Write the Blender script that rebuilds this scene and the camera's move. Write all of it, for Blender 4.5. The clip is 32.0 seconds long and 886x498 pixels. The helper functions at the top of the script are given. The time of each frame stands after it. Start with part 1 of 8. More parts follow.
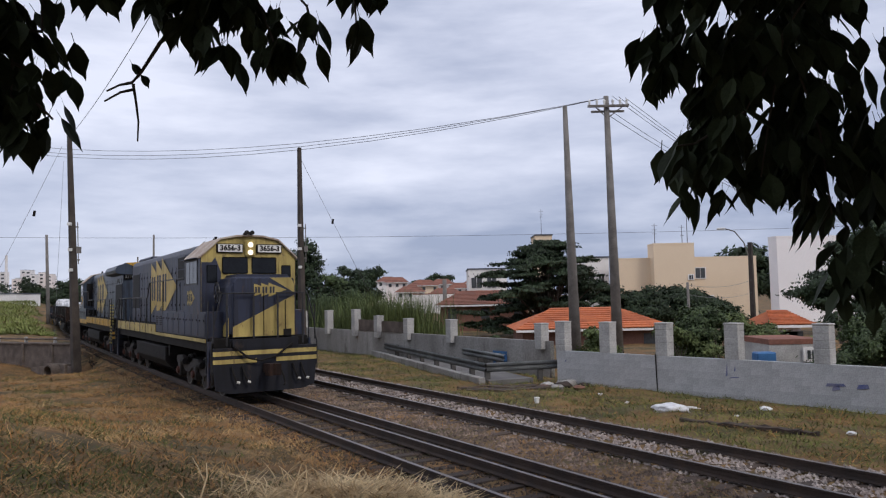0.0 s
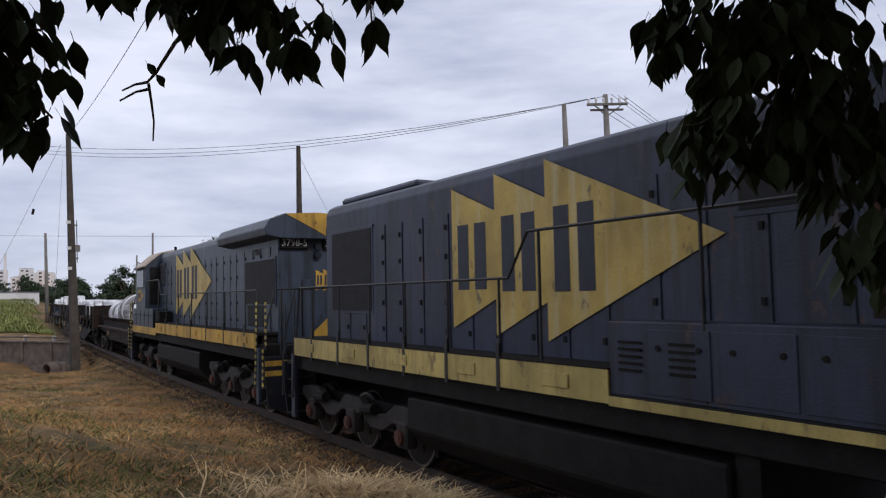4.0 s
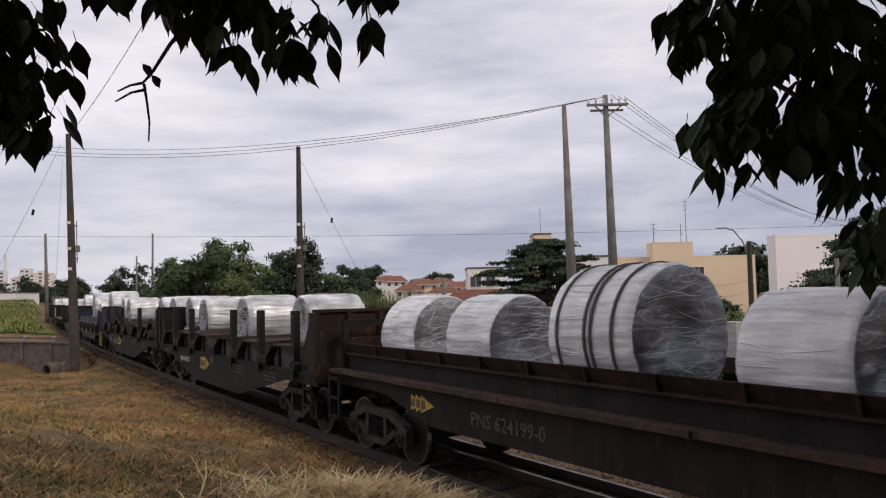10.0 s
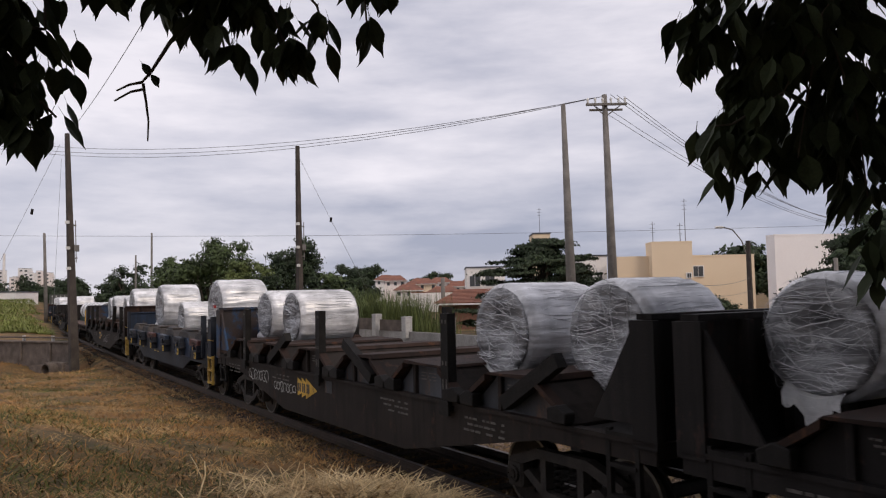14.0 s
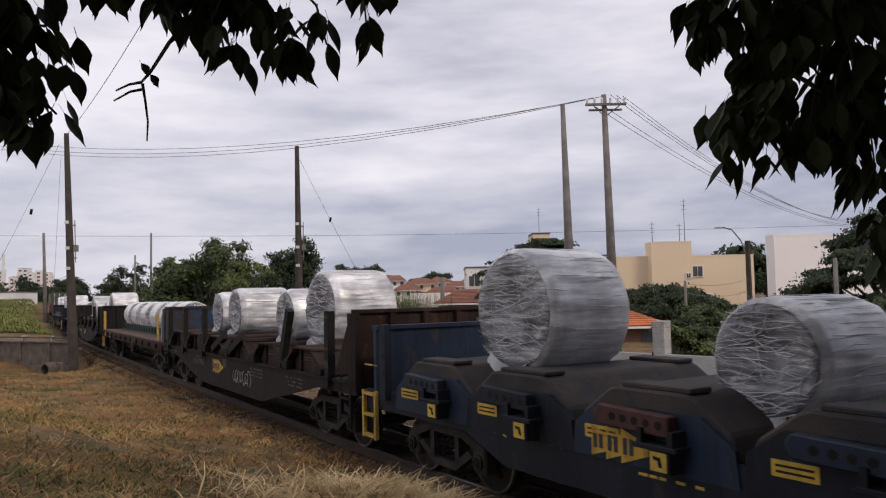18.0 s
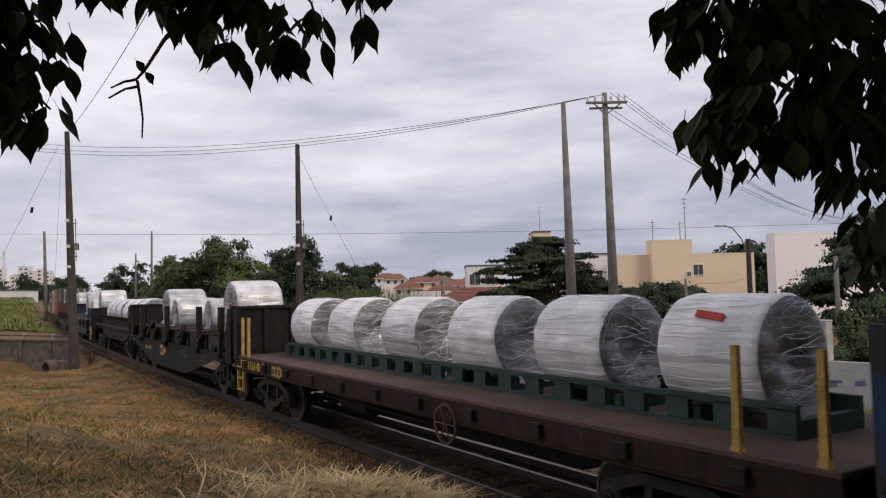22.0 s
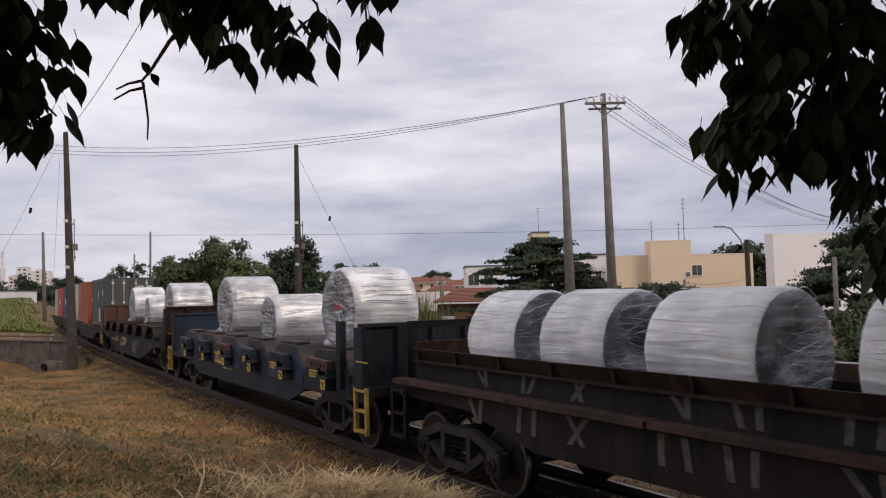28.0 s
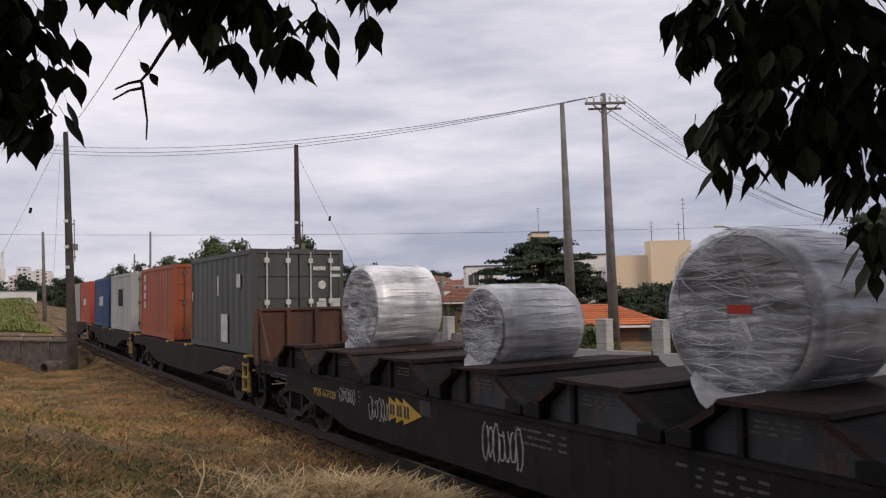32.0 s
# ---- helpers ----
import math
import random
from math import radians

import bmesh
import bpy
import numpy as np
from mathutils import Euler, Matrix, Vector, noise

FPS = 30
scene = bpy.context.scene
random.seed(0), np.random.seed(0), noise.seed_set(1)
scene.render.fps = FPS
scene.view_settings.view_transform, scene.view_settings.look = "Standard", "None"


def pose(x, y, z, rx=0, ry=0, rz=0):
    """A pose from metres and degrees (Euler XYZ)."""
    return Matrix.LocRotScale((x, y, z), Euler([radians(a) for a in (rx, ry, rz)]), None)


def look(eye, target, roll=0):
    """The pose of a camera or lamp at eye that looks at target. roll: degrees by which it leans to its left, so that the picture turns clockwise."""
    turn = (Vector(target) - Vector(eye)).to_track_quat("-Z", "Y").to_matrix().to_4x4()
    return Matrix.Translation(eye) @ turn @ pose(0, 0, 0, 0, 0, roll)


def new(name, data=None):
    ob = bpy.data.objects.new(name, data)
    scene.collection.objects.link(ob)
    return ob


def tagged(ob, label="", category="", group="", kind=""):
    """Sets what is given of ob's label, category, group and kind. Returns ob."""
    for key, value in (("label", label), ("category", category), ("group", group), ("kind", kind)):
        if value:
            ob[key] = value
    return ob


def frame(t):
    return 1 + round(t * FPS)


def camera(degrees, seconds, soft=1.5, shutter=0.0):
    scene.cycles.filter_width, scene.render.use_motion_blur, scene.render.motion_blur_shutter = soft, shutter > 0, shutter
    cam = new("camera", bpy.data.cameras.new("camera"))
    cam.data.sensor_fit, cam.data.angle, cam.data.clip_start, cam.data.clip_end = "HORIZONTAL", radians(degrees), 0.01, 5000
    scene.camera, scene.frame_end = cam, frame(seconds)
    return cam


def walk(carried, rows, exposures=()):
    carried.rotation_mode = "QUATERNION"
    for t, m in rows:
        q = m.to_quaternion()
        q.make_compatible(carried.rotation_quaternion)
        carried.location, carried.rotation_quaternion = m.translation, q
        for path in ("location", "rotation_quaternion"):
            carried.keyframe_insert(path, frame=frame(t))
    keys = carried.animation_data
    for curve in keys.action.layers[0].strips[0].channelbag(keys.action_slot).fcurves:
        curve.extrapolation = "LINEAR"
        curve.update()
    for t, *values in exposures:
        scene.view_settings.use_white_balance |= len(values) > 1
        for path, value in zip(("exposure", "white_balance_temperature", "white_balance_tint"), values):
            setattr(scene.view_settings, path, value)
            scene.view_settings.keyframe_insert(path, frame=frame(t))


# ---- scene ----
# ---- camera and path -------------------------------------------------------
EYE = (0.0, 0.0, 2.76)
cam = camera(61.24, 32.0, soft=1.2, shutter=0.12)
# seconds, yaw and tilt in degrees: a hand-held phone that hardly moves
SWAY = ((0, 0.13, 3.622), (0.5, 0.087, 3.535), (1, 0.087, 3.492), (3.5, 0.08, 3.492), (5.5, 0.0, 3.492), (6.5, 0.065, 3.535),
        (10, 0.06, 3.535), (11, -0.043, 3.492), (12, 0.0, 3.492), (14.5, 0.0, 3.492), (16.5, -0.043, 3.492), (19, -0.043, 3.492),
        (20, 0.0, 3.427), (21, 0.0, 3.362), (25, 0.0, 3.362), (26, -0.05, 3.37), (28, -0.087, 3.405), (32, -0.087, 3.405))
walk(cam, [(t, pose(*EYE, 90 + tilt, 0, yaw) @ pose(0, 0, 0, 0, 0, -1.145)) for t, yaw, tilt in SWAY],
     exposures=((0, 0.0, 5850, 13), (3.5, 0.0, 5850, 13), (6.5, 0.0, 6250, 15), (10, 0.0, 6500, 16), (32, 0.0, 6500, 16)))

# ---- the line: an almost straight curve, running s metres away from a point beside the camera
BEND, TURN = -0.00066, 0.56628


def rail_point(s, lat=0.0, z=0.0):
    """World place of a point s metres along the near track, lat metres to the far side of its centre, z above its rails."""
    a = TURN + BEND * s
    x = 0.789 + (math.cos(a) - math.cos(TURN)) / BEND + math.cos(a) * lat
    y = 12.0 + (math.sin(a) - math.sin(TURN)) / BEND + math.sin(a) * lat
    return Vector((x, y, z))


def rail_pose(s, lat=0.0, z=0.0, turn=0.0):
    return Matrix.Translation(rail_point(s, lat, z)) @ Matrix.Rotation(TURN + BEND * s + turn, 4, "Z")


def gone(t):
    """Metres that the train has run by t seconds."""
    return 5.9224 * t + 0.01411 * (t - 16) ** 2 - 0.95 * max(0.0, 1 - t / 4) ** 1.3


def track_of(x, y):
    """s and lat of a place in plan (the bend is slight)."""
    s = (x - 0.789) * -math.sin(TURN) + (y - 12) * math.cos(TURN)
    for _ in range(3):
        p = rail_point(s)
        a = TURN + BEND * s
        s += (x - p.x) * -math.sin(a) + (y - p.y) * math.cos(a)
    p = rail_point(s)
    a = TURN + BEND * s
    return s, (x - p.x) * math.cos(a) + (y - p.y) * math.sin(a)


# ---- sky and light ---------------------------------------------------------
world = bpy.data.worlds.new("sky")
scene.world = world
world.use_nodes = True
wn, wl = world.node_tree.nodes, world.node_tree.links
wn.clear()
w_out, w_bg = wn.new("ShaderNodeOutputWorld"), wn.new("ShaderNodeBackground")
w_sky = wn.new("ShaderNodeTexSky")
w_sky.sky_type, w_sky.sun_disc = "NISHITA", False
w_sky.sun_elevation, w_sky.sun_rotation = radians(42), radians(132)
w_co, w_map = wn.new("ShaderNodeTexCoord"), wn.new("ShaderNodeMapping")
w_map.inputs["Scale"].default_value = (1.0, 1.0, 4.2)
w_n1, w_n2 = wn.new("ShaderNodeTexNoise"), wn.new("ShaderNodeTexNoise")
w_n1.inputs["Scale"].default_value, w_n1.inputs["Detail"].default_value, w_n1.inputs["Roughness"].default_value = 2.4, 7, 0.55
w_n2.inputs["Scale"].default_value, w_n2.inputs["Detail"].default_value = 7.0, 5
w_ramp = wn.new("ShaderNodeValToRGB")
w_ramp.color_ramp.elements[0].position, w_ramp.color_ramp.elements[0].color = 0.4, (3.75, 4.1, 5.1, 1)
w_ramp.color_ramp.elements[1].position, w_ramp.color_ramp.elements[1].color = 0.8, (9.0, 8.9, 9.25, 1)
w_mix, w_cloud = wn.new("ShaderNodeMix"), wn.new("ShaderNodeMix")
w_mix.data_type = w_cloud.data_type = "RGBA"
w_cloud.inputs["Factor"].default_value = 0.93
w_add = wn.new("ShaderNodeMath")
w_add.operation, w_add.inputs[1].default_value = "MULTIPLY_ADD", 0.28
wl.new(w_co.outputs["Generated"], w_map.inputs["Vector"])
wl.new(w_map.outputs["Vector"], w_n1.inputs["Vector"])
wl.new(w_map.outputs["Vector"], w_n2.inputs["Vector"])
wl.new(w_n2.outputs["Fac"], w_add.inputs[0])
wl.new(w_n1.outputs["Fac"], w_add.inputs[2])
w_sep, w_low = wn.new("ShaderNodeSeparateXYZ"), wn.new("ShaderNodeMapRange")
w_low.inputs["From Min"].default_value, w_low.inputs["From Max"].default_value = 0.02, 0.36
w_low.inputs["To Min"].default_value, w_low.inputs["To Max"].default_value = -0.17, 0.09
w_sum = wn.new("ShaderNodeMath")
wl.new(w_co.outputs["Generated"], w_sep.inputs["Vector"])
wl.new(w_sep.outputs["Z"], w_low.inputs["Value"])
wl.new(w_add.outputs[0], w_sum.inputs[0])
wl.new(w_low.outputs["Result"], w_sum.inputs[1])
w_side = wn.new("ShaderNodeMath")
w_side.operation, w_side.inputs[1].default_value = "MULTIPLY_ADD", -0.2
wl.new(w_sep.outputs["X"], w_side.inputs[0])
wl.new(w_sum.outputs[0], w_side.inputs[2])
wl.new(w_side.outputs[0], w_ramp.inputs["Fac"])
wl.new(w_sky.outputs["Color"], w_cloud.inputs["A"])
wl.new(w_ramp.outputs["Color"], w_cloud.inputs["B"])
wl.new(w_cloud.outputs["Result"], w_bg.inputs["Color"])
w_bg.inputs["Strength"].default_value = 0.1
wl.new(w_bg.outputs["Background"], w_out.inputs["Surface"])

sun = new("sun", bpy.data.lights.new("sun", "SUN"))
sun.data.energy, sun.data.angle, sun.data.color = 1.5, radians(18), (1.0, 0.87, 0.7)
sun.matrix_world = look((0, 0, 50), (-41, 37, 0))
# ---- materials -------------------------------------------------------------
def mat(name, col, col2=None, scale=3.0, rough=0.7, metal=0.0, bump=0.15, fine=40.0, wear=None, wear_at=0.62, rand=0.0, streak=False,
        spec=0.4, trans=0.0):
    """A procedural surface: two colours over a broad noise, a fine grain, worn or rusty patches, relief."""
    m = bpy.data.materials.new(name)
    m.use_nodes = True
    n, l = m.node_tree.nodes, m.node_tree.links
    b = n["Principled BSDF"]
    b.inputs["Roughness"].default_value, b.inputs["Metallic"].default_value = rough, metal
    b.inputs["Specular IOR Level"].default_value = spec
    if trans:
        b.inputs["Transmission Weight"].default_value = trans
    co, mp = n.new("ShaderNodeTexCoord"), n.new("ShaderNodeMapping")
    if streak:
        mp.inputs["Scale"].default_value = (1.0, 1.0, 0.18)
    l.new(co.outputs["Object"], mp.inputs["Vector"])
    big, small = n.new("ShaderNodeTexNoise"), n.new("ShaderNodeTexNoise")
    big.inputs["Scale"].default_value, big.inputs["Detail"].default_value = scale, 6
    small.inputs["Scale"].default_value, small.inputs["Detail"].default_value = fine, 4
    l.new(mp.outputs["Vector"], big.inputs["Vector"])
    l.new(co.outputs["Object"], small.inputs["Vector"])
    col2 = col2 or tuple(c * 0.72 for c in col)
    ramp = n.new("ShaderNodeValToRGB")
    ramp.color_ramp.elements[0].position, ramp.color_ramp.elements[1].position = 0.36, 0.66
    ramp.color_ramp.elements[0].color, ramp.color_ramp.elements[1].color = (*col2, 1), (*col, 1)
    l.new(big.outputs["Fac"], ramp.inputs["Fac"])
    out = ramp.outputs["Color"]
    if wear:
        worn = n.new("ShaderNodeTexNoise")
        worn.inputs["Scale"].default_value, worn.inputs["Detail"].default_value, worn.inputs["Roughness"].default_value = scale * 1.7, 9, 0.68
        off = n.new("ShaderNodeVectorMath")
        off.operation, off.inputs[1].default_value = "ADD", (7.3, 2.1, 5.7)
        l.new(mp.outputs["Vector"], off.inputs[0])
        l.new(off.outputs[0], worn.inputs["Vector"])
        cut = n.new("ShaderNodeValToRGB")
        cut.color_ramp.elements[0].position, cut.color_ramp.elements[1].position = wear_at, wear_at + 0.09
        l.new(worn.outputs["Fac"], cut.inputs["Fac"])
        mx = n.new("ShaderNodeMix")
        mx.data_type = "RGBA"
        mx.inputs["B"].default_value = (*wear, 1)
        l.new(cut.outputs["Color"], mx.inputs["Factor"])
        l.new(out, mx.inputs["A"])
        out = mx.outputs["Result"]
    grain = n.new("ShaderNodeMix")
    grain.data_type, grain.blend_type = "RGBA", "MULTIPLY"
    grain.inputs["Factor"].default_value = 0.5
    gr = n.new("ShaderNodeValToRGB")
    gr.color_ramp.elements[0].position, gr.color_ramp.elements[1].position = 0.3, 0.7
    gr.color_ramp.elements[0].color, gr.color_ramp.elements[1].color = (0.6, 0.6, 0.6, 1), (1.3, 1.3, 1.3, 1)
    l.new(small.outputs["Fac"], gr.inputs["Fac"])
    l.new(out, grain.inputs["A"])
    l.new(gr.outputs["Color"], grain.inputs["B"])
    out = grain.outputs["Result"]
    if rand:
        info, hsv, mr = n.new("ShaderNodeObjectInfo"), n.new("ShaderNodeHueSaturation"), n.new("ShaderNodeMapRange")
        geo, ad = n.new("ShaderNodeNewGeometry"), n.new("ShaderNodeMath")
        ad.operation = "ADD"
        wr = n.new("ShaderNodeMath")
        wr.operation = "FRACT"
        l.new(info.outputs["Random"], ad.inputs[0])
        l.new(geo.outputs["Random Per Island"], ad.inputs[1])
        l.new(ad.outputs[0], wr.inputs[0])
        mr.inputs["To Min"].default_value, mr.inputs["To Max"].default_value = 1 - rand, 1 + rand
        l.new(wr.outputs[0], mr.inputs["Value"])
        l.new(mr.outputs["Result"], hsv.inputs["Value"])
        l.new(out, hsv.inputs["Color"])
        out = hsv.outputs["Color"]
    l.new(out, b.inputs["Base Color"])
    if bump:
        bp = n.new("ShaderNodeBump")
        bp.inputs["Strength"].default_value, bp.inputs["Distance"].default_value = bump, 0.02
        l.new(small.outputs["Fac"], bp.inputs["Height"])
        l.new(bp.outputs["Normal"], b.inputs["Normal"])
    return m


def paint(name, col, run, chip, rough=0.5, runs=0.6, chips=0.6, spec=0.35):
    """Old railway paint: bleached patches, dark runs down the sides, chips and rust spots."""
    m = bpy.data.materials.new(name)
    m.use_nodes = True
    n, l = m.node_tree.nodes, m.node_tree.links
    b = n["Principled BSDF"]
    b.inputs["Specular IOR Level"].default_value = spec
    co = n.new("ShaderNodeTexCoord")

    def field(stretch, scale, detail, rough_, lo, hi):
        mp, no, cut = n.new("ShaderNodeMapping"), n.new("ShaderNodeTexNoise"), n.new("ShaderNodeMapRange")
        mp.inputs["Scale"].default_value = stretch
        no.inputs["Scale"].default_value, no.inputs["Detail"].default_value, no.inputs["Roughness"].default_value = scale, detail, rough_
        cut.inputs["From Min"].default_value, cut.inputs["From Max"].default_value = lo, hi
        l.new(co.outputs["Object"], mp.inputs["Vector"])
        l.new(mp.outputs["Vector"], no.inputs["Vector"])
        l.new(no.outputs["Fac"], cut.inputs["Value"])
        return cut.outputs["Result"]

    def over(a, c, fac, amount):
        q, g = n.new("ShaderNodeMix"), n.new("ShaderNodeMath")
        q.data_type, g.operation, g.inputs[1].default_value = "RGBA", "MULTIPLY", amount
        l.new(fac, g.inputs[0])
        l.new(g.outputs[0], q.inputs["Factor"])
        if isinstance(a, tuple):
            q.inputs["A"].default_value = (*a, 1)
        else:
            l.new(a, q.inputs["A"])
        q.inputs["B"].default_value = (*c, 1)
        return q.outputs["Result"]
    patches = field((1, 1, 0.7), 1.1, 6, 0.6, 0.35, 0.65)
    streaks = field((5.0, 5.0, 0.3), 1.0, 5, 0.62, 0.49, 0.63)
    spots = field((1, 1, 0.5), 3.6, 9, 0.72, 0.58, 0.63)
    grain = field((1, 1, 1), 45.0, 4, 0.5, 0.3, 0.7)
    out = over(tuple(min(1.0, v * 1.25) for v in col), tuple(v * 0.66 for v in col), patches, 1.0)
    out = over(out, run, streaks, runs)
    out = over(out, chip, spots, chips)
    out = over(out, tuple(v * 0.5 for v in col), grain, 0.28)
    l.new(out, b.inputs["Base Color"])
    b.inputs["Roughness"].default_value = rough
    bp = n.new("ShaderNodeBump")
    bp.inputs["Strength"].default_value, bp.inputs["Distance"].default_value = 0.15, 0.01
    l.new(grain, bp.inputs["Height"])
    l.new(bp.outputs["Normal"], b.inputs["Normal"])
    return m


def glow(name, col, power):
    m = bpy.data.materials.new(name)
    m.use_nodes = True
    b = m.node_tree.nodes["Principled BSDF"]
    b.inputs["Base Color"].default_value = (*col, 1)
    b.inputs["Emission Color"].default_value, b.inputs["Emission Strength"].default_value = (*col, 1), power
    return m


LOCO_BLUE = paint("faded_blue_paint", (0.032, 0.039, 0.068), (0.013, 0.012, 0.013), (0.085, 0.048, 0.036), 0.48, 0.6, 0.7)
LOCO_BLUE2 = paint("slate_blue_paint", (0.041, 0.055, 0.082), (0.011, 0.012, 0.015), (0.012, 0.012, 0.013), 0.42, 0.7, 0.75)
LOCO_YELLOW = paint("faded_yellow_paint", (0.47, 0.37, 0.12), (0.2, 0.14, 0.05), (0.1, 0.065, 0.035), 0.55, 0.5, 0.75)
# body blue darkened for grime and for the shade low on the ends
PILOT = paint("shaded_grimy_pilot_paint", (0.018, 0.019, 0.025), (0.009, 0.0085, 0.008), (0.05, 0.036, 0.028), 0.65, 0.6, 0.6, 0.2)
LOCO_GOLD = paint("strong_yellow_paint", (0.54, 0.33, 0.045), (0.2, 0.1, 0.025), (0.06, 0.032, 0.018), 0.5, 0.65, 0.85)
ARROW_WORN = paint("bleached_arrow_paint", (0.5, 0.36, 0.09), (0.55, 0.5, 0.32), (0.07, 0.06, 0.055), 0.55, 0.55, 0.8)
FRESH_BLUE = mat("fresher_blue_panel", (0.06, 0.095, 0.17), (0.035, 0.055, 0.1), 1.5, 0.5, 0, 0.08, 60, streak=True)
RUST_PATCH = mat("rust_bleeding_panel", (0.06, 0.032, 0.025), (0.03, 0.024, 0.03), 1.4, 0.7, 0, 0.1, 50, (0.11, 0.05, 0.03), 0.62, streak=True)
LOGO_DARK = mat("logo_dark_paint", (0.03, 0.034, 0.05), None, 4, 0.6)
ROOF_PALE = mat("bleached_roof_paint", (0.5, 0.44, 0.36), (0.3, 0.22, 0.17), 2, 0.7, 0, 0.1, 30, (0.2, 0.1, 0.06), 0.62)
BLACK = mat("black_underframe", (0.016, 0.0145, 0.0135), (0.009, 0.008, 0.0075), 4, 0.75, 0, 0.2, 30, (0.045, 0.032, 0.022), 0.64, spec=0.18)
TRUCK = mat("dusty_brown_truck", (0.036, 0.03, 0.026), (0.018, 0.0155, 0.014), 5, 0.8, 0, 0.25, 40, (0.08, 0.05, 0.03), 0.66)
HUB = mat("rusty_red_hub", (0.12, 0.04, 0.025), (0.06, 0.025, 0.018), 9, 0.8)
WHEEL = mat("worn_wheel_steel", (0.035, 0.03, 0.027), (0.018, 0.016, 0.015), 8, 0.5, 0.6)
TREAD = mat("bright_wheel_rim", (0.3, 0.3, 0.29), (0.18, 0.18, 0.18), 8, 0.3, 0.9)
GRILLE = mat("sooty_grille", (0.018, 0.018, 0.02), (0.01, 0.01, 0.01), 5, 0.8)
HANDRAIL = mat("black_handrail", (0.022, 0.022, 0.024), None, 6, 0.5)
ZEBRA = mat("striped_yellow_rail", (0.5, 0.42, 0.1), (0.3, 0.24, 0.08), 8, 0.6)
GLASS = mat("dark_window_glass", (0.012, 0.014, 0.017), (0.008, 0.009, 0.011), 2, 0.12, 0, 0, 20, spec=0.25)
WHITE = mat("white_lettering", (0.62, 0.62, 0.58), (0.45, 0.45, 0.42), 6, 0.7)
WHITE_CLEAN = mat("white_board", (0.8, 0.8, 0.76), (0.7, 0.7, 0.66), 6, 0.6)
FAINT = mat("faint_grey_lettering", (0.12, 0.11, 0.1), (0.06, 0.055, 0.05), 12, 0.8)
LAMP = glow("lit_headlamp", (1.0, 0.86, 0.62), 1.1)
WAGON = paint("grimy_brown_wagon", (0.024, 0.019, 0.0165), (0.0095, 0.0085, 0.008), (0.07, 0.036, 0.024), 0.8, 0.6, 0.55, 0.18)
WAGON2 = paint("dark_grey_wagon", (0.021, 0.0185, 0.0178), (0.0095, 0.009, 0.0088), (0.055, 0.032, 0.024), 0.8, 0.6, 0.5, 0.18)
RUST = mat("rusty_plate", (0.12, 0.055, 0.032), (0.06, 0.032, 0.024), 1.8, 0.85, 0, 0.25, 35, (0.04, 0.035, 0.035), 0.6, streak=True)
RUST_DARK = paint("brown_bulkhead", (0.036, 0.022, 0.0175), (0.013, 0.011, 0.0105), (0.12, 0.052, 0.026), 0.8, 0.6, 0.5, 0.15)
PLANK = mat("weathered_red_plank", (0.075, 0.038, 0.027), (0.03, 0.02, 0.016), 4, 0.9, 0, 0.5, 30, (0.2, 0.13, 0.09), 0.66)
SADDLE_BLUE = paint("wagon_blue_paint", (0.014, 0.027, 0.054), (0.01, 0.012, 0.017), (0.06, 0.045, 0.038), 0.55, 0.55, 0.6, 0.3)
PATCHED = mat("patched_rust_and_blue_plate", (0.05, 0.03, 0.024), (0.026, 0.024, 0.026), 0.9, 0.8, 0, 0.15, 40, (0.016, 0.045, 0.1), 0.47)
NAVY = paint("wagon_navy_sill", (0.017, 0.021, 0.03), (0.0095, 0.0095, 0.0105), (0.055, 0.04, 0.033), 0.65, 0.55, 0.5, 0.2)
DECK = mat("dusty_wagon_deck", (0.06, 0.048, 0.04), (0.028, 0.026, 0.027), 1.6, 0.85, 0, 0.2, 40, (0.02, 0.03, 0.045), 0.57)
ARM_RED = mat("rusty_red_arm", (0.085, 0.025, 0.02), (0.045, 0.018, 0.015), 4, 0.7, 0, 0.15, 40)
YELLOW_LABEL = mat("yellow_marking", (0.6, 0.4, 0.05), (0.45, 0.3, 0.05), 6, 0.6)
STAKE_YELLOW = mat("yellow_stake_paint", (0.5, 0.33, 0.06), (0.32, 0.2, 0.05), 5, 0.65, 0, 0.1, 40, (0.12, 0.06, 0.03), 0.64)
SKID = mat("green_skid_paint", (0.025, 0.055, 0.045), (0.018, 0.035, 0.03), 4, 0.7)
DECK_RUST = mat("rust_brown_deck", (0.1, 0.055, 0.042), (0.06, 0.038, 0.032), 1.8, 0.9, 0, 0.3, 40, (0.05, 0.04, 0.036), 0.6)
# ---- mesh helpers ----------------------------------------------------------
def box(bm, x0, x1, y0, y1, z0, z1, bevel=0.0):
    r = bmesh.ops.create_cube(bm, size=1.0, matrix=Matrix.Translation(((x0 + x1) / 2, (y0 + y1) / 2, (z0 + z1) / 2))
                              @ Matrix.Diagonal((abs(x1 - x0), abs(y1 - y0), abs(z1 - z0), 1)))
    if bevel:
        edges = list({e for v in r["verts"] for e in v.link_edges})
        bmesh.ops.bevel(bm, geom=edges, offset=bevel, segments=1, affect="EDGES")
    return bm


def rod(bm, p, q, r0, r1=None, seg=8, caps=True):
    p, q = Vector(p), Vector(q)
    d = q - p
    m = Matrix.Translation((p + q) / 2) @ d.to_track_quat("Z", "Y").to_matrix().to_4x4()
    bmesh.ops.create_cone(bm, cap_ends=caps, segments=seg, radius1=r0, radius2=r0 if r1 is None else r1, depth=d.length, matrix=m)
    return bm


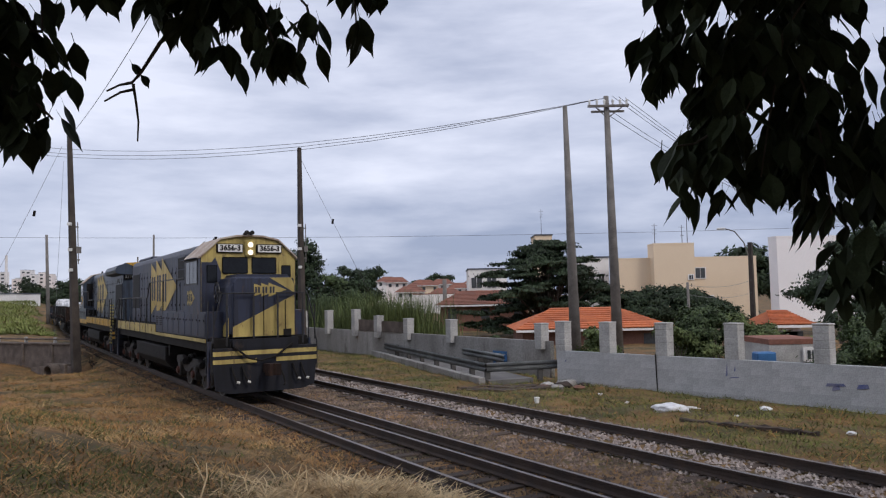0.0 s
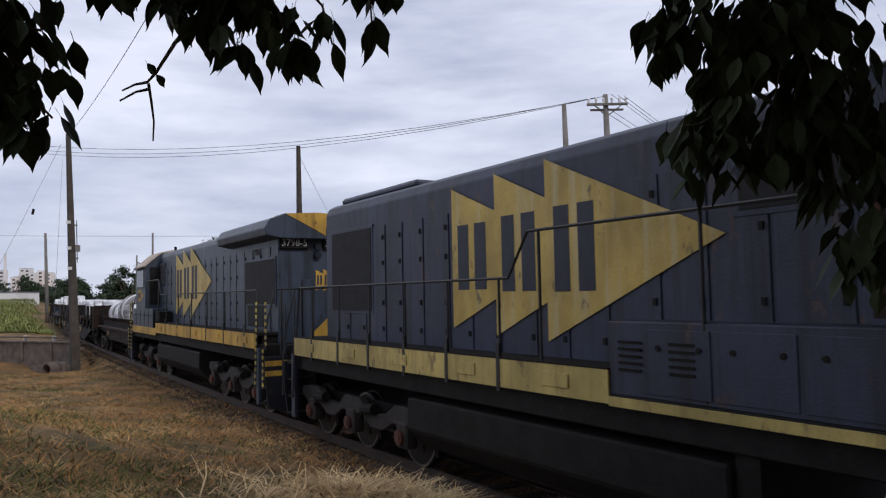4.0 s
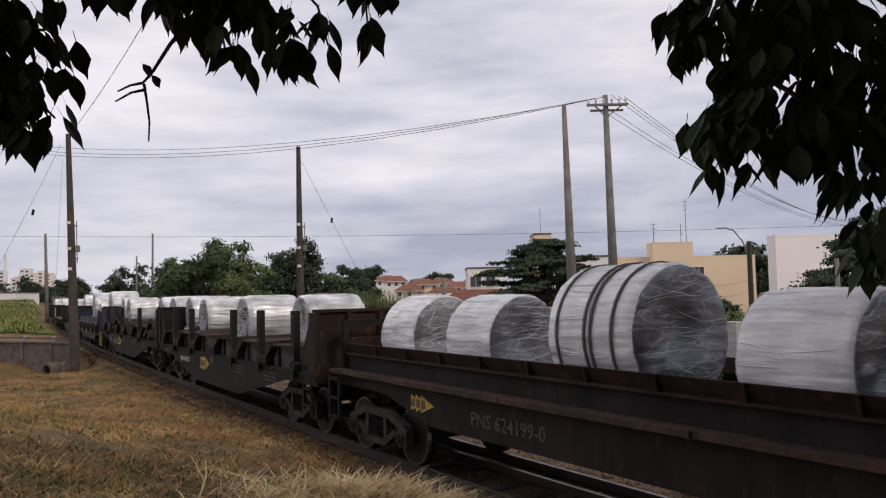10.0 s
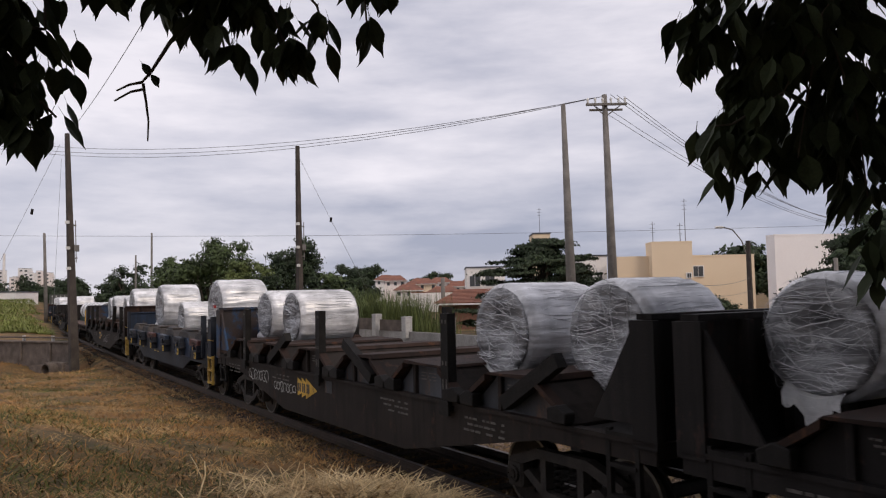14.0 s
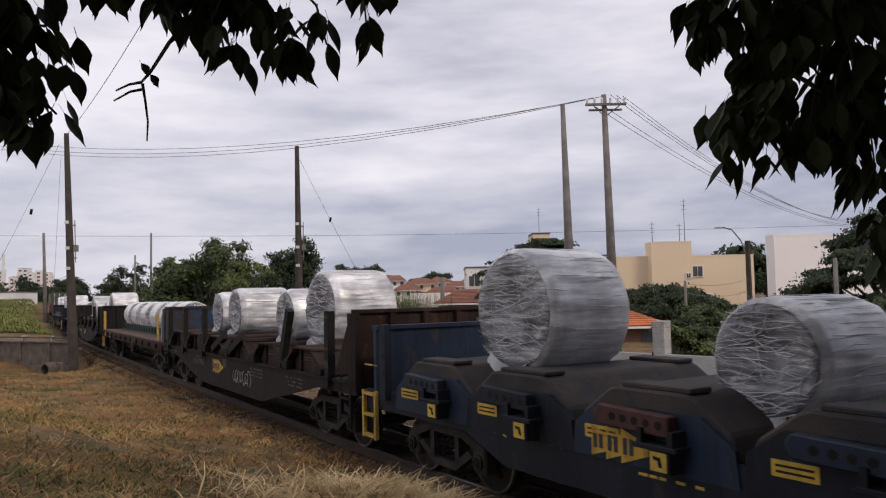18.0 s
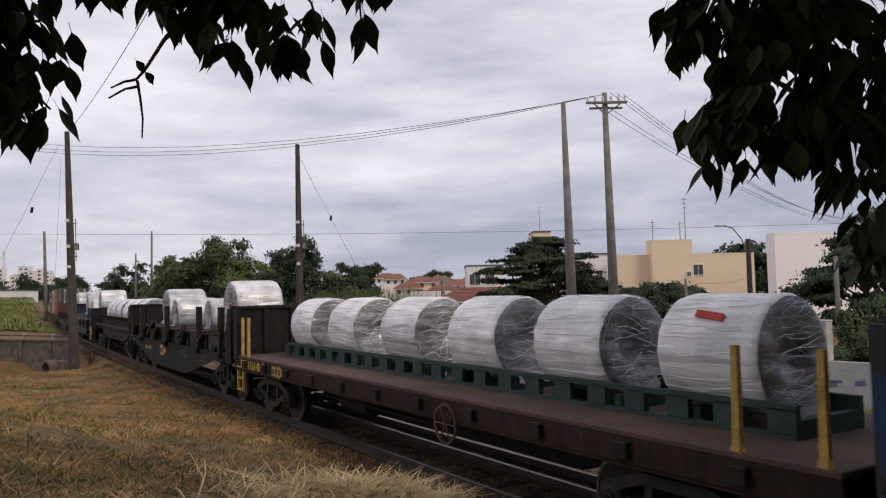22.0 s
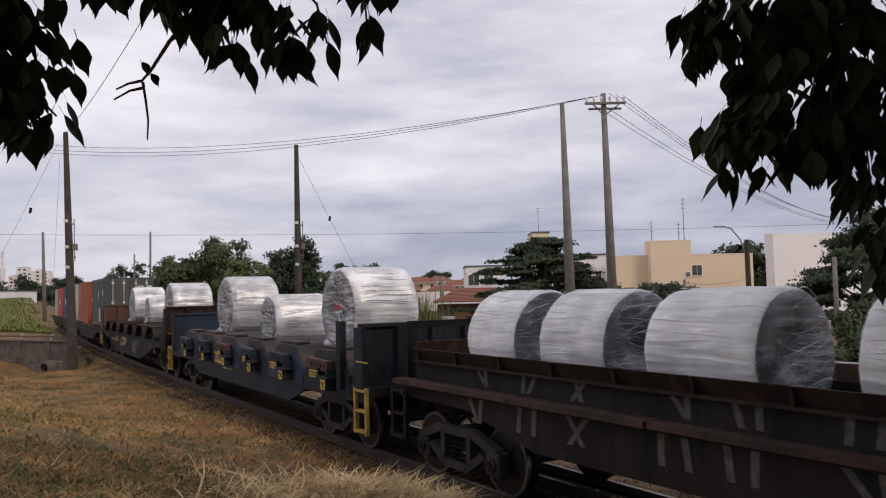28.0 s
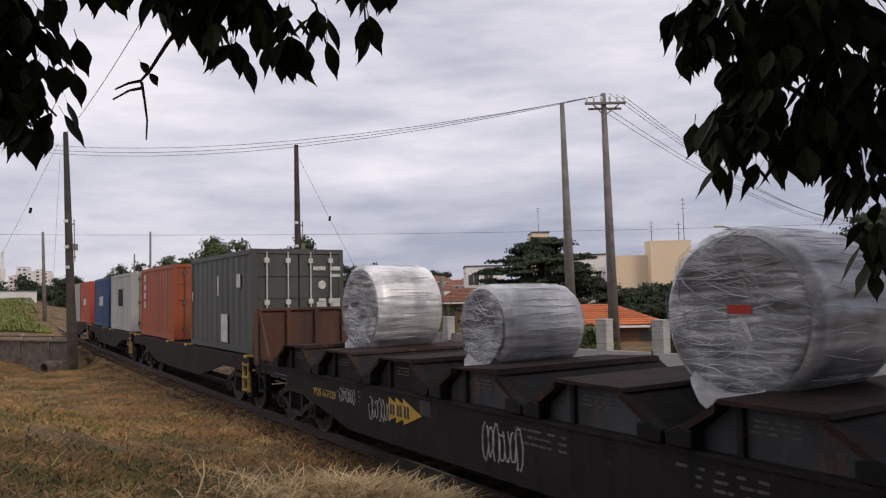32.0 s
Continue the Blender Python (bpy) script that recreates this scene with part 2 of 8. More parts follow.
def pipe(bm, pts, r, seg=6):
    pts = [Vector(p) for p in pts]
    rings = []
    for i, p in enumerate(pts):
        d = (pts[min(i + 1, len(pts) - 1)] - pts[max(i - 1, 0)]).normalized()
        a = d.cross(Vector((0.13, 0.31, 0.94))).normalized()
        b = d.cross(a)
        rings.append([bm.verts.new(p + (a * math.cos(2 * math.pi * k / seg) + b * math.sin(2 * math.pi * k / seg)) * r) for k in range(seg)])
    for u, v in zip(rings, rings[1:]):
        for k in range(seg):
            m = (k + 1) % seg
            bm.faces.new((u[k], u[m], v[m], v[k]))
    bm.faces.new(rings[0])
    bm.faces.new(rings[-1])
    return bm


def slab(bm, outline, axis, lo, hi, bevel=0.0, soft=1):
    """A plate: a plane outline, pushed from lo to hi along the axis. axis x: outline is (y, z); y: (x, z); z: (x, y)."""
    def put(a, b, c):
        return {"x": (c, a, b), "y": (a, c, b), "z": (a, b, c)}[axis]
    v0 = [bm.verts.new(put(a, b, lo)) for a, b in outline]
    v1 = [bm.verts.new(put(a, b, hi)) for a, b in outline]
    faces = [bm.faces.new(v0), bm.faces.new(v1)]
    k = len(outline)
    for i in range(k):
        faces.append(bm.faces.new((v0[i], v0[(i + 1) % k], v1[(i + 1) % k], v1[i])))
    bmesh.ops.recalc_face_normals(bm, faces=faces)
    if bevel:
        bmesh.ops.bevel(bm, geom=list({e for f in faces for e in f.edges}), offset=bevel, segments=soft, affect="EDGES")
    return bm


def ring(bm, centre, axis, r_out, r_in, half, seg=24):
    """A flat ring or tyre round an axis ('x' or 'y')."""
    c = Vector(centre)
    vs = []
    for i in range(seg):
        a = 2 * math.pi * i / seg
        for r, h in ((r_out, -half), (r_out, half), (r_in, half), (r_in, -half)):
            u, w = math.cos(a) * r, math.sin(a) * r
            vs.append(bm.verts.new(c + (Vector((h, u, w)) if axis == "x" else Vector((u, h, w)))))
    for i in range(seg):
        j = (i + 1) % seg
        for k in range(4):
            m = (k + 1) % 4
            bm.faces.new((vs[4 * i + k], vs[4 * j + k], vs[4 * j + m], vs[4 * i + m]))
    return bm


def bar_sheet(bm, outline, axis, at, thick=0.006):
    return slab(bm, outline, axis, at, at + thick)


def mesh_of(bm, name, material, smooth=False):
    bmesh.ops.recalc_face_normals(bm, faces=bm.faces[:])
    me = bpy.data.meshes.new(name)
    bm.to_mesh(me)
    bm.free()
    for m in (material if isinstance(material, (list, tuple)) else [material]):
        me.materials.append(m)
    if smooth:
        for p in me.polygons:
            p.use_smooth = True
    return me


def part(name, bm, material, parent, label="", smooth=False):
    ob = new(name, mesh_of(bm, name, material, smooth))
    ob.parent = parent
    if label:
        tagged(ob, label)
    return ob


def thing(name, m=None, label="", category="", group="", kind=""):
    ob = new(name)
    ob.empty_display_size = 0.3
    if m is not None:
        ob.matrix_basis = m
    return tagged(ob, label, category, group, kind)


def solid(name, bm, material, m=None, label="", category="", group="", kind="", smooth=False):
    ob = new(name, mesh_of(bm, name, material, smooth))
    if m is not None:
        ob.matrix_basis = m
    return tagged(ob, label, category, group, kind)


def bm_new():
    return bmesh.new()


def quick(name, verts, faces, material):
    me = bpy.data.meshes.new(name)
    me.from_pydata(verts, [], faces)
    for m in (material if isinstance(material, (list, tuple)) else [material]):
        me.materials.append(m)
    me.update()
    return me


def writing(text, size, material, parent, m, name="lettering", label="", bold=0.0):
    """Raised lettering in the built-in font, as a mesh under its thing."""
    cu = bpy.data.curves.new("type", "FONT")
    cu.body, cu.size, cu.extrude, cu.offset, cu.align_x, cu.align_y = text, size, 0.004, bold, "CENTER", "CENTER"
    cu.resolution_u = 2
    tmp = bpy.data.objects.new("type", cu)
    me = bpy.data.meshes.new_from_object(tmp)
    bpy.data.objects.remove(tmp)
    bpy.data.curves.remove(cu)
    me.materials.clear()
    me.materials.append(material)
    ob = new(name, me)
    ob.parent = parent
    ob.matrix_basis = m
    if label:
        tagged(ob, label)
    return ob


# on the side that faces the camera (towards -x): text runs from +y to -y
def near_side(x, y, z, tilt=0.0):
    return Matrix.Translation((x, y, z)) @ Matrix(((0, 0, -1, 0), (-1, 0, 0, 0), (0, 1, 0, 0), (0, 0, 0, 1))) @ Matrix.Rotation(tilt, 4, "Z")


def front_side(x, y, z):
    return Matrix.Translation((x, y, z)) @ Matrix(((1, 0, 0, 0), (0, 0, -1, 0), (0, 1, 0, 0), (0, 0, 0, 1)))


MOVERS = []     # (thing, place along the train, offset matrix)
ROLLERS = []    # (wheelset, own place in its parent, radius)
# ---- rolling stock ---------------------------------------------------------
# Local axes of a vehicle: x across (towards -x: the side the camera sees), y along (towards -y: the way it runs), z above the rails.
def wheelset(parent, y, r=0.46, hub=HUB):
    bm = bm_new()
    rod(bm, (-0.9, 0, 0), (0.9, 0, 0), 0.09, seg=10)
    for sx in (-1, 1):
        rod(bm, (sx * 0.74, 0, 0), (sx * 0.88, 0, 0), r, seg=24)
        rod(bm, (sx * 0.72, 0, 0), (sx * 0.745, 0, 0), r + 0.03, seg=24)
        for k in range(4):
            a = k * math.pi / 2
            box(bm, sx * 0.872, sx * 0.9, math.cos(a) * 0.22 - 0.05, math.cos(a) * 0.22 + 0.05, math.sin(a) * 0.22 - 0.05, math.sin(a) * 0.22 + 0.05)
    ob = part("wheelset", bm, WHEEL, parent)
    ob.location = (0, y, r)
    for sx in (-1, 1):
        bm = bm_new()
        ring(bm, (sx * 0.86, 0, 0), "x", r + 0.003, r - 0.035, 0.03)
        part("tyre", bm, TREAD, ob, "bright worn steel tyre")
    ROLLERS.append((ob, (0.0, y, r), r))
    return ob


def axle_box(bm, y, z=0.46, x=-1.02):
    box(bm, x - 0.1, x + 0.1, y - 0.15, y + 0.15, z - 0.17, z + 0.17, 0.03)
    rod(bm, (x - 0.14, y, z), (x - 0.08, y, z), 0.11, seg=10)


def freight_bogie(parent, y, mat_frame=TRUCK):
    bog = thing("bogie")
    bog.parent = parent
    bog.location = (0, y, 0)
    for sx in (-1, 1):
        bm = bm_new()
        # cast side frame with two triangular windows
        x0, x1 = sx * 1.0, sx * 1.13
        for pts in (((-1.0, 0.52), (-1.0, 0.66), (-0.45, 0.84), (0.45, 0.84), (1.0, 0.66), (1.0, 0.52), (0.42, 0.72), (-0.42, 0.72)),
                    ((-0.72, 0.5), (-0.3, 0.24), (0.3, 0.24), (0.72, 0.5), (0.62, 0.56), (0.24, 0.34), (-0.24, 0.34), (-0.62, 0.56))):
            slab(bm, pts, "x", x0, x1)
        for s2 in (-1, 1):
            slab(bm, ((s2 * 0.28, 0.3), (s2 * 0.38, 0.3), (s2 * 0.38, 0.76), (s2 * 0.28, 0.76)), "x", x0, x1)
        part("side_frame", bm, mat_frame, bog)
        for k in (-0.14, 0.0, 0.14):
            bm = bm_new()
            pipe(bm, [(sx * 1.06 + 0.055 * math.cos(j * 1.57), k + 0.055 * math.sin(j * 1.57), 0.35 + j * 0.0185) for j in range(20)], 0.014, 5)
            part("spring", bm, BLACK, bog)
        for s2 in (-1, 1):
            bm = bm_new()
            axle_box(bm, s2 * 0.89, x=sx * 1.04)
            part("axle_box", bm, TRUCK, bog)
            bm = bm_new()
            rod(bm, (sx * 1.14, s2 * 0.89, 0.46), (sx * 1.2, s2 * 0.89, 0.46), 0.075, seg=10)
            for k in range(3):
                a = k * 2.1
                rod(bm, (sx * 1.19, s2 * 0.89 + math.cos(a) * 0.045, 0.46 + math.sin(a) * 0.045), (sx * 1.215, s2 * 0.89 + math.cos(a) * 0.045, 0.46 + math.sin(a) * 0.045), 0.014, seg=6)
            part("bearing_cap", bm, WHEEL, bog)
    bm = bm_new()
    box(bm, -1.0, 1.0, -0.2, 0.2, 0.5, 0.82, 0.03)
    part("bolster", bm, BLACK, bog)
    for s2 in (-1, 1):
        wheelset(bog, s2 * 0.89)
    return bog


def loco_bogie(parent, y, ys, frame_mat=TRUCK):
    bog = thing("bogie")
    bog.parent = parent
    bog.location = (0, y, 0)
    a, b = min(ys) - y, max(ys) - y
    for sx in (-1, 1):
        bm = bm_new()
        pts = [(a - 0.55, 0.78), (a - 0.5, 0.95), (a - 0.2, 0.98), (a + 0.25, 0.98), (a + 0.65, 0.78), (a + 1.2, 0.74), (-0.3, 0.96), (0.3, 0.96),
               (b - 1.2, 0.74), (b - 0.65, 0.78), (b - 0.25, 0.98), (b + 0.2, 0.98), (b + 0.5, 0.95), (b + 0.55, 0.78), (b + 0.3, 0.66), (b - 0.35, 0.66),
               (b - 0.7, 0.5), (0.75, 0.5), (0.4, 0.68), (-0.4, 0.68), (-0.75, 0.5), (a + 0.7, 0.5), (a + 0.35, 0.66), (a - 0.3, 0.66)]
        slab(bm, pts, "x", sx * 1.05, sx * 1.2, 0.02)
        part("side_frame", bm, frame_mat, bog, "dusty cast steel truck frame")
        for yy in ys:
            bm = bm_new()
            box(bm, sx * 1.02, sx * 1.24, yy - y - 0.17, yy - y + 0.17, 0.32, 0.74, 0.03)
            part("axle_box", bm, TRUCK, bog)
            bm = bm_new()
            rod(bm, (sx * 1.24, yy - y, 0.5), (sx * 1.3, yy - y, 0.5), 0.12, seg=12)
            box(bm, sx * 1.295, sx * 1.315, yy - y - 0.06, yy - y + 0.06, 0.44, 0.56)
            part("hub_cap", bm, HUB, bog, "rusty red axle cap")
        for k in (-0.5, 0.5):
            bm = bm_new()
            yy = k * (b - a)
            rod(bm, (sx * 1.24, yy * 0.55, 0.84), (sx * 1.24, yy * 0.55 + 0.42, 0.8), 0.1, seg=10)
            rod(bm, (sx * 1.24, yy * 0.55 + 0.42, 0.8), (sx * 1.24, yy * 0.55 + 0.6, 0.62), 0.03, seg=6)
            part("brake_cylinder", bm, BLACK, bog)
        for yy in ys:
            for d in (-0.62, 0.62):
                bm = bm_new()
                slab(bm, ((yy - y + d - 0.06, 0.25), (yy - y + d + 0.06, 0.25), (yy - y + d * 0.93 + 0.05, 0.7), (yy - y + d * 0.93 - 0.05, 0.7)), "x", sx * 0.8, sx * 0.95)
                part("brake_shoe", bm, BLACK, bog)
    bm = bm_new()
    box(bm, -0.9, 0.9, a - 0.3, b + 0.3, 0.55, 0.9)
    part("transom", bm, BLACK, bog)
    for yy in ys:
        wheelset(bog, yy - y, 0.5)
    return bog


def coupler(parent, y, way):
    bm = bm_new()
    box(bm, -0.11, 0.11, y - 0.3, y + 0.3, 0.72, 0.98, 0.03)
    slab(bm, ((-0.16, y + way * 0.25), (0.16, y + way * 0.25), (0.2, y + way * 0.55), (0.02, y + way * 0.42), (-0.14, y + way * 0.58)), "z", 0.68, 1.0)
    part("coupler", bm, RUST_DARK, parent, "rusty knuckle coupler")
    bm = bm_new()
    pipe(bm, [(0.35, y, 0.85), (0.4, y + way * 0.2, 0.6), (0.36, y + way * 0.4, 0.45), (0.28, y + way * 0.55, 0.42)], 0.03)
    part("brake_hose", bm, BLACK, parent)


def logo(parent, x, y_tail, y_tip, z0, z1, ground=LOCO_YELLOW, ink=LOGO_DARK, axis="x"):
    """Three overlapping arrow heads pointing the way the train runs, with plain dark bars on them."""
    n, zm = 3, (z0 + z1) / 2
    step = (y_tip - y_tail) / 4.45
    for k in range(n):
        ya = y_tail + k * step
        yb = ya + step * (1.55 if k < 2 else 2.45)
        h = (z1 - z0) / 2 * (0.9, 0.97, 1.0)[k]
        tip = step * 2.45
        if k < 2:
            yc = ya + step
            hc = h * (1 - step / tip)
            pts = ((ya, zm - h), (yc, zm - hc), (yc, zm + hc), (ya, zm + h))
        else:
            pts = ((ya, zm - h), (y_tip, zm), (ya, zm + h))
        bm = bm_new()
        bar_sheet(bm, pts, axis, x, -0.006)
        part("arrow", bm, ground, parent, "yellow painted arrow head")
        s2, w, hh = step * 0.14, step * 0.26, h * 0.46
        for j in range(2):
            bm = bm_new()
            y0 = ya + s2 + j * step * 0.4
            bar_sheet(bm, ((y0, zm - hh), (y0 + w, zm - hh), (y0 + w, zm + hh), (y0, zm + hh)), axis, x - 0.006, -0.004)
            part("dark_bar", bm, ink, parent)


def hood_outline(w, z0, z1, r=0.22):
    return [(-w, z0), (-w, z1 - r), (-w + r * 0.3, z1 - r * 0.35), (-w + r, z1), (w - r, z1), (w - r * 0.3, z1 - r * 0.35), (w, z1 - r), (w, z0)]


def arch(w, z_eave, z_top, z0):
    """Cab section with a faceted, arched roof."""
    return [(-w, z0), (-w, z_eave), (-w * 0.6, z_top - 0.12), (-w * 0.28, z_top - 0.02), (0, z_top), (w * 0.28, z_top - 0.02),
            (w * 0.6, z_top - 0.12), (w, z_eave), (w, z0)]


def locomotive(label, place, length, cab_first, number, blue, yellow, tail_wing):
    """A six-axle hood locomotive; u runs from its cab end. cab_first: the cab leads."""
    sg = 1 if cab_first else -1
    loco = thing("diesel_locomotive", None, label, "locomotive")
    half = length / 2

    def Y(u):
        return sg * (u - half)

    def ybox(bm, x0, x1, u0, u1, z0, z1, bevel=0.0):
        a, b = sorted((Y(u0), Y(u1)))
        box(bm, x0, x1, a, b, z0, z1, bevel)

    end = length - 0.75
    tail = end - 0.35 if cab_first else end + 0.03
    start = 0.98 if cab_first else 1.08
    # frame and deck
    bm = bm_new()
    ybox(bm, -1.38, 1.38, 0.5, length - 0.5, 1.3, 1.7, 0.02)
    part("underframe", bm, BLACK, loco)
    bm = bm_new()
    ybox(bm, -1.48, 1.48, start, end, 1.62, 1.7, 0.01)
    part("deck", bm, BLACK, loco)
    bm = bm_new()
    ybox(bm, -1.48, 1.48, 8.2 if cab_first else 5.9, end, 1.88, 1.96, 0.01)
    ybox(bm, -1.3, 1.3, 1.1, end - 0.05, 1.7, 1.88)
    part("walkway", bm, BLACK, loco)
    for sx in (-1, 1):
        bm = bm_new()
        u0 = 8.2 if cab_first else 5.9
        ybox(bm, sx * 1.47, sx * 1.5, u0, end, 1.6, 1.95)
        ybox(bm, sx * 1.47, sx * 1.5, start, u0, *((1.58, 1.68) if cab_first else (1.5, 1.76)))
        part("sill_stripe", bm, yellow, loco, "yellow painted frame sill")
        for k in range(5):
            bm = bm_new()
            u = u0 + 0.6 + k * (end - u0 - 1.6) / 4
            ybox(bm, sx * 1.5, sx * 1.52, u, u + 0.45, 1.7, 1.86, 0.004)
            part("frame_pocket", bm, yellow, loco)
        bm = bm_new()
        ybox(bm, sx * 1.47, sx * 1.505, u0, end, 1.95, 1.968)
        part("deck_edge", bm, BLACK, loco)
    # end plates, steps, pilots
    for u, way in ((0.0, -1), (length, 1)):
        bm = bm_new()
        uu = (0.12 if cab_first else 0.36) if u == 0 else length - (0.12 if cab_first else 0.0)
        u2 = 0.55 if u == 0 else length - 0.55
        ybox(bm, -1.5, 1.5, uu, uu + way * -0.07, 0.98, 1.45, 0.01)
        slab(bm, ((-1.5, 1.0), (1.5, 1.0), (1.42, 0.32), (1.05, 0.2), (-1.05, 0.2), (-1.42, 0.32)), "y", *sorted((Y(uu), Y(uu + way * -0.05))))
        ybox(bm, -0.95, 0.95, uu, uu + way * -0.7, 1.4, 1.68)
        part("pilot_plate", bm, PILOT, loco, "dark pilot plate with battered edges")
        for z in (1.02, 1.24):
            bm = bm_new()
            ybox(bm, -1.5, -0.28 if z < 1.1 else 1.5, uu + way * 0.006, uu - way * 0.002, z, z + 0.12)
            part("pilot_stripe", bm, yellow, loco)
        bm = bm_new()
        ybox(bm, 0.28, 1.5, uu + way * 0.006, uu - way * 0.002, 1.02, 1.14)
        part("pilot_stripe", bm, yellow, loco)
        for sx in (-1, 1):
            bm = bm_new()
            for k in range(4):
                z = 0.38 + k * 0.34
                ybox(bm, sx * 1.0, sx * 1.46, uu - way * 0.12, uu - way * (0.42), z, z + 0.04)
            ybox(bm, sx * 0.98, sx * 1.0, uu - way * 0.06, uu - way * 0.5, 0.3, 1.62)
            part("step_well", bm, BLACK, loco)
            bm = bm_new()
            ybox(bm, sx * 1.44, sx * 1.5, uu - way * 0.46, uu - way * 0.64, 0.35, 1.62)
            part("step_side", bm, blue, loco)
            bm = bm_new()
            yy = Y(uu - way * 0.05)
            pipe(bm, [(sx * 1.53, yy, 0.75), (sx * 1.53, yy, 1.55), (sx * 1.47, yy, 1.75), (sx * 1.47, yy, 2.62)], 0.018)
            yz = Y(uu - way * 0.6)
            pipe(bm, [(sx * 1.53, yz, 0.75), (sx * 1.5, yz, 1.7), (sx * 1.47, yz, 2.75)], 0.018)
            rail = part("grab_rail", bm, HANDRAIL, loco)
            if not cab_first:
                bm = bm_new()
                for k in range(13):
                    z = 0.8 + k * 0.15
                    rod(bm, (sx * (1.535 if z < 1.6 else 1.47), yy, z), (sx * (1.535 if z < 1.6 else 1.47), yy, z + 0.075), 0.024, seg=8)
                    rod(bm, (sx * (1.53 - 0.03 * k / 12), yz, z), (sx * (1.53 - 0.03 * k / 12), yz, z + 0.075), 0.024, seg=8)
                part("rail_stripes", bm, ZEBRA, rail, "yellow bands painted round the black rail")
        yy = Y(uu - way * 0.05)
        for sx in (-1, 1):
            bm = bm_new()
            box(bm, sx * 1.1 - 0.022, sx * 1.1 + 0.022, yy - 0.02, yy + 0.02, 1.5, 2.95)
            box(bm, sx * 0.35 - 0.022, sx * 0.35 + 0.022, yy - 0.02, yy + 0.02, 1.5, 2.95)
            pipe(bm, [(sx * 1.48, yy, 1.6), (sx * 1.46, yy, 2.1), (sx * 1.25, yy, 2.95), (sx * 1.1, yy, 2.96), (sx * 0.3, yy, 2.96)], 0.022)
            part("end_railing", bm, HANDRAIL, loco)
        bm = bm_new()
        yh = Y(uu + way * 0.05)
        pipe(bm, [(-0.95, yh, 1.5), (-0.55, Y(uu + way * 0.14), 1.16), (-0.2, Y(uu + way * 0.16), 1.08), (0.2, Y(uu + way * 0.14), 1.16), (0.75, yh, 1.52)], 0.03)
        part("jumper_cable", bm, BLACK, loco)
        for x in (-1.0, -0.7, 0.75, 1.0):
            bm = bm_new()
            pipe(bm, [(x, yh, 0.95), (x + 0.05, Y(uu + way * 0.12), 0.7), (x + 0.12, Y(uu + way * 0.14), 0.52)], 0.028)
            part("brake_hose", bm, BLACK, loco)
            bm = bm_new()
            rod(bm, (x + 0.12, Y(uu + way * 0.14), 0.52), (x + 0.2, Y(uu + way * 0.16), 0.5), 0.035, 0.035, 8)
            part("hose_coupling", bm, WHITE, loco)
        coupler(loco, Y(uu + way * 0.12), 1 if Y(uu + way) > Y(uu) else -1)
    # tank and trucks
    t0, t1 = (6.85, 12.6) if cab_first else (5.8, 11.8)
    bm = bm_new()
    slab(bm, ((-1.4, 1.2), (1.4, 1.2), (1.4, 0.72), (1.12, 0.42), (-1.12, 0.42), (-1.4, 0.72)), "y", *sorted((Y(t0), Y(t1))), 0.03)
    part("fuel_tank", bm, BLACK, loco, "black oily fuel tank")
    bm = bm_new()
    ybox(bm, -1.3, 1.3, t0 - 0.25, t0, 0.9, 1.3)
    part("battery_box", bm, BLACK, loco)
    fr = (1.45, 3.4, 5.45) if cab_first else (1.5, 3.4, 5.3)
    rr = (13.1, 15.0, 16.8) if cab_first else (12.7, 14.6, 16.6)
    loco_bogie(loco, Y(fr[1]), [Y(u) for u in fr])
    loco_bogie(loco, Y(rr[1]), [Y(u) for u in rr])
    # long hood
    h0 = 3.7
    bm = bm_new()
    slab(bm, hood_outline(0.93, 1.7, 4.62), "y", *sorted((Y(h0), Y(tail))), 0.015)
    part("long_hood", bm, blue, loco, "faded blue panelled engine hood")
    # hood doors, latches and seams on both sides
    u = h0 + 0.9
    k = 0
    while u < tail - 0.95:
        w = (0.62, 0.55, 0.7)[k % 3]
        for sx in (-1, 1):
            bm = bm_new()
            ybox(bm, sx * 0.93, sx * 0.948, u, u + w, 1.95, 4.0, 0.004)
            door = part("hood_door", bm, blue, loco)
            for z in (2.15, 2.6, 3.3, 3.75):
                bm = bm_new()
                ybox(bm, sx * 0.948, sx * 0.966, u + 0.05, u + 0.1, z, z + 0.08)
                part("door_latch", bm, BLACK, door)
        u += w + 0.06
        k += 1
    for sx in (-1, 1):
        for u0, u1, z0, z1 in (((5.85, 6.95, 3.5, 3.86), (5.85, 6.95, 3.9, 4.3), (14.6, 16.3, 2.5, 4.0)) if cab_first else ((14.9, 17.2, 2.62, 3.7), (15.1, 16.4, 2.05, 2.58), (4.0, 4.85, 3.45, 3.78), (4.0, 4.85, 3.82, 4.12))):
            bm = bm_new()
            ybox(bm, sx * 0.945, sx * 0.968, u0, u1, z0, z1, 0.004)
            part("intake_grille", bm, GRILLE, loco, "sooty black radiator screen")
            bm = bm_new()
            ybox(bm, sx * 0.93, sx * 0.958, u0 - 0.06, u1 + 0.06, z0 - 0.06, z1 + 0.06, 0.004)
            part("grille_frame", bm, blue, loco)
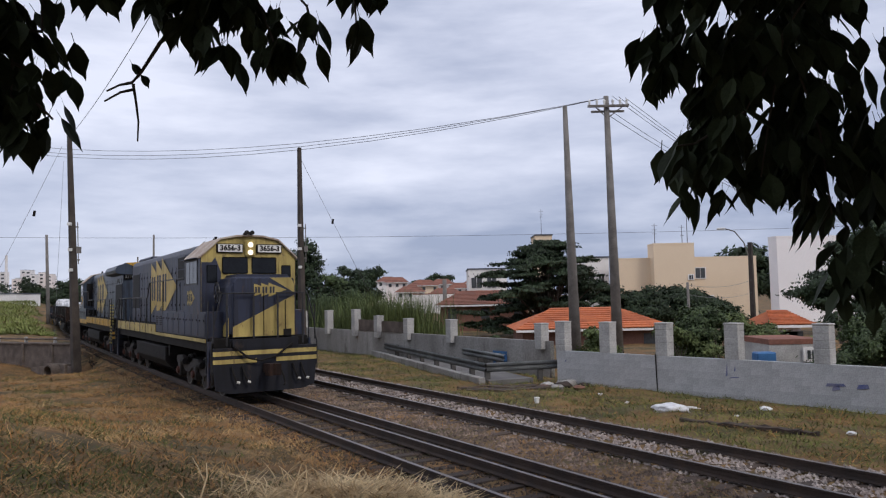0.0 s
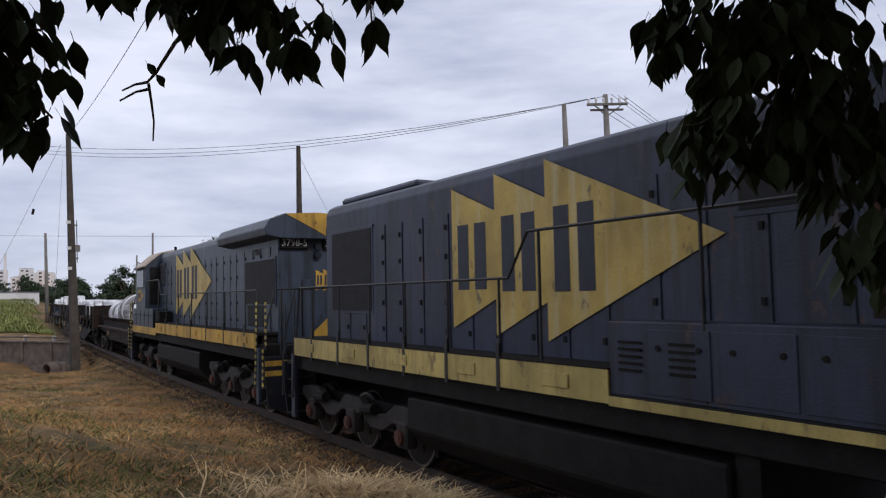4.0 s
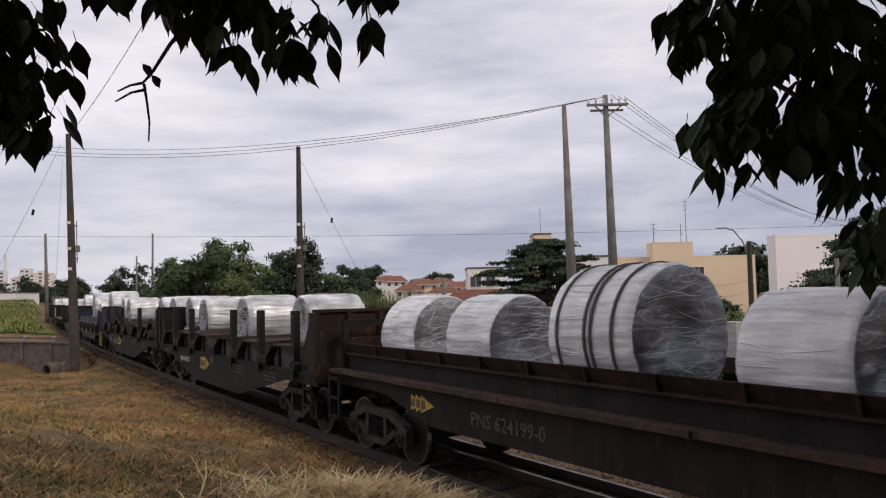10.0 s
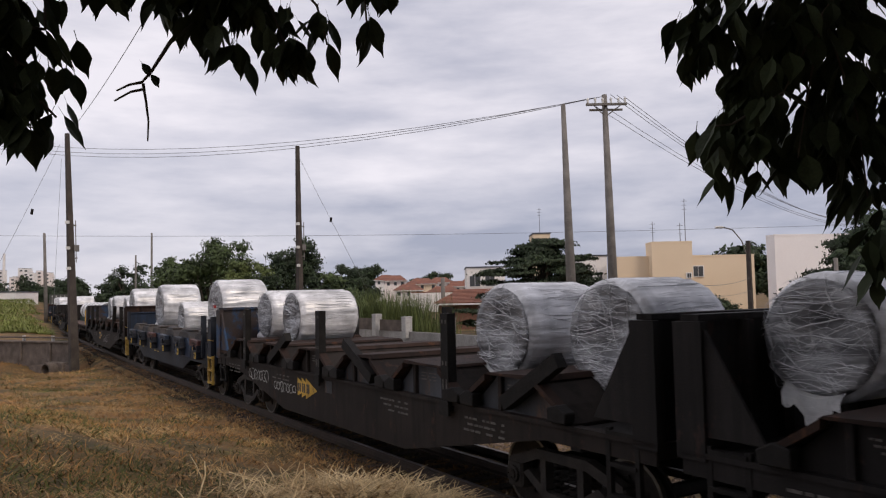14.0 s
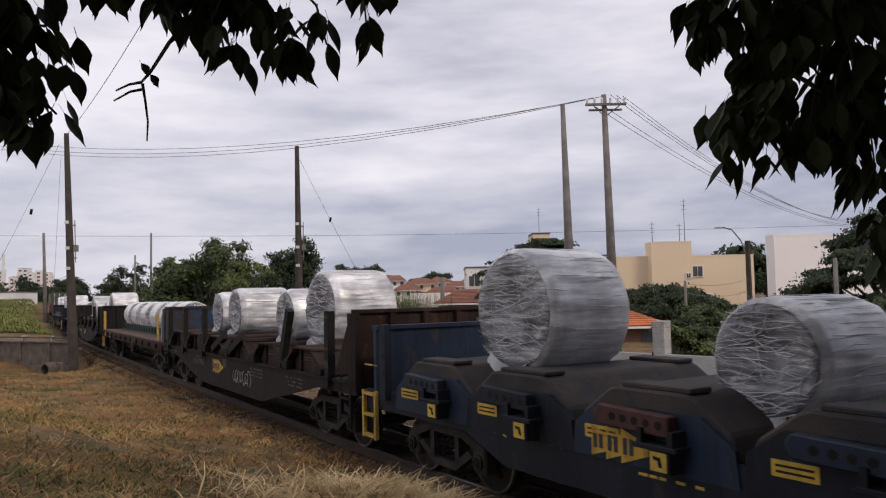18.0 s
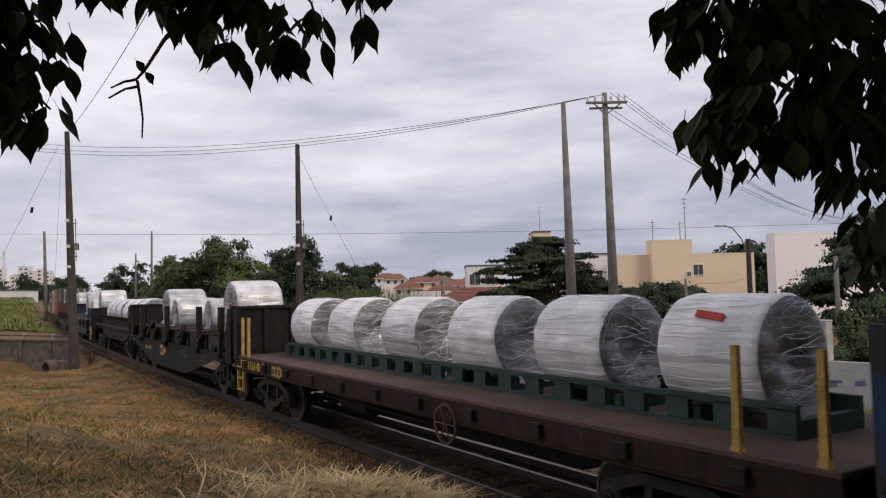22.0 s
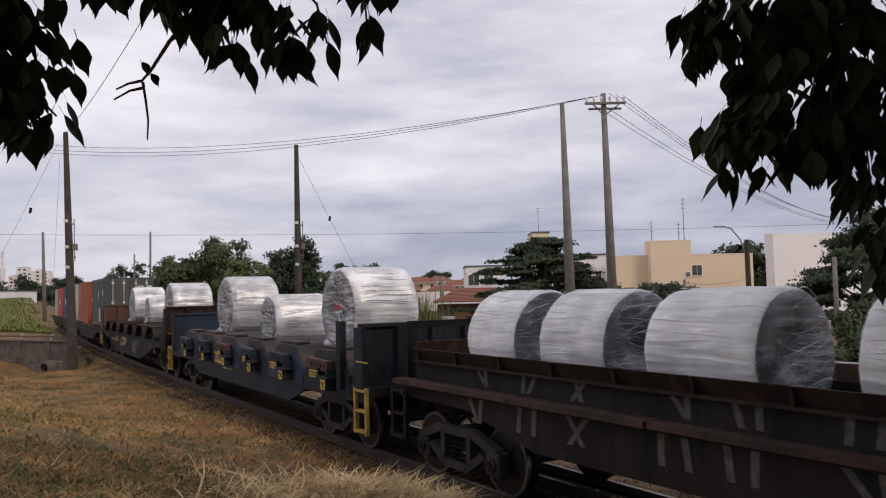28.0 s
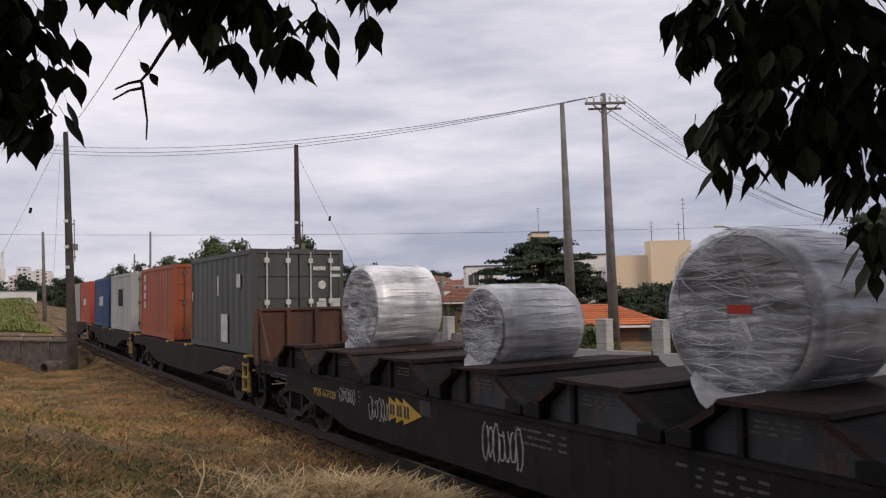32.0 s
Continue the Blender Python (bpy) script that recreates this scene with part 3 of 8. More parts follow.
        if cab_first:
            for u0, u1, m in ((4.6, 5.0, FRESH_BLUE), (5.3, 5.75, RUST_DARK), (3.8, 4.5, RUST_PATCH)):
                bm = bm_new()
                ybox(bm, sx * 0.949, sx * 0.953, u0, u1, 2.5, 3.9 if m is not FRESH_BLUE else 4.4)
                part("patch_panel", bm, m, loco, "repainted hood panel")
            for u0 in (7.1, 7.75):
                bm = bm_new()
                for k in range(5):
                    ybox(bm, sx * 1.482, sx * 1.492, u0, u0 + 0.3, 1.95 + k * 0.07, 1.98 + k * 0.07)
                part("louvre", bm, BLACK, loco)
            bm = bm_new()
            for u0 in (5.6, 7.0):
                slab(bm, ((-0.9, 4.56), (-0.7, 4.632), (0.7, 4.632), (0.9, 4.56)), "y", *sorted((Y(u0), Y(u0 + 0.22))))
            part("white_roof_band", bm, WHITE, loco)
        else:
            # a black plate stands in for the shade of the open doorway
            bm = bm_new()
            ybox(bm, sx * 0.94, sx * 1.3, 3.702, 3.74, 2.6, 4.05)
            part("alcove_shade", bm, BLACK, loco, "black plate for the shaded doorway behind the cab")
            bm = bm_new()
            ybox(bm, sx * 0.96, sx * 1.4, 5.2, 6.1, 2.0, 2.35, 0.02)
            part("sand_box", bm, BLACK, loco)
    if tail_wing:
        bm = bm_new()
        w0, w1 = 13.5, end + 0.3
        slab(bm, ((-1.3, 4.22), (-1.34, 4.4), (-1.22, 4.6), (-0.85, 4.73), (0, 4.78), (0.85, 4.73), (1.22, 4.6), (1.34, 4.4), (1.3, 4.22), (0.95, 4.15), (-0.95, 4.15)),
             "y", *sorted((Y(w0), Y(w1))), 0.02)
        part("radiator_wing", bm, blue, loco, "overhanging blue radiator cabinet")
        bm = bm_new()
        slab(bm, ((-0.85, 4.742), (0, 4.79), (0.85, 4.742), (1.22, 4.612), (1.345, 4.4), (1.3, 4.22), (0.2, 4.22), (-0.35, 4.5)), "y", *sorted((Y(w1 - 0.75), Y(w1 + 0.012))))
        part("wing_stripe", bm, yellow, loco)
    else:
        bm = bm_new()
        ybox(bm, -0.7, 0.7, end - 3.6, end - 0.6, 4.6, 4.74, 0.05)
        part("radiator_cap", bm, blue, loco)
    # roof gear
    bm = bm_new()
    for u in ((4.4, 8.6) if cab_first else (7.2, 10.5)):
        ybox(bm, -0.32, 0.32, u, u + 0.7, 4.6, 4.7, 0.03)
    rod(bm, (-0.4, Y(4.0), 4.6), (-0.4, Y(4.0), 4.85), 0.05)
    ybox(bm, -0.25, 0.25, 9.6, 10.4, 4.6, 4.74, 0.04)
    part("roof_hatches", bm, BLACK, loco)
    # far end of the long hood: number boards, lights, arrow, doors
    ye = Y(tail)
    so = 1 if ye > 0 else -1
    for x in (-0.55, 0.55):
        bm = bm_new()
        box(bm, x - 0.36, x + 0.36, *sorted((ye, ye + so * 0.08)), 3.92, 4.2, 0.02)
        part("number_board", bm, BLACK, loco)
        if so < 0:
            writing(number, 0.23, WHITE, loco, front_side(x, ye - 0.086, 4.06), "number")
    bm = bm_new()
    for z in (3.78, 3.98):
        rod(bm, (0.05, ye, z), (0.05, ye + so * 0.1, z), 0.085, seg=14)
    part("tail_lamp", bm, GLASS, loco)
    bm = bm_new()
    box(bm, -0.35, 0.35, *sorted((ye, ye + so * 0.03)), 1.8, 3.2, 0.01)
    part("hood_end_door", bm, blue, loco)
    if so < 0:
        bm = bm_new()
        slab(bm, ((-0.3, 1.72), (0.92, 1.72), (0.92, 2.8)), "y", ye - 0.036, ye - 0.032)
        slab(bm, ((0.4, 3.45), (0.92, 3.8), (0.92, 3.0)), "y", ye - 0.036, ye - 0.032)
        part("end_flash", bm, yellow, loco)
        logo(loco, ye - 0.03, 0.0, 0.88, 2.9, 3.45, yellow, LOGO_DARK, "y")
    # cab
    c0, c1, eave, top = (1.7, 3.7, 4.05, 4.72) if cab_first else (1.7, 3.7, 4.1, 4.74)
    bm = bm_new()
    slab(bm, arch(1.46, eave, top, 1.7), "y", *sorted((Y(c0), Y(c1))), 0.02)
    cab = part("cab", bm, blue, loco, "blue driver's cab")
    bm = bm_new()
    roof = [(x * 1.02, z + 0.02) for x, z in arch(1.46, eave, top, 1.7)[1:-1]]
    slab(bm, roof + [(x, z - 0.05) for x, z in reversed(roof)], "y", *sorted((Y(c0 - 0.1), Y(c1 + 0.05))))
    part("cab_roof", bm, ROOF_PALE, loco, "sun-bleached cab roof")
    yf = Y(c0)
    sf = -1 if yf < Y(c1) else 1
    bm = bm_new()
    slab(bm, [(x * 0.985, z) for x, z in arch(1.46, eave, top, 2.4)], "y", *sorted((yf + sf * 0.012, yf + sf * 0.02)))
    part("cab_front", bm, yellow, loco, "faded yellow cab front")
    bm = bm_new()
    slab(bm, ((-1.43, 1.7), (-0.86, 1.7), (-0.86, 3.62), (-1.0, 3.9), (-1.43, 3.9)), "y", *sorted((yf + sf * 0.02, yf + sf * 0.03)))
    part("cab_front_panel", bm, blue, loco, "dark blue panel of the cab front")
    for x0, x1 in ((-0.83, -0.06), (0.06, 0.83)):
        bm = bm_new()
        box(bm, x0, x1, *sorted((yf + sf * 0.02, yf + sf * 0.045)), 3.56, 4.06, 0.03)
        part("windscreen", bm, GLASS, loco)
    for x0, x1 in ((-1.36, -0.9), (0.9, 1.36)):
        bm = bm_new()
        slab(bm, ((x0, 2.55), (x1, 2.55), (x1, 3.7), ((x0 + x1) / 2 + (0.1 if x0 < 0 else -0.1), 4.05), (x0, 3.9) if x0 > 0 else (x0, 3.6)), "y", *sorted((yf + sf * 0.03, yf + sf * 0.05)))
        dr = part("cab_door", bm, yellow if x0 > 0 else blue, loco)
        bm = bm_new()
        box(bm, x0 + 0.08, x1 - 0.08, *sorted((yf + sf * 0.05, yf + sf * 0.065)), 3.3, 3.82, 0.02)
        part("door_window", bm, GLASS, dr)
    for x in (-0.6, 0.6):
        bm = bm_new()
        box(bm, x - 0.4, x + 0.4, *sorted((yf, yf + sf * 0.1)), 4.18, 4.46, 0.03)
        nb = part("number_board", bm, BLACK, loco)
        bm = bm_new()
        box(bm, x - 0.36, x + 0.36, *sorted((yf + sf * 0.1, yf + sf * 0.106)), 4.21, 4.43)
        part("number_panel", bm, WHITE_CLEAN, nb)
        if sf < 0:
            writing(number, 0.22, BLACK, nb, front_side(x, yf - 0.112, 4.32), "number", bold=0.008)
    bm = bm_new()
    box(bm, -0.16, 0.16, *sorted((yf, yf + sf * 0.12)), 4.06, 4.58, 0.05)
    hl = part("headlight_case", bm, yellow, loco)
    for z in (4.2, 4.43):
        bm = bm_new()
        rod(bm, (0, yf + sf * 0.12, z), (0, yf + sf * 0.15, z), 0.078, seg=16)
        part("headlight", bm, LAMP if cab_first else GLASS, hl)
    bm = bm_new()
    for x in (-0.14, 0.02):
        rod(bm, (x, yf - sf * 0.1, 4.76), (x, yf + sf * 0.25, 4.79), 0.03, 0.07)
    part("air_horn", bm, BLACK, loco)
    # side windows
    for sx in (-1, 1):
        bm = bm_new()
        ybox(bm, sx * 1.46, sx * 1.475, c0 + 0.28, c1 - 0.18, 3.25, 4.0)
        wf = part("side_window", bm, HANDRAIL, loco)
        for k in range(3):
            bm = bm_new()
            w = (c1 - c0 - 0.62) / 3
            ybox(bm, sx * 1.475, sx * 1.482, c0 + 0.32 + k * w, c0 + 0.32 + k * w + w - 0.05, 3.3, 3.95)
            part("pane", bm, GLASS, wf)
        bm = bm_new()
        ybox(bm, sx * 1.46, sx * 1.62, c0 + 0.2, c1 - 0.1, 4.02, 4.04)
        part("rain_gutter", bm, blue, loco)
        # low cabinet below and behind the cab
        bm = bm_new()
        ybox(bm, sx * 0.93, sx * 1.47, c1, 8.2 if cab_first else 5.2, 1.7, 2.45, 0.01)
        cb = part("side_cabinet", bm, blue, loco, "blue equipment cabinet along the walkway")
        u = 1.05 if cab_first else 1.15
        while u < (7.5 if cab_first else 4.9):
            bm = bm_new()
            ybox(bm, sx * 1.466, sx * 1.482, u, u + 0.78, 1.75, 2.38, 0.004)
            dr = part("cabinet_door", bm, blue, cb)
            bm = bm_new()
            for d in (0.12, 0.6):
                rod(bm, (sx * 1.482, Y(u + d), 2.2), (sx * 1.497, Y(u + d), 2.2), 0.03, seg=8)
            part("knob", bm, BLACK, dr)
            u += 0.84
    bm = bm_new()
    ybox(bm, -1.465, 1.465, start, c0, 1.7, 2.45, 0.01)
    part("cab_base", bm, blue, loco)
    # low nose
    n0 = 0.3 if cab_first else 0.84
    bm = bm_new()
    slab(bm, ((-0.98, 1.7), (-0.98, 3.25), (-0.86, 3.5), (0.86, 3.5), (0.98, 3.25), (0.98, 1.7)), "y", *sorted((Y(n0), Y(c0))), 0.12, 3)
    part("short_nose", bm, blue if cab_first else yellow, loco, "rounded short nose in worn paint")
    yn = Y(n0)
    bm = bm_new()
    slab(bm, ((-0.9, 2.02), (-0.9, 1.74), (0.9, 1.74), (0.9, 2.9)), "y", *sorted((yn, yn + sf * 0.008)))
    slab(bm, ((0.16, 3.4), (0.9, 2.96), (0.9, 3.2), (0.8, 3.4)), "y", *sorted((yn, yn + sf * 0.008)))
    part("nose_flash", bm, LOCO_YELLOW if cab_first else blue, loco, "faded yellow diagonal flash on the nose")
    bm = bm_new()
    if cab_first:
        slab(bm, ((Y(n0 + 0.13), 1.74), (Y(n0 + 0.13), 2.28), (Y(n0 + 1.35), 1.74)), "x", -0.988, -0.978)
    else:
        slab(bm, ((Y(n0 + 0.14), 2.1), (Y(c0), 1.8), (Y(c0), 3.25), (Y(n0 + 0.14), 3.2)), "x", -0.988, -0.978)
    part("nose_side_flash", bm, yellow, loco)
    if sf < 0:
        logo(loco, yn - 0.01, -0.3, 0.65, 2.85, 3.25, yellow, LOGO_DARK, "y")
    bm = bm_new()
    for x in (-0.02, 0.62):
        rod(bm, (x, yn + sf * 0.02, 1.75), (x, yn + sf * 0.02, 3.0 if x < 0.3 else 2.75), 0.012)
    box(bm, 0.56, 0.8, *sorted((yn, yn + sf * 0.03)), 1.72, 1.92, 0.01)
    part("nose_door_edge", bm, BLACK, loco)
    if cab_first:
        bm = bm_new()
        ring(bm, (-1.12, Y(1.15), 3.0), "x", 0.3, 0.27, 0.012)
        for k in range(4):
            a = k * math.pi / 4
            rod(bm, (-1.12, Y(1.15) - math.cos(a) * 0.28, 3.0 - math.sin(a) * 0.28), (-1.12, Y(1.15) + math.cos(a) * 0.28, 3.0 + math.sin(a) * 0.28), 0.012)
        rod(bm, (-0.98, Y(1.15), 3.0), (-1.13, Y(1.15), 3.0), 0.03)
        part("handbrake_wheel", bm, HANDRAIL, loco)
    # walkway railings
    for sx in (-1, 1):
        bm = bm_new()
        x = sx * 1.46
        lo, hi = 2.95, 3.5
        if cab_first:
            pts = [(x, Y(end), 1.9), (x, Y(end - 0.2), lo), (x, Y(9.9), lo), (x, Y(9.5), hi), (x, Y(c1), hi)]
            posts = [end - 0.9, end - 2.1, end - 3.3, end - 4.5, end - 5.7, end - 6.9]
        else:
            pts = [(x, Y(end + 0.1), 1.9), (x, Y(end + 0.1), lo - 0.1), (x, Y(end), lo), (x, Y(6.6), lo), (x, Y(6.2), hi), (x, Y(c1), hi)]
            posts = [end - 0.8, end - 2.6, end - 4.4, end - 6.2, end - 8.0, end - 9.8]
        pipe(bm, pts, 0.02)
        part("walkway_rail", bm, HANDRAIL, loco)
        for u in posts:
            bm = bm_new()
            ybox(bm, x - 0.012, x + 0.05 * sx, u - 0.035, u + 0.035, 1.55, 2.15)
            rod(bm, (x, Y(u), 1.7), (x, Y(u), lo), 0.018)
            part("stanchion", bm, HANDRAIL, loco)
        for u in (9.3, 7.0, 4.8) if cab_first else (6.2, 4.4):
            bm = bm_new()
            rod(bm, (x, Y(u), 1.72), (x, Y(u), hi), 0.02)
            part("stanchion", bm, HANDRAIL, loco)
    # arrows on hood and cab
    if cab_first:
        logo(loco, -0.962, Y(11.9), Y(7.1), 2.15, 4.45, ARROW_WORN)
        logo(loco, -1.468, Y(3.25), Y(2.3), 2.62, 3.12, yellow)
    else:
        logo(loco, -0.962, Y(6.76), Y(11.54), 2.15, 4.5, ARROW_WORN)
        logo(loco, -1.468, Y(2.25), Y(3.25), 2.7, 3.22, yellow)
        writing(number, 0.26, FAINT, loco, near_side(-0.975, Y(15.9), 3.9), "number")
    MOVERS.append((loco, place + half, Matrix.Identity(4)))
    return loco


locomotive("dark blue and faded yellow diesel locomotive, cab leading, headlamps lit", 13.53, 17.75, True, "3656-3", LOCO_BLUE, LOCO_YELLOW, False)
locomotive("slate blue and yellow diesel locomotive running long hood first", 32.3, 18.1, False, "3798-5", LOCO_BLUE2, LOCO_GOLD, True)
# ---- wagons and their loads ------------------------------------------------
def film_mat(name, tint, dark, stretch, lines=0.7, cover=0.5, metal=0.0, rough=0.3, size=1.0, relief=0.5):
    """Stretch film over steel: drawn-out creases along one way, milky folds, thin places where the steel shows."""
    m = bpy.data.materials.new(name)
    m.use_nodes = True
    n, l = m.node_tree.nodes, m.node_tree.links
    b = n["Principled BSDF"]

    def math_node(op, a, c=None, d=None):
        q = n.new("ShaderNodeMath")
        q.operation = op
        for k, v in enumerate((a, c, d)):
            if v is None:
                continue
            if isinstance(v, (int, float)):
                q.inputs[k].default_value = v
            else:
                l.new(v, q.inputs[k])
        return q.outputs[0]
    co, info, off = n.new("ShaderNodeTexCoord"), n.new("ShaderNodeObjectInfo"), n.new("ShaderNodeVectorMath")
    off.operation = "ADD"
    l.new(co.outputs["Object"], off.inputs[0])
    l.new(math_node("MULTIPLY", info.outputs["Random"], 37.0), off.inputs[1])

    def streaks(rot, scale, detail, bend):
        mp, no = n.new("ShaderNodeMapping"), n.new("ShaderNodeTexNoise")
        mp.inputs["Rotation"].default_value = rot
        mp.inputs["Scale"].default_value = tuple(v * scale * size for v in stretch)
        no.inputs["Scale"].default_value, no.inputs["Detail"].default_value = 1.0, detail
        no.inputs["Roughness"].default_value, no.inputs["Distortion"].default_value = 0.5, bend
        l.new(off.outputs[0], mp.inputs["Vector"])
        l.new(mp.outputs["Vector"], no.inputs["Vector"])
        return no.outputs["Fac"]

    def ridge(v, wide):
        q = n.new("ShaderNodeMapRange")
        q.inputs["From Min"].default_value, q.inputs["From Max"].default_value = 0.0, wide
        q.inputs["To Min"].default_value, q.inputs["To Max"].default_value = 1.0, 0.0
        l.new(math_node("ABSOLUTE", math_node("SUBTRACT", v, 0.5)), q.inputs["Value"])
        return q.outputs["Result"]
    one, two, three = streaks((0.06, 0.04, 0.05), 1.0, 1.5, 0.15), streaks((0.3, -0.25, 0.3), 0.8, 1, 0.2), streaks((-0.35, 0.3, -0.3), 1.4, 1, 0.15)
    crease = math_node("MAXIMUM", ridge(one, 0.016), math_node("MULTIPLY", math_node("MAXIMUM", ridge(two, 0.012), ridge(three, 0.012)), 0.85))
    fold, gate = n.new("ShaderNodeMapRange"), n.new("ShaderNodeMapRange")
    broad = n.new("ShaderNodeTexNoise")
    broad.inputs["Scale"].default_value, broad.inputs["Detail"].default_value = 2.2, 4
    l.new(off.outputs[0], broad.inputs["Vector"])
    gate.inputs["From Min"].default_value, gate.inputs["From Max"].default_value = 0.33, 0.6
    l.new(broad.outputs["Fac"], gate.inputs["Value"])
    fold.inputs["From Min"].default_value, fold.inputs["From Max"].default_value = 0.38, 0.72
    l.new(math_node("MULTIPLY_ADD", broad.outputs["Fac"], 0.5, math_node("MULTIPLY", streaks((0.1, 0.0, 0.1), 0.55, 5, 0.3), 0.55)), fold.inputs["Value"])
    amount = math_node("MINIMUM", math_node("MULTIPLY_ADD", math_node("MULTIPLY", crease, gate.outputs["Result"]), lines, math_node("MULTIPLY", fold.outputs["Result"], cover)), 1.0)
    mx = n.new("ShaderNodeMix")
    mx.data_type = "RGBA"
    mx.inputs["A"].default_value, mx.inputs["B"].default_value = (*dark, 1), (*tint, 1)
    l.new(amount, mx.inputs["Factor"])
    l.new(mx.outputs["Result"], b.inputs["Base Color"])
    b.inputs["Metallic"].default_value = metal
    b.inputs["Roughness"].default_value, b.inputs["Specular IOR Level"].default_value = rough, 0.6
    bp = n.new("ShaderNodeBump")
    bp.inputs["Strength"].default_value, bp.inputs["Distance"].default_value = relief, 0.05
    l.new(math_node("ADD", math_node("ADD", one, two), math_node("MULTIPLY", three, 0.6)), bp.inputs["Height"])
    l.new(bp.outputs["Normal"], b.inputs["Normal"])
    return m


FILM = film_mat("stretch_film_on_coil", (0.9, 0.905, 0.92), (0.27, 0.275, 0.29), (0.6, 3.0, 4.5), 0.3, 1.0, 0.06, 0.33, 1.3, 0.8)
FILM_SIDE = film_mat("stretch_film_over_dark_steel", (0.8, 0.81, 0.83), (0.045, 0.047, 0.053), (3.0, 0.9, 5.0), 0.5, 0.48, 0.0, 0.28, 1.6, 0.9)
FILM_WHITE = film_mat("white_wrapping", (0.88, 0.88, 0.88), (0.45, 0.455, 0.47), (3.5, 0.7, 4.5), 0.35, 0.95, 0.0, 0.33, 1.5, 0.8)
FILM_GREY = film_mat("film_over_grey_coil_end", (0.7, 0.71, 0.73), (0.1, 0.104, 0.115), (0.9, 3.0, 4.5), 0.7, 0.55, 0.1, 0.28, 1.2, 0.7)
FOLD_WHITE = mat("white_film_fold", (0.86, 0.86, 0.87), (0.7, 0.7, 0.72), 3, 0.3, 0, 0.0, 30, spec=0.5)
FOLD = mat("milky_film_fold", (0.62, 0.63, 0.65), (0.3, 0.31, 0.33), 3, 0.3, 0, 0.0, 30, spec=0.5)
RED_TAG = mat("red_tag", (0.5, 0.03, 0.02), None, 5, 0.6)
PAPER = mat("white_tag", (0.7, 0.7, 0.68), None, 5, 0.7)


def coil(place, r, width, z_c, along, label, tag=False, skirt=True, white=False, lat=0.0, straps=()):
    """A wrapped steel coil. along: its axis lies along the track, else across it."""
    rng = random.Random(int(place * 100))
    seg, rows = 40, 9
    root = thing("steel_coil", None, label, "coil", "wrapped steel coils on the wagons")
    ax = "y" if along else "x"

    def put(u, a, rr):
        c, s = math.cos(a) * rr, math.sin(a) * rr
        return Vector((s, u, c)) if along else Vector((u, s, c))
    hw = width / 2
    bm = bm_new()
    grid = []
    for j in range(rows):
        u = hw * (-1, -0.93, -0.8, -0.45, 0, 0.45, 0.8, 0.93, 1)[j]
        edge = (0.03, 0.005, 0, 0, 0)[min(j, rows - 1 - j)] * (1.0 if white else 2.6)
        grid.append([bm.verts.new(put(u, 2 * math.pi * i / seg, r - edge + 0.022 * noise.noise(Vector((place, i * 0.9 + j * 0.35, j * 1.1)))))
                     for i in range(seg)])
    for j in range(rows - 1):
        for i in range(seg):
            k = (i + 1) % seg
            bm.faces.new((grid[j][i], grid[j][k], grid[j + 1][k], grid[j + 1][i]))
    part("wrapped_body", bm, FILM_WHITE if white else FILM, root, "", True)
    # the ends: film drawn into the eye of the coil
    for sgn in (-1, 1):
        bm = bm_new()
        prev = None
        for q, (rr, du) in enumerate(((r - (0.03 if white else 0.078), 0.0), (r * 0.9, 0.014), (r * 0.75, 0.004), (r * 0.55, 0.0), (r * 0.4, -0.02), (r * 0.3, -0.06), (r * 0.16, -0.1))):
            ringv = [bm.verts.new(put(sgn * (hw + du + 0.02 * noise.noise(Vector((place * 3, i * 1.7, q * 2.0)))), 2 * math.pi * i / seg, rr)) for i in range(seg)]
            if prev:
                for i in range(seg):
                    k = (i + 1) % seg
                    bm.faces.new((prev[i], prev[k], ringv[k], ringv[i]))
            prev = ringv
        bm.faces.new(prev)
        part("wrapped_end", bm, FILM_GREY if white else FILM_SIDE, root, "crumpled film over the dark coil end", True)
    # folds of the film: taut ridges across the ends and along the body
    verts, faces = [], []

    def fold(pts, normals, wide):
        b = len(verts)
        for i, (p, nn) in enumerate(zip(pts, normals)):
            d = (pts[min(i + 1, len(pts) - 1)] - pts[max(i - 1, 0)]).normalized()
            e = d.cross(nn).normalized() * wide * (1.0 if 0 < i < len(pts) - 1 else 0.25)
            verts.extend((p - e, p + nn * wide * 0.9, p + e))
        for i in range(len(pts) - 1):
            for k in (0, 1):
                faces.append((b + 3 * i + k, b + 3 * i + k + 1, b + 3 * i + k + 4, b + 3 * i + k + 3))
    for k in range(60 if white else 120):
        th, off = rng.gauss(0, 0.2) + (rng.uniform(0.6, 2.4) if rng.random() < 0.15 else 0), rng.uniform(-0.96, 0.96) * r
        half = math.sqrt(max(0.01, (r * 0.97) ** 2 - off * off))
        q0 = rng.uniform(-1, 0.4) * half
        q1 = min(half, q0 + rng.uniform(0.25, 1.3) * r)
        bow = rng.gauss(0, 0.05)
        nn = Vector((0, -1, 0)) if along else Vector((-1, 0, 0))
        pts = []
        for i in range(6):
            f = i / 5
            q, w2 = q0 + (q1 - q0) * f, off + bow * math.sin(f * 3.14) + rng.gauss(0, 0.006)
            a, c = q * math.cos(th) - w2 * math.sin(th), q * math.sin(th) + w2 * math.cos(th)
            pts.append(nn * (hw + 0.02) + (Vector((a, 0, c)) if along else Vector((0, a, c))))
        fold(pts, [nn] * 6, rng.choice((0.0018, 0.0025, 0.0035, 0.006)))
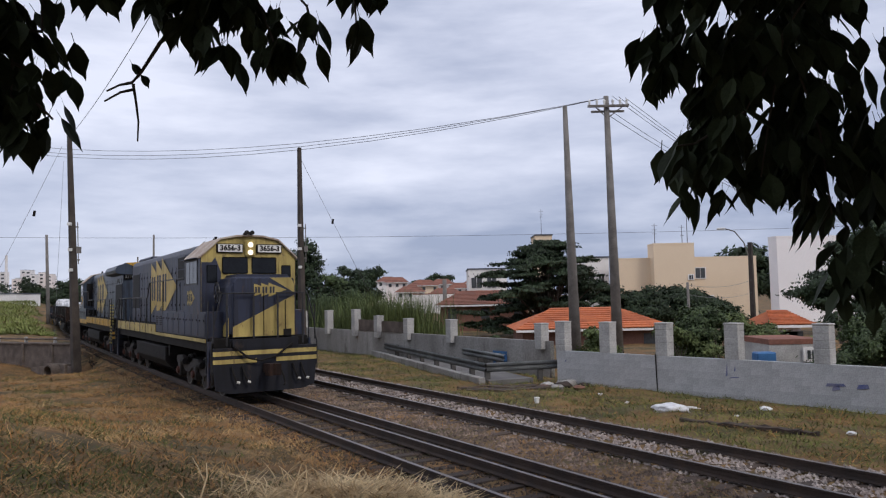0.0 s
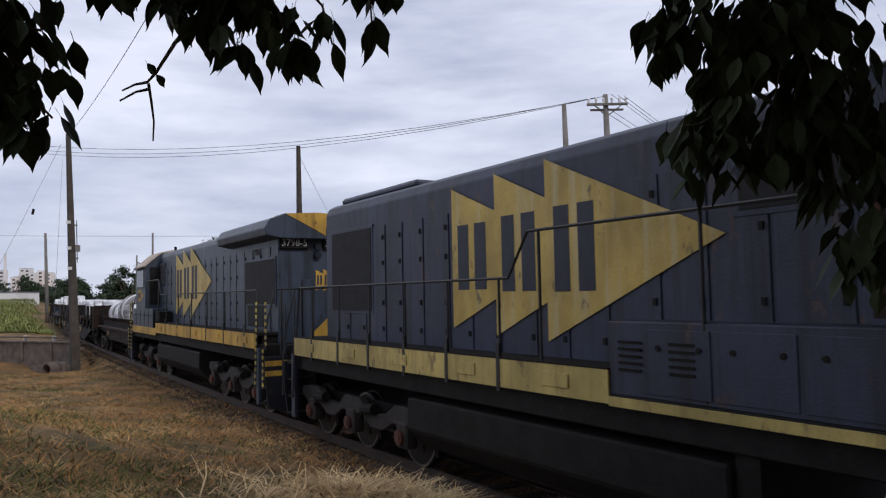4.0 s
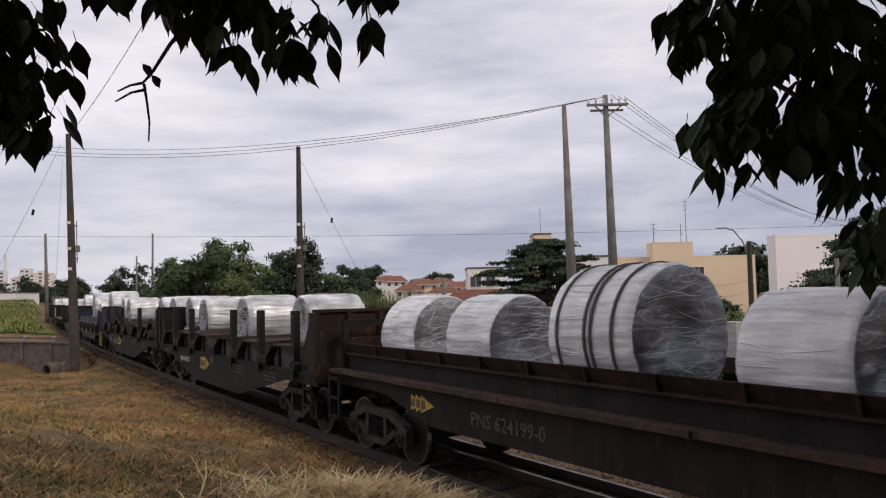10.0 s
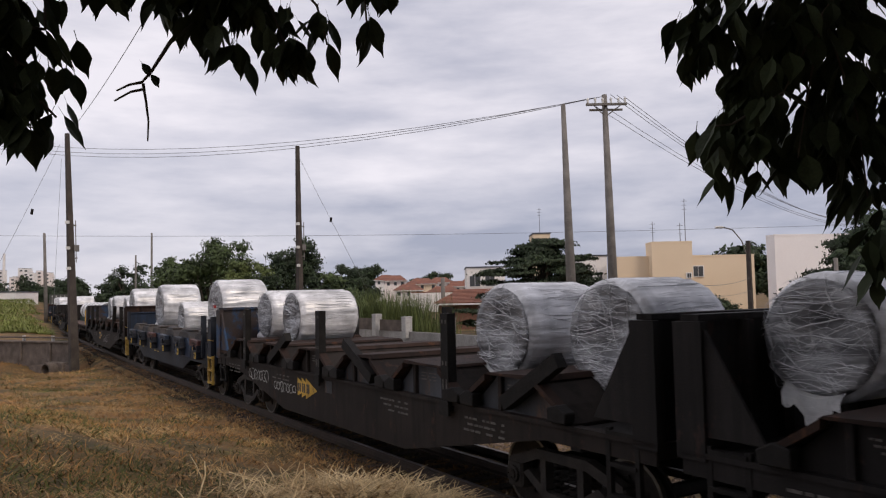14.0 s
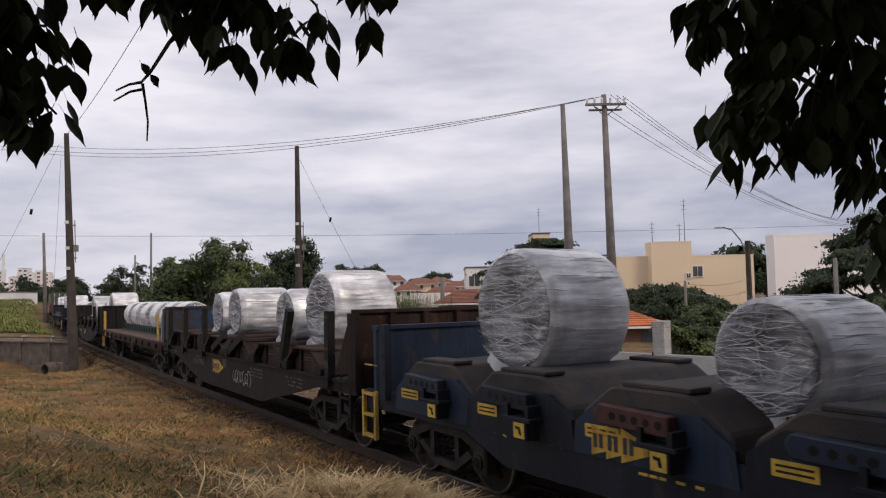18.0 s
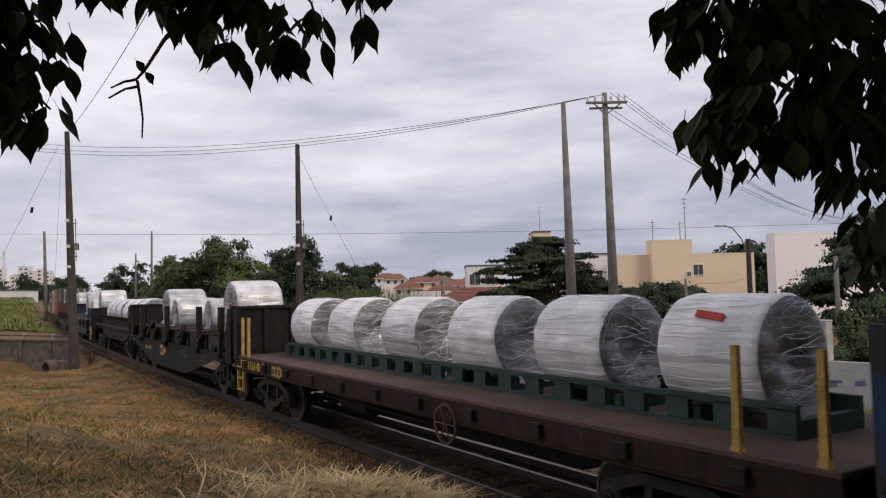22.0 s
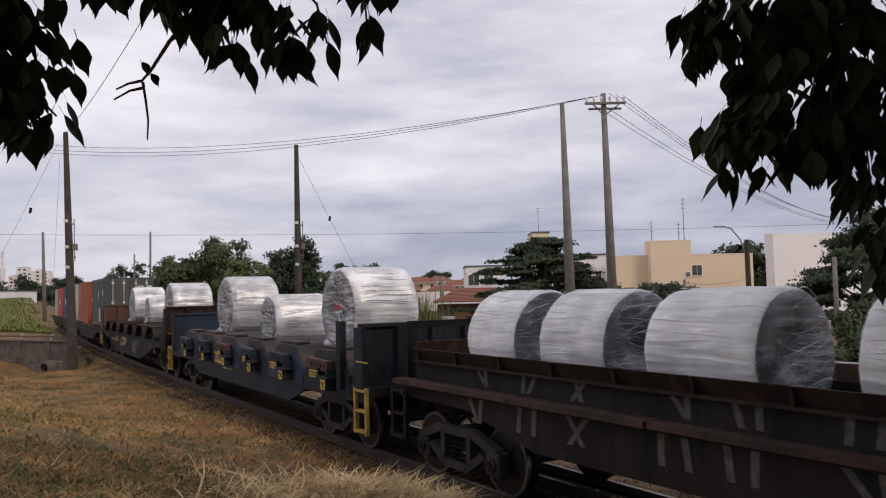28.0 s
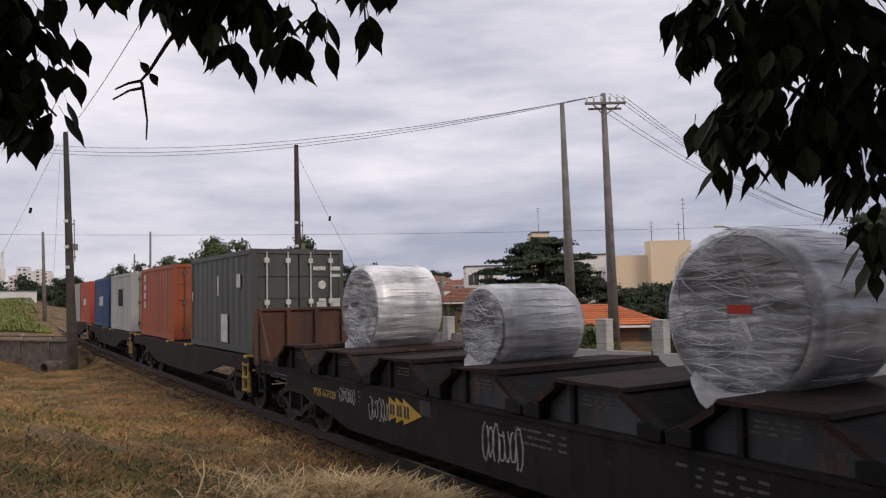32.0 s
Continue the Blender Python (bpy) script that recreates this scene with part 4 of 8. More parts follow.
    for k in range(80 if white else 100):
        a, q0 = rng.uniform(-2.4, 2.4), rng.uniform(-1, 0.3)
        q1, turn = min(0.98, q0 + rng.uniform(0.3, 1.6)), rng.gauss(0, 0.05)
        pts, ns = [], []
        for i in range(5):
            f = i / 4
            b = a + turn * f + rng.gauss(0, 0.006)
            u = hw * (q0 + (q1 - q0) * f)
            ns.append(put(0, b, 1.0))
            pts.append(put(u, b, r + 0.006 - 0.06 * (0 if white else max(0, abs(u / hw) - 0.86) / 0.14)))
        fold(pts, ns, rng.choice((0.0018, 0.0025, 0.004, 0.006)))
    ob = new("film_folds", quick("film_folds", verts, faces, FOLD_WHITE if white else FOLD))
    ob.parent = root
    tagged(ob, "taut pale folds in the film", kind="stuff")
    if skirt:
        # loose film gathered underneath on the camera's side or front
        bm = bm_new()
        cols, pts = 12, []
        for i in range(cols):
            f = i / (cols - 1)
            a = math.pi + (f - 0.62) * 1.15
            top = put(-hw - 0.015, a, r * 0.86)
            dip = 0.12 + 0.22 * abs(math.sin(f * 5 + place)) * (1 - abs(f - 0.5))
            out = 0.05 + 0.07 * rng.random()
            low = top + (Vector((0, -out, -dip)) if along else Vector((-out, 0, -dip)))
            midp = (top + low) / 2 + (Vector((0, -0.05, 0)) if along else Vector((-0.05, 0, 0)))
            pts.append([bm.verts.new(top), bm.verts.new(midp), bm.verts.new(low)])
        for i in range(cols - 1):
            for k in range(2):
                bm.faces.new((pts[i][k], pts[i + 1][k], pts[i + 1][k + 1], pts[i][k + 1]))
        bmesh.ops.solidify(bm, geom=bm.faces[:], thickness=0.012)
        part("loose_film", bm, FILM_WHITE, root, "loose white film hanging below the coil", True)
    if tag:
        bm = bm_new()
        if along:
            slab(bm, ((-0.2, -0.02), (0.16, 0.03), (0.16, 0.12), (-0.2, 0.07)), "x", -r - 0.03, -r - 0.015)
            bmesh.ops.rotate(bm, verts=bm.verts[:], cent=(0, 0, 0), matrix=Matrix.Rotation(0.6, 3, "Y"))
        else:
            slab(bm, ((-0.22, 0.02), (0.05, 0.02), (0.05, 0.11), (-0.22, 0.11)), "x", -hw - 0.05, -hw - 0.04)
        part("red_label", bm, RED_TAG, root)
        if not along:
            bm = bm_new()
            slab(bm, ((-0.3, 0.0), (0.02, -0.03), (0.02, -0.07), (-0.1, -0.06), (-0.2, -0.24), (-0.23, -0.23), (-0.16, -0.05), (-0.3, -0.05)), "x", -hw - 0.052, -hw - 0.044)
            part("paper_tag", bm, PAPER, root, "torn white paper tag")
    for u in straps:
        bm = bm_new()
        ring(bm, (0, u, 0), "y", r + 0.028, r + 0.012, 0.018, 40)
        part("steel_strap", bm, FAINT, root, "grey steel strap round the coil")
    MOVERS.append((root, place, pose(lat, 0, z_c)))
    return root


COIL_LABEL = "steel coil wrapped in creased clear film, lying in a wagon cradle"
COIL_ALONG = "steel coil wrapped in white film, eye facing along the train"


CHEEK = mat("worn_blue_grey_cheek", (0.055, 0.06, 0.07), (0.022, 0.022, 0.024), 2.2, 0.7, 0, 0.15, 40, (0.075, 0.042, 0.028), 0.52, streak=True)


def sill_outline(h, z_top=1.27, deep=0.42, shallow=1.05, run=1.7, taper=3.3):
    return ((-h, z_top), (-h, shallow), (-h + run, shallow), (-h + run + taper, deep), (h - run - taper, deep), (h - run, shallow), (h, shallow), (h, z_top))


def ladder(parent, x, y, z0, z1, w, material, rungs=3):
    bm = bm_new()
    for yy in (y - w / 2, y + w / 2):
        box(bm, x - 0.03, x + 0.03, yy - 0.03, yy + 0.03, z0, z1)
    for k in range(rungs):
        z = z0 + 0.03 + (z1 - z0 - 0.1) * k / max(1, rungs - 1)
        box(bm, x - 0.05, x + 0.05, y - w / 2, y + w / 2, z, z + 0.04)
    part("step", bm, material, parent)


def bogies(w, h, inset=1.75):
    for s in (-1, 1):
        freight_bogie(w, s * (h - inset))
        coupler(w, s * (h + 0.05), s)


def text_rows(parent, x, y, z, material, rows=3, w=0.5, h=0.045, gap=0.1):
    """Small stencilling that cannot be read: short bars."""
    r = random.Random(int(abs(y) * 50) + rows)
    bm = bm_new()
    for k in range(rows):
        a, end = y - w * 1.05, y + w * r.uniform(0.7, 1.1)
        while a < end:
            b = a + w * r.uniform(0.12, 0.34)
            zz = z - k * gap * 0.8
            bar_sheet(bm, ((a, zz), (b, zz), (b, zz + h * 0.62), (a, zz + h * 0.62)), "x", x, -0.004)
            a = b + w * r.choice((0.06, 0.06, 0.3))
    tagged(part("stencilling", bm, material, parent), "small stencilling too faint to read", kind="stuff")


def scrawl(parent, x, y0, y1, z0, z1, seed):
    """A white spray-paint scrawl: looping strokes that spell nothing."""
    r = random.Random(seed)
    bm = bm_new()
    n = 7
    for k in range(n):
        ya = y0 + (y1 - y0) * (k + 0.5) / n
        w = (y1 - y0) / n
        pts = []
        ph, amp = r.uniform(0, 6.28), r.uniform(0.6, 1.0)
        for i in range(9):
            a = ph + i * r.uniform(0.55, 0.85)
            pts.append((ya + w * 0.75 * math.cos(a) * amp, (z0 + z1) / 2 + (z1 - z0) * 0.48 * math.sin(a) * amp))
        for (a, b), (c, d) in zip(pts, pts[1:]):
            e = Vector((c - a, d - b))
            if e.length < 1e-4:
                continue
            q = Vector((-e.y, e.x)).normalized() * 0.011
            bm.faces.new([bm.verts.new((x - 0.004, yy, zz)) for yy, zz in ((a + q.x, b + q.y), (c + q.x, d + q.y), (c - q.x, d - q.y), (a - q.x, b - q.y))])
    part("graffiti_scrawl", bm, CHALK, parent, "white spray-paint scrawl")


CHALK = mat("white_spray_paint", (0.4, 0.4, 0.39), (0.25, 0.25, 0.24), 6, 0.8)


def bulkhead(parent, y, z0, z1, material, label, ribs=True, t=0.1, wid=1.4):
    bm = bm_new()
    box(bm, -wid, wid, y - t / 2, y + t / 2, z0, z1, 0.01)
    box(bm, -wid, wid, y - t, y + t, z1 - 0.06, z1)
    head = part("bulkhead", bm, material, parent, label)
    if ribs:
        for x in (-wid, -wid * 0.5, 0, wid * 0.5, wid):
            bm = bm_new()
            box(bm, x - 0.05, x + 0.05, y - 0.16, y + 0.16, z0, z1 - 0.065)
            part("rib", bm, material, head)


def saddle_wagon(label, a0, a1, stakes, cradles, code, material, ink, code_y, logo_y, ends=(WAGON, WAGON), end_h=2.53, bent=(), cheek=CHEEK, tags=()):
    """Flat wagon with V-shaped cradles, side stakes and plate bulkheads."""
    h, c = (a1 - a0) / 2, (a0 + a1) / 2
    w = thing("coil_wagon", None, label, "freight wagon", "coil wagons of the train")
    for sx in (-1, 1):
        bm = bm_new()
        slab(bm, sill_outline(h), "x", sx * 1.38, sx * 1.42)
        box(bm, sx * 1.3, sx * 1.45, -h, h, 1.23, 1.28)
        part("side_sill", bm, material, w, "grimy dark fish-bellied side sill")
    bm = bm_new()
    box(bm, -1.38, 1.38, -h, h, 1.1, 1.26)
    box(bm, -0.3, 0.3, -h, h, 0.75, 1.1)
    for k in range(9):
        y = -h + 1.2 + k * (2 * h - 2.4) / 8
        box(bm, -1.38, 1.38, y - 0.08, y + 0.08, 1.0, 1.25)
    part("underframe", bm, BLACK, w)
    bogies(w, h)
    for y, m in ((-h + 0.12, ends[0]), (h - 0.12, ends[1])):
        bulkhead(w, y, 1.2, end_h, m, "tall weathered steel bulkhead")
        for sx in (-1, 1):
            bm = bm_new()
            s = 1 if y < 0 else -1
            slab(bm, ((y, 1.42), (y + s * 0.75, 1.42), (y + s * 0.14, end_h - 0.1), (y, end_h - 0.1)), "x", sx * 1.37, sx * 1.41)
            part("gusset", bm, m, w)
    # ridges between the coil seats: sloping cheeks under overhanging deck plates
    r = random.Random(int(a0))
    for y in (-5.35, -3.2, -1.07, 1.07, 3.2, 5.35):
        for sx in (-1, 1):
            bm = bm_new()
            slab(bm, ((y - 0.98, 1.28), (y - 0.5, 1.66), (y - 0.44, 1.73), (y + 0.44, 1.73), (y + 0.5, 1.66), (y + 0.98, 1.28)), "x", sx * 1.29, sx * 1.33)
            part("ridge_cheek", bm, cheek if (y * 10) % 3 < 1.6 else material, w)
            bm = bm_new()
            box(bm, sx * 1.31, sx * 1.39, y + 0.3, y + 0.37, 1.28, 1.72, 0.008)
            part("cheek_rib", bm, material, w)
        bm = bm_new()
        e = r.uniform(-0.015, 0.03)
        slab(bm, ((y - 0.56, 1.725), (y - 0.52, 1.77 + e), (y + 0.1, 1.765), (y + 0.5, 1.775 - e), (y + 0.54, 1.73)), "x", -1.46, 1.46)
        part("ridge_top", bm, RUST_DARK, w, "dark rusty deck plate")
        for q in (-1, 1):
            bm = bm_new()
            slab(bm, ((y + q * 0.48, 1.755), (y + q * 0.86, 1.48), (y + q * 1.06, 1.3), (y + q * 1.06, 1.26), (y + q * 0.82, 1.45), (y + q * 0.46, 1.715)), "x", -1.4, 1.4)
            part("seat_slope", bm, material, w, "dark sloping coil seat")
            for sx in (-1, 1):
                bm = bm_new()
                slab(bm, ((y + q * 0.5, 1.74), (y + q * 0.98, 1.43), (y + q * 0.98, 1.36), (y + q * 0.5, 1.66)), "x", sx * 1.36, sx * 1.5)
                part("side_flap", bm, RUST_DARK, w)
                bm = bm_new()
                slab(bm, ((y + q * 0.74, 1.3), (y + q * 1.04, 1.3), (y + q * 1.06, 1.42), (y + q * 0.9, 1.5), (y + q * 0.74, 1.46)), "x", sx * 1.37, sx * 1.53, 0.012)
                part("wedge_bracket", bm, BLACK, w)
        text_rows(w, -1.336, y + 0.02, 1.6, FAINT, 3, 0.22, 0.03, 0.06)
    for y in stakes:
        for sx in (-1, 1):
            bm = bm_new()
            box(bm, sx * 1.36, sx * 1.5, y - 0.09, y + 0.09, 1.16, 2.5)
            box(bm, sx * 1.5, sx * 1.53, y - 0.12, y + 0.12, 1.1, 1.3)
            st = part("stake", bm, BLACK, w, "black perforated steel stake")
            # raised pale marks stand for the sky's light seen through the slots
            bm = bm_new()
            for z, d in ((1.45, 0.14), (1.78, 0.06), (2.36, 0.05)):
                for q in (-0.045, 0.045):
                    box(bm, sx * 1.499, sx * 1.503, y + q - 0.014, y + q + 0.014, z, z + d)
            tagged(part("slot_sky_mark", bm, FAINT, st), "pale marks painted as sky showing through the stake's slots", kind="stuff")
    for y, ang in bent:
        bm = bm_new()
        box(bm, -1.5, -1.36, -0.09, 0.09, 0, 1.2)
        bmesh.ops.rotate(bm, verts=bm.verts[:], cent=(0, 0, 0), matrix=Matrix.Rotation(ang, 3, "X"))
        bmesh.ops.translate(bm, verts=bm.verts[:], vec=(0, y, 1.4))
        part("stake", bm, BLACK, w, "black stake knocked over at an angle")
    if code:
        writing(code, 0.2, ink, w, near_side(-1.424, code_y, 0.94), "wagon_code")
    if logo_y is not None:
        logo(w, -1.424, logo_y + 0.55, logo_y - 0.45, 0.76, 1.16, LOCO_GOLD if ink is not WHITE else STAKE_YELLOW)
    for y in (-h * 0.62, -h * 0.3, h * 0.36, h * 0.8):
        text_rows(w, -1.424, y, 1.1, FAINT, 3, 0.42)
    bm = bm_new()
    bar_sheet(bm, ((0.1, 0.98), (0.4, 0.98), (0.4, 1.2), (0.1, 1.2)), "x", -1.424, -0.004)
    part("blank_panel", bm, CHEEK, w)
    for y0, y1, z0, z1, sd in tags:
        scrawl(w, -1.424, y0, y1, z0, z1, sd)
    ladder(w, -1.4, h - 0.5, 0.6, 1.35, 0.4, BLACK)
    ladder(w, -1.4, -h + 0.45, 0.6, 1.35, 0.4, BLACK)
    MOVERS.append((w, c, Matrix.Identity(4)))
    return w


def blue_wagon(label, a0, a1, code, code_y, logo_y, cradles):
    """Blue well wagon with low cradles, hinged side arms and plate bulkheads."""
    h, c = (a1 - a0) / 2, (a0 + a1) / 2
    w = thing("coil_wagon", None, label, "freight wagon", "coil wagons of the train")
    for sx in (-1, 1):
        bm = bm_new()
        slab(bm, sill_outline(h, 1.22, 0.6, 0.92, 2.9, 0.9), "x", sx * 1.33, sx * 1.38)
        part("side_sill", bm, NAVY, w, "navy blue side sill")
    bm = bm_new()
    box(bm, -1.33, 1.33, -h, h, 1.05, 1.2)
    box(bm, -0.3, 0.3, -h, h, 0.6, 1.05)
    rod(bm, (-0.75, -1.6, 0.72), (-0.75, -0.4, 0.72), 0.19, seg=12)
    box(bm, -1.0, -0.5, 0.6, 1.1, 0.5, 0.95)
    for y in (-2.6, 2.4):
        box(bm, -1.3, 1.3, y - 0.06, y + 0.06, 0.62, 1.05)
    part("underframe", bm, BLACK, w)
    bogies(w, h, 2.0)
    bulkhead(w, -h + 0.35, 1.1, 2.27, NAVY, "dark blue ribbed bulkhead")
    bulkhead(w, h - 0.35, 1.1, 2.27, SADDLE_BLUE, "blue painted bulkhead", False)
    for i, y in enumerate(cradles):
        # a dished platform with bevelled rims between the coil seats
        bm = bm_new()
        slab(bm, ((y - 1.05, 1.2), (y - 0.95, 1.46), (y - 0.55, 1.74), (y - 0.45, 1.77), (y + 0.45, 1.77), (y + 0.55, 1.74), (y + 0.95, 1.46), (y + 1.05, 1.2)), "x", -1.35, 1.35, 0.03)
        part("cradle_block", bm, DECK, w, "dusty dished cradle platform")
        for sx in (-1, 1):
            bm = bm_new()
            slab(bm, ((y - 1.06, 1.0), (y - 1.02, 1.34), (y - 0.66, 1.58), (y + 0.66, 1.58), (y + 1.02, 1.34), (y + 1.06, 1.0)), "x", sx * 1.35, sx * 1.4)
            part("cradle_cheek", bm, SADDLE_BLUE if i % 2 else NAVY, w)
            # a perforated arm folded down on its bracket
            bm = bm_new()
            slab(bm, ((y - 0.42, 1.37), (y + 0.5, 1.4), (y + 0.56, 1.5), (y + 0.5, 1.6), (y - 0.42, 1.57)), "x", sx * 1.43, sx * 1.56, 0.012)
            arm = part("side_arm", bm, (ARM_RED, NAVY, SADDLE_BLUE)[i % 3], w, "hinged perforated side arm")
            # black discs on the arm's face paint the shade inside its holes
            bm = bm_new()
            for k in range(5):
                rod(bm, (sx * 1.556, y - 0.3 + k * 0.15, 1.475 + k * 0.005), (sx * 1.564, y - 0.3 + k * 0.15, 1.475 + k * 0.005), 0.042, seg=10)
            part("arm_hole_shade", bm, BLACK, arm)
            bm = bm_new()
            box(bm, sx * 1.4, sx * 1.62, y - 0.55, y - 0.02, 1.25, 1.3, 0.008)
            box(bm, sx * 1.4, sx * 1.6, y - 0.5, y - 0.44, 1.3, 1.44)
            box(bm, sx * 1.4, sx * 1.6, y - 0.12, y - 0.06, 1.3, 1.44)
            slab(bm, ((sx * 1.4, 1.25), (sx * 1.58, 1.25), (sx * 1.4, 1.02)), "y", y - 0.34, y - 0.26)
            part("arm_bracket", bm, NAVY, w)
            bm = bm_new()
            box(bm, sx * 1.0, sx * 1.32, y - 0.5, y + 0.38, 1.768, 1.82, 0.012)
            part("seat_rim", bm, DECK, w)
        bm = bm_new()
        wide = 0.5 if i % 2 else 0.42
        bar_sheet(bm, ((y + 0.35, 1.2), (y + 0.35 + wide, 1.2), (y + 0.35 + wide, 1.34), (y + 0.35, 1.34)), "x", -1.41, -0.004)
        plate = part("yellow_plate", bm, YELLOW_LABEL, w)
        for z in (1.235, 1.285):
            bm = bm_new()
            bar_sheet(bm, ((y + 0.39, z), (y + 0.31 + wide, z), (y + 0.31 + wide, z + 0.02), (y + 0.39, z + 0.02)), "x", -1.415, -0.003)
            part("stencil_bar", bm, RUST_DARK, plate)
        bm = bm_new()
        box(bm, -1.6, -1.4, y - 0.46, y - 0.2, 1.04, 1.25, 0.01)
        hk = part("lashing_bracket", bm, NAVY, w)
        bm = bm_new()
        bar_sheet(bm, ((y - 0.43, 1.06), (y - 0.23, 1.06), (y - 0.23, 1.24), (y - 0.43, 1.24)), "x", -1.602, -0.004)
        part("yellow_sign", bm, YELLOW_LABEL, hk)
        bm = bm_new()
        bar_sheet(bm, ((y - 0.38, 1.1), (y - 0.34, 1.1), (y - 0.32, 1.16), (y - 0.27, 1.17), (y - 0.27, 1.2), (y - 0.36, 1.19)), "x", -1.607, -0.003)
        part("sign_mark", bm, BLACK, hk)
    for y in (-h + 1.1, h - 0.75):
        for sx in (-1, 1):
            bm = bm_new()
            box(bm, sx * 1.36, sx * 1.48, y - 0.09, y + 0.09, 1.1, 2.3)
            for z in (1.5, 1.75, 2.0):
                box(bm, sx * 1.48, sx * 1.49, y - 0.04, y + 0.04, z, z + 0.1)
            part("stake", bm, NAVY, w)
    for y in (-h + 0.3, h - 0.2):
        ladder(w, -1.42, y, 0.42, 1.2, 0.42, STAKE_YELLOW, 3)
        bm = bm_new()
        pipe(bm, [(-1.42, y, 1.62), (-1.5, y, 1.64), (-1.5, y - 0.25, 1.64), (-1.42, y - 0.25, 1.62)], 0.015)
        part("hand_hold", bm, STAKE_YELLOW, w)
    writing(code, 0.22, YELLOW_LABEL, w, near_side(-1.386, code_y, 1.06), "wagon_code")
    logo(w, -1.412, logo_y + 0.5, logo_y - 0.45, 1.0, 1.36, LOCO_GOLD)
    text_rows(w, -1.386, 0.8, 1.0, YELLOW_LABEL, 2, 0.4)
    MOVERS.append((w, c, Matrix.Identity(4)))
    return w


def trough_wagon(label, a0, a1, code, marks):
    """Flat wagon with plank edges carrying a ribbed steel trough."""
    h, c = (a1 - a0) / 2, (a0 + a1) / 2
    w = thing("trough_wagon", None, label, "freight wagon", "trough wagons of the train")
    for sx in (-1, 1):
        bm = bm_new()
        pr = random.Random(int(a0) + sx)
        y = -h
        while y < h - 0.1:
            n = min(h, y + pr.uniform(2.2, 3.6))
            bm = bm_new()
            edge = 1.27 + pr.uniform(-0.03, 0.02)
            slab(bm, ((y, 1.0), (n - 0.012, 1.0), (n - 0.012, edge - pr.uniform(0, 0.02)), ((y + n) / 2 + 0.2, edge), (y + 0.4, edge - pr.uniform(0, 0.03)), (y, edge)), "z", 1.34, 1.42 - pr.uniform(0, 0.015))
            for v in bm.verts:
                v.co.x, v.co.y = sx * v.co.y, v.co.x
            part("plank", bm, PLANK, w, "weathered reddish plank")
            y = n
        bm = bm_new()
        slab(bm, ((-h, 1.3), (-h, 1.12), (-h + 1.9, 1.1), (-h + 3.4, 0.74), (h - 3.4, 0.74), (h - 1.9, 1.1), (h, 1.12), (h, 1.3)), "x", sx * 1.0, sx * 1.06)
        part("side_sill", bm, WAGON, w)
        bm = bm_new()
        box(bm, sx * 0.93, sx * 0.98, -h + 0.55, h - 0.45, 1.38, 1.72)
        part("trough_side", bm, WAGON2, w, "dark plain trough wall")
        bm = bm_new()
        slab(bm, ((sx * 0.93, 1.72), (sx * 0.99, 1.72), (sx * 1.1, 1.9), (sx * 1.05, 1.9)), "y", -h + 0.55, h - 0.45)
        box(bm, sx * 0.97, sx * 1.09, -h + 0.55, h - 0.45, 1.69, 1.725)
        k = 0
        while -h + 0.9 + k * 1.05 < h - 0.6:
            y = -h + 0.9 + k * 1.05
            slab(bm, ((sx * 0.98, 1.72), (sx * 1.09, 1.72), (sx * 1.13, 1.9), (sx * 1.08, 1.9)), "y", y - 0.02, y + 0.02)
            k += 1
        part("trough_lip", bm, RUST_DARK, w, "reddish slanting lip with short ribs")
    bm = bm_new()
    box(bm, -1.05, 1.05, -h, h, 1.2, 1.34)
    box(bm, -0.95, 0.95, -h + 0.5, h - 0.4, 1.34, 1.44)
    for y in (-h + 0.55, h - 0.45):
        box(bm, -0.98, 0.98, y - 0.05, y + 0.05, 1.38, 2.0)
    part("deck", bm, RUST_DARK, w)
    bm = bm_new()
    box(bm, -0.3, 0.3, -h, h, 0.8, 1.2)
    for y in (-3, 0, 3):
        rod(bm, (-0.9, y, 1.0), (0.9, y, 1.0), 0.12)
    part("underframe", bm, BLACK, w)
    bogies(w, h, 1.7)
    for s in (-1, 1):
        bm = bm_new()
        y = s * (h - 0.12)
        for x in (-0.95, 0.95):
            box(bm, x - 0.06, x + 0.06, y - 0.06, y + 0.06, 1.34, 2.3)
        box(bm, -0.95, 0.95, y - 0.05, y + 0.05, 2.2, 2.32)
        pipe(bm, [(-0.5, y, 1.4), (-0.4, y, 1.9), (-0.2, y, 2.0), (0.1, y, 1.6)], 0.02)
        part("end_frame", bm, BLACK, w)
    ladder(w, -1.3, -h + 0.4, 0.5, 1.3, 0.4, BLACK)
    ladder(w, -1.3, h - 0.4, 0.5, 1.3, 0.4, BLACK)
    if code:
        writing(code, 0.28, FAINT, w, near_side(-1.066, 1.2, 1.0), "wagon_code")
        logo(w, -1.066, 3.7, 3.0, 0.92, 1.2, STAKE_YELLOW)
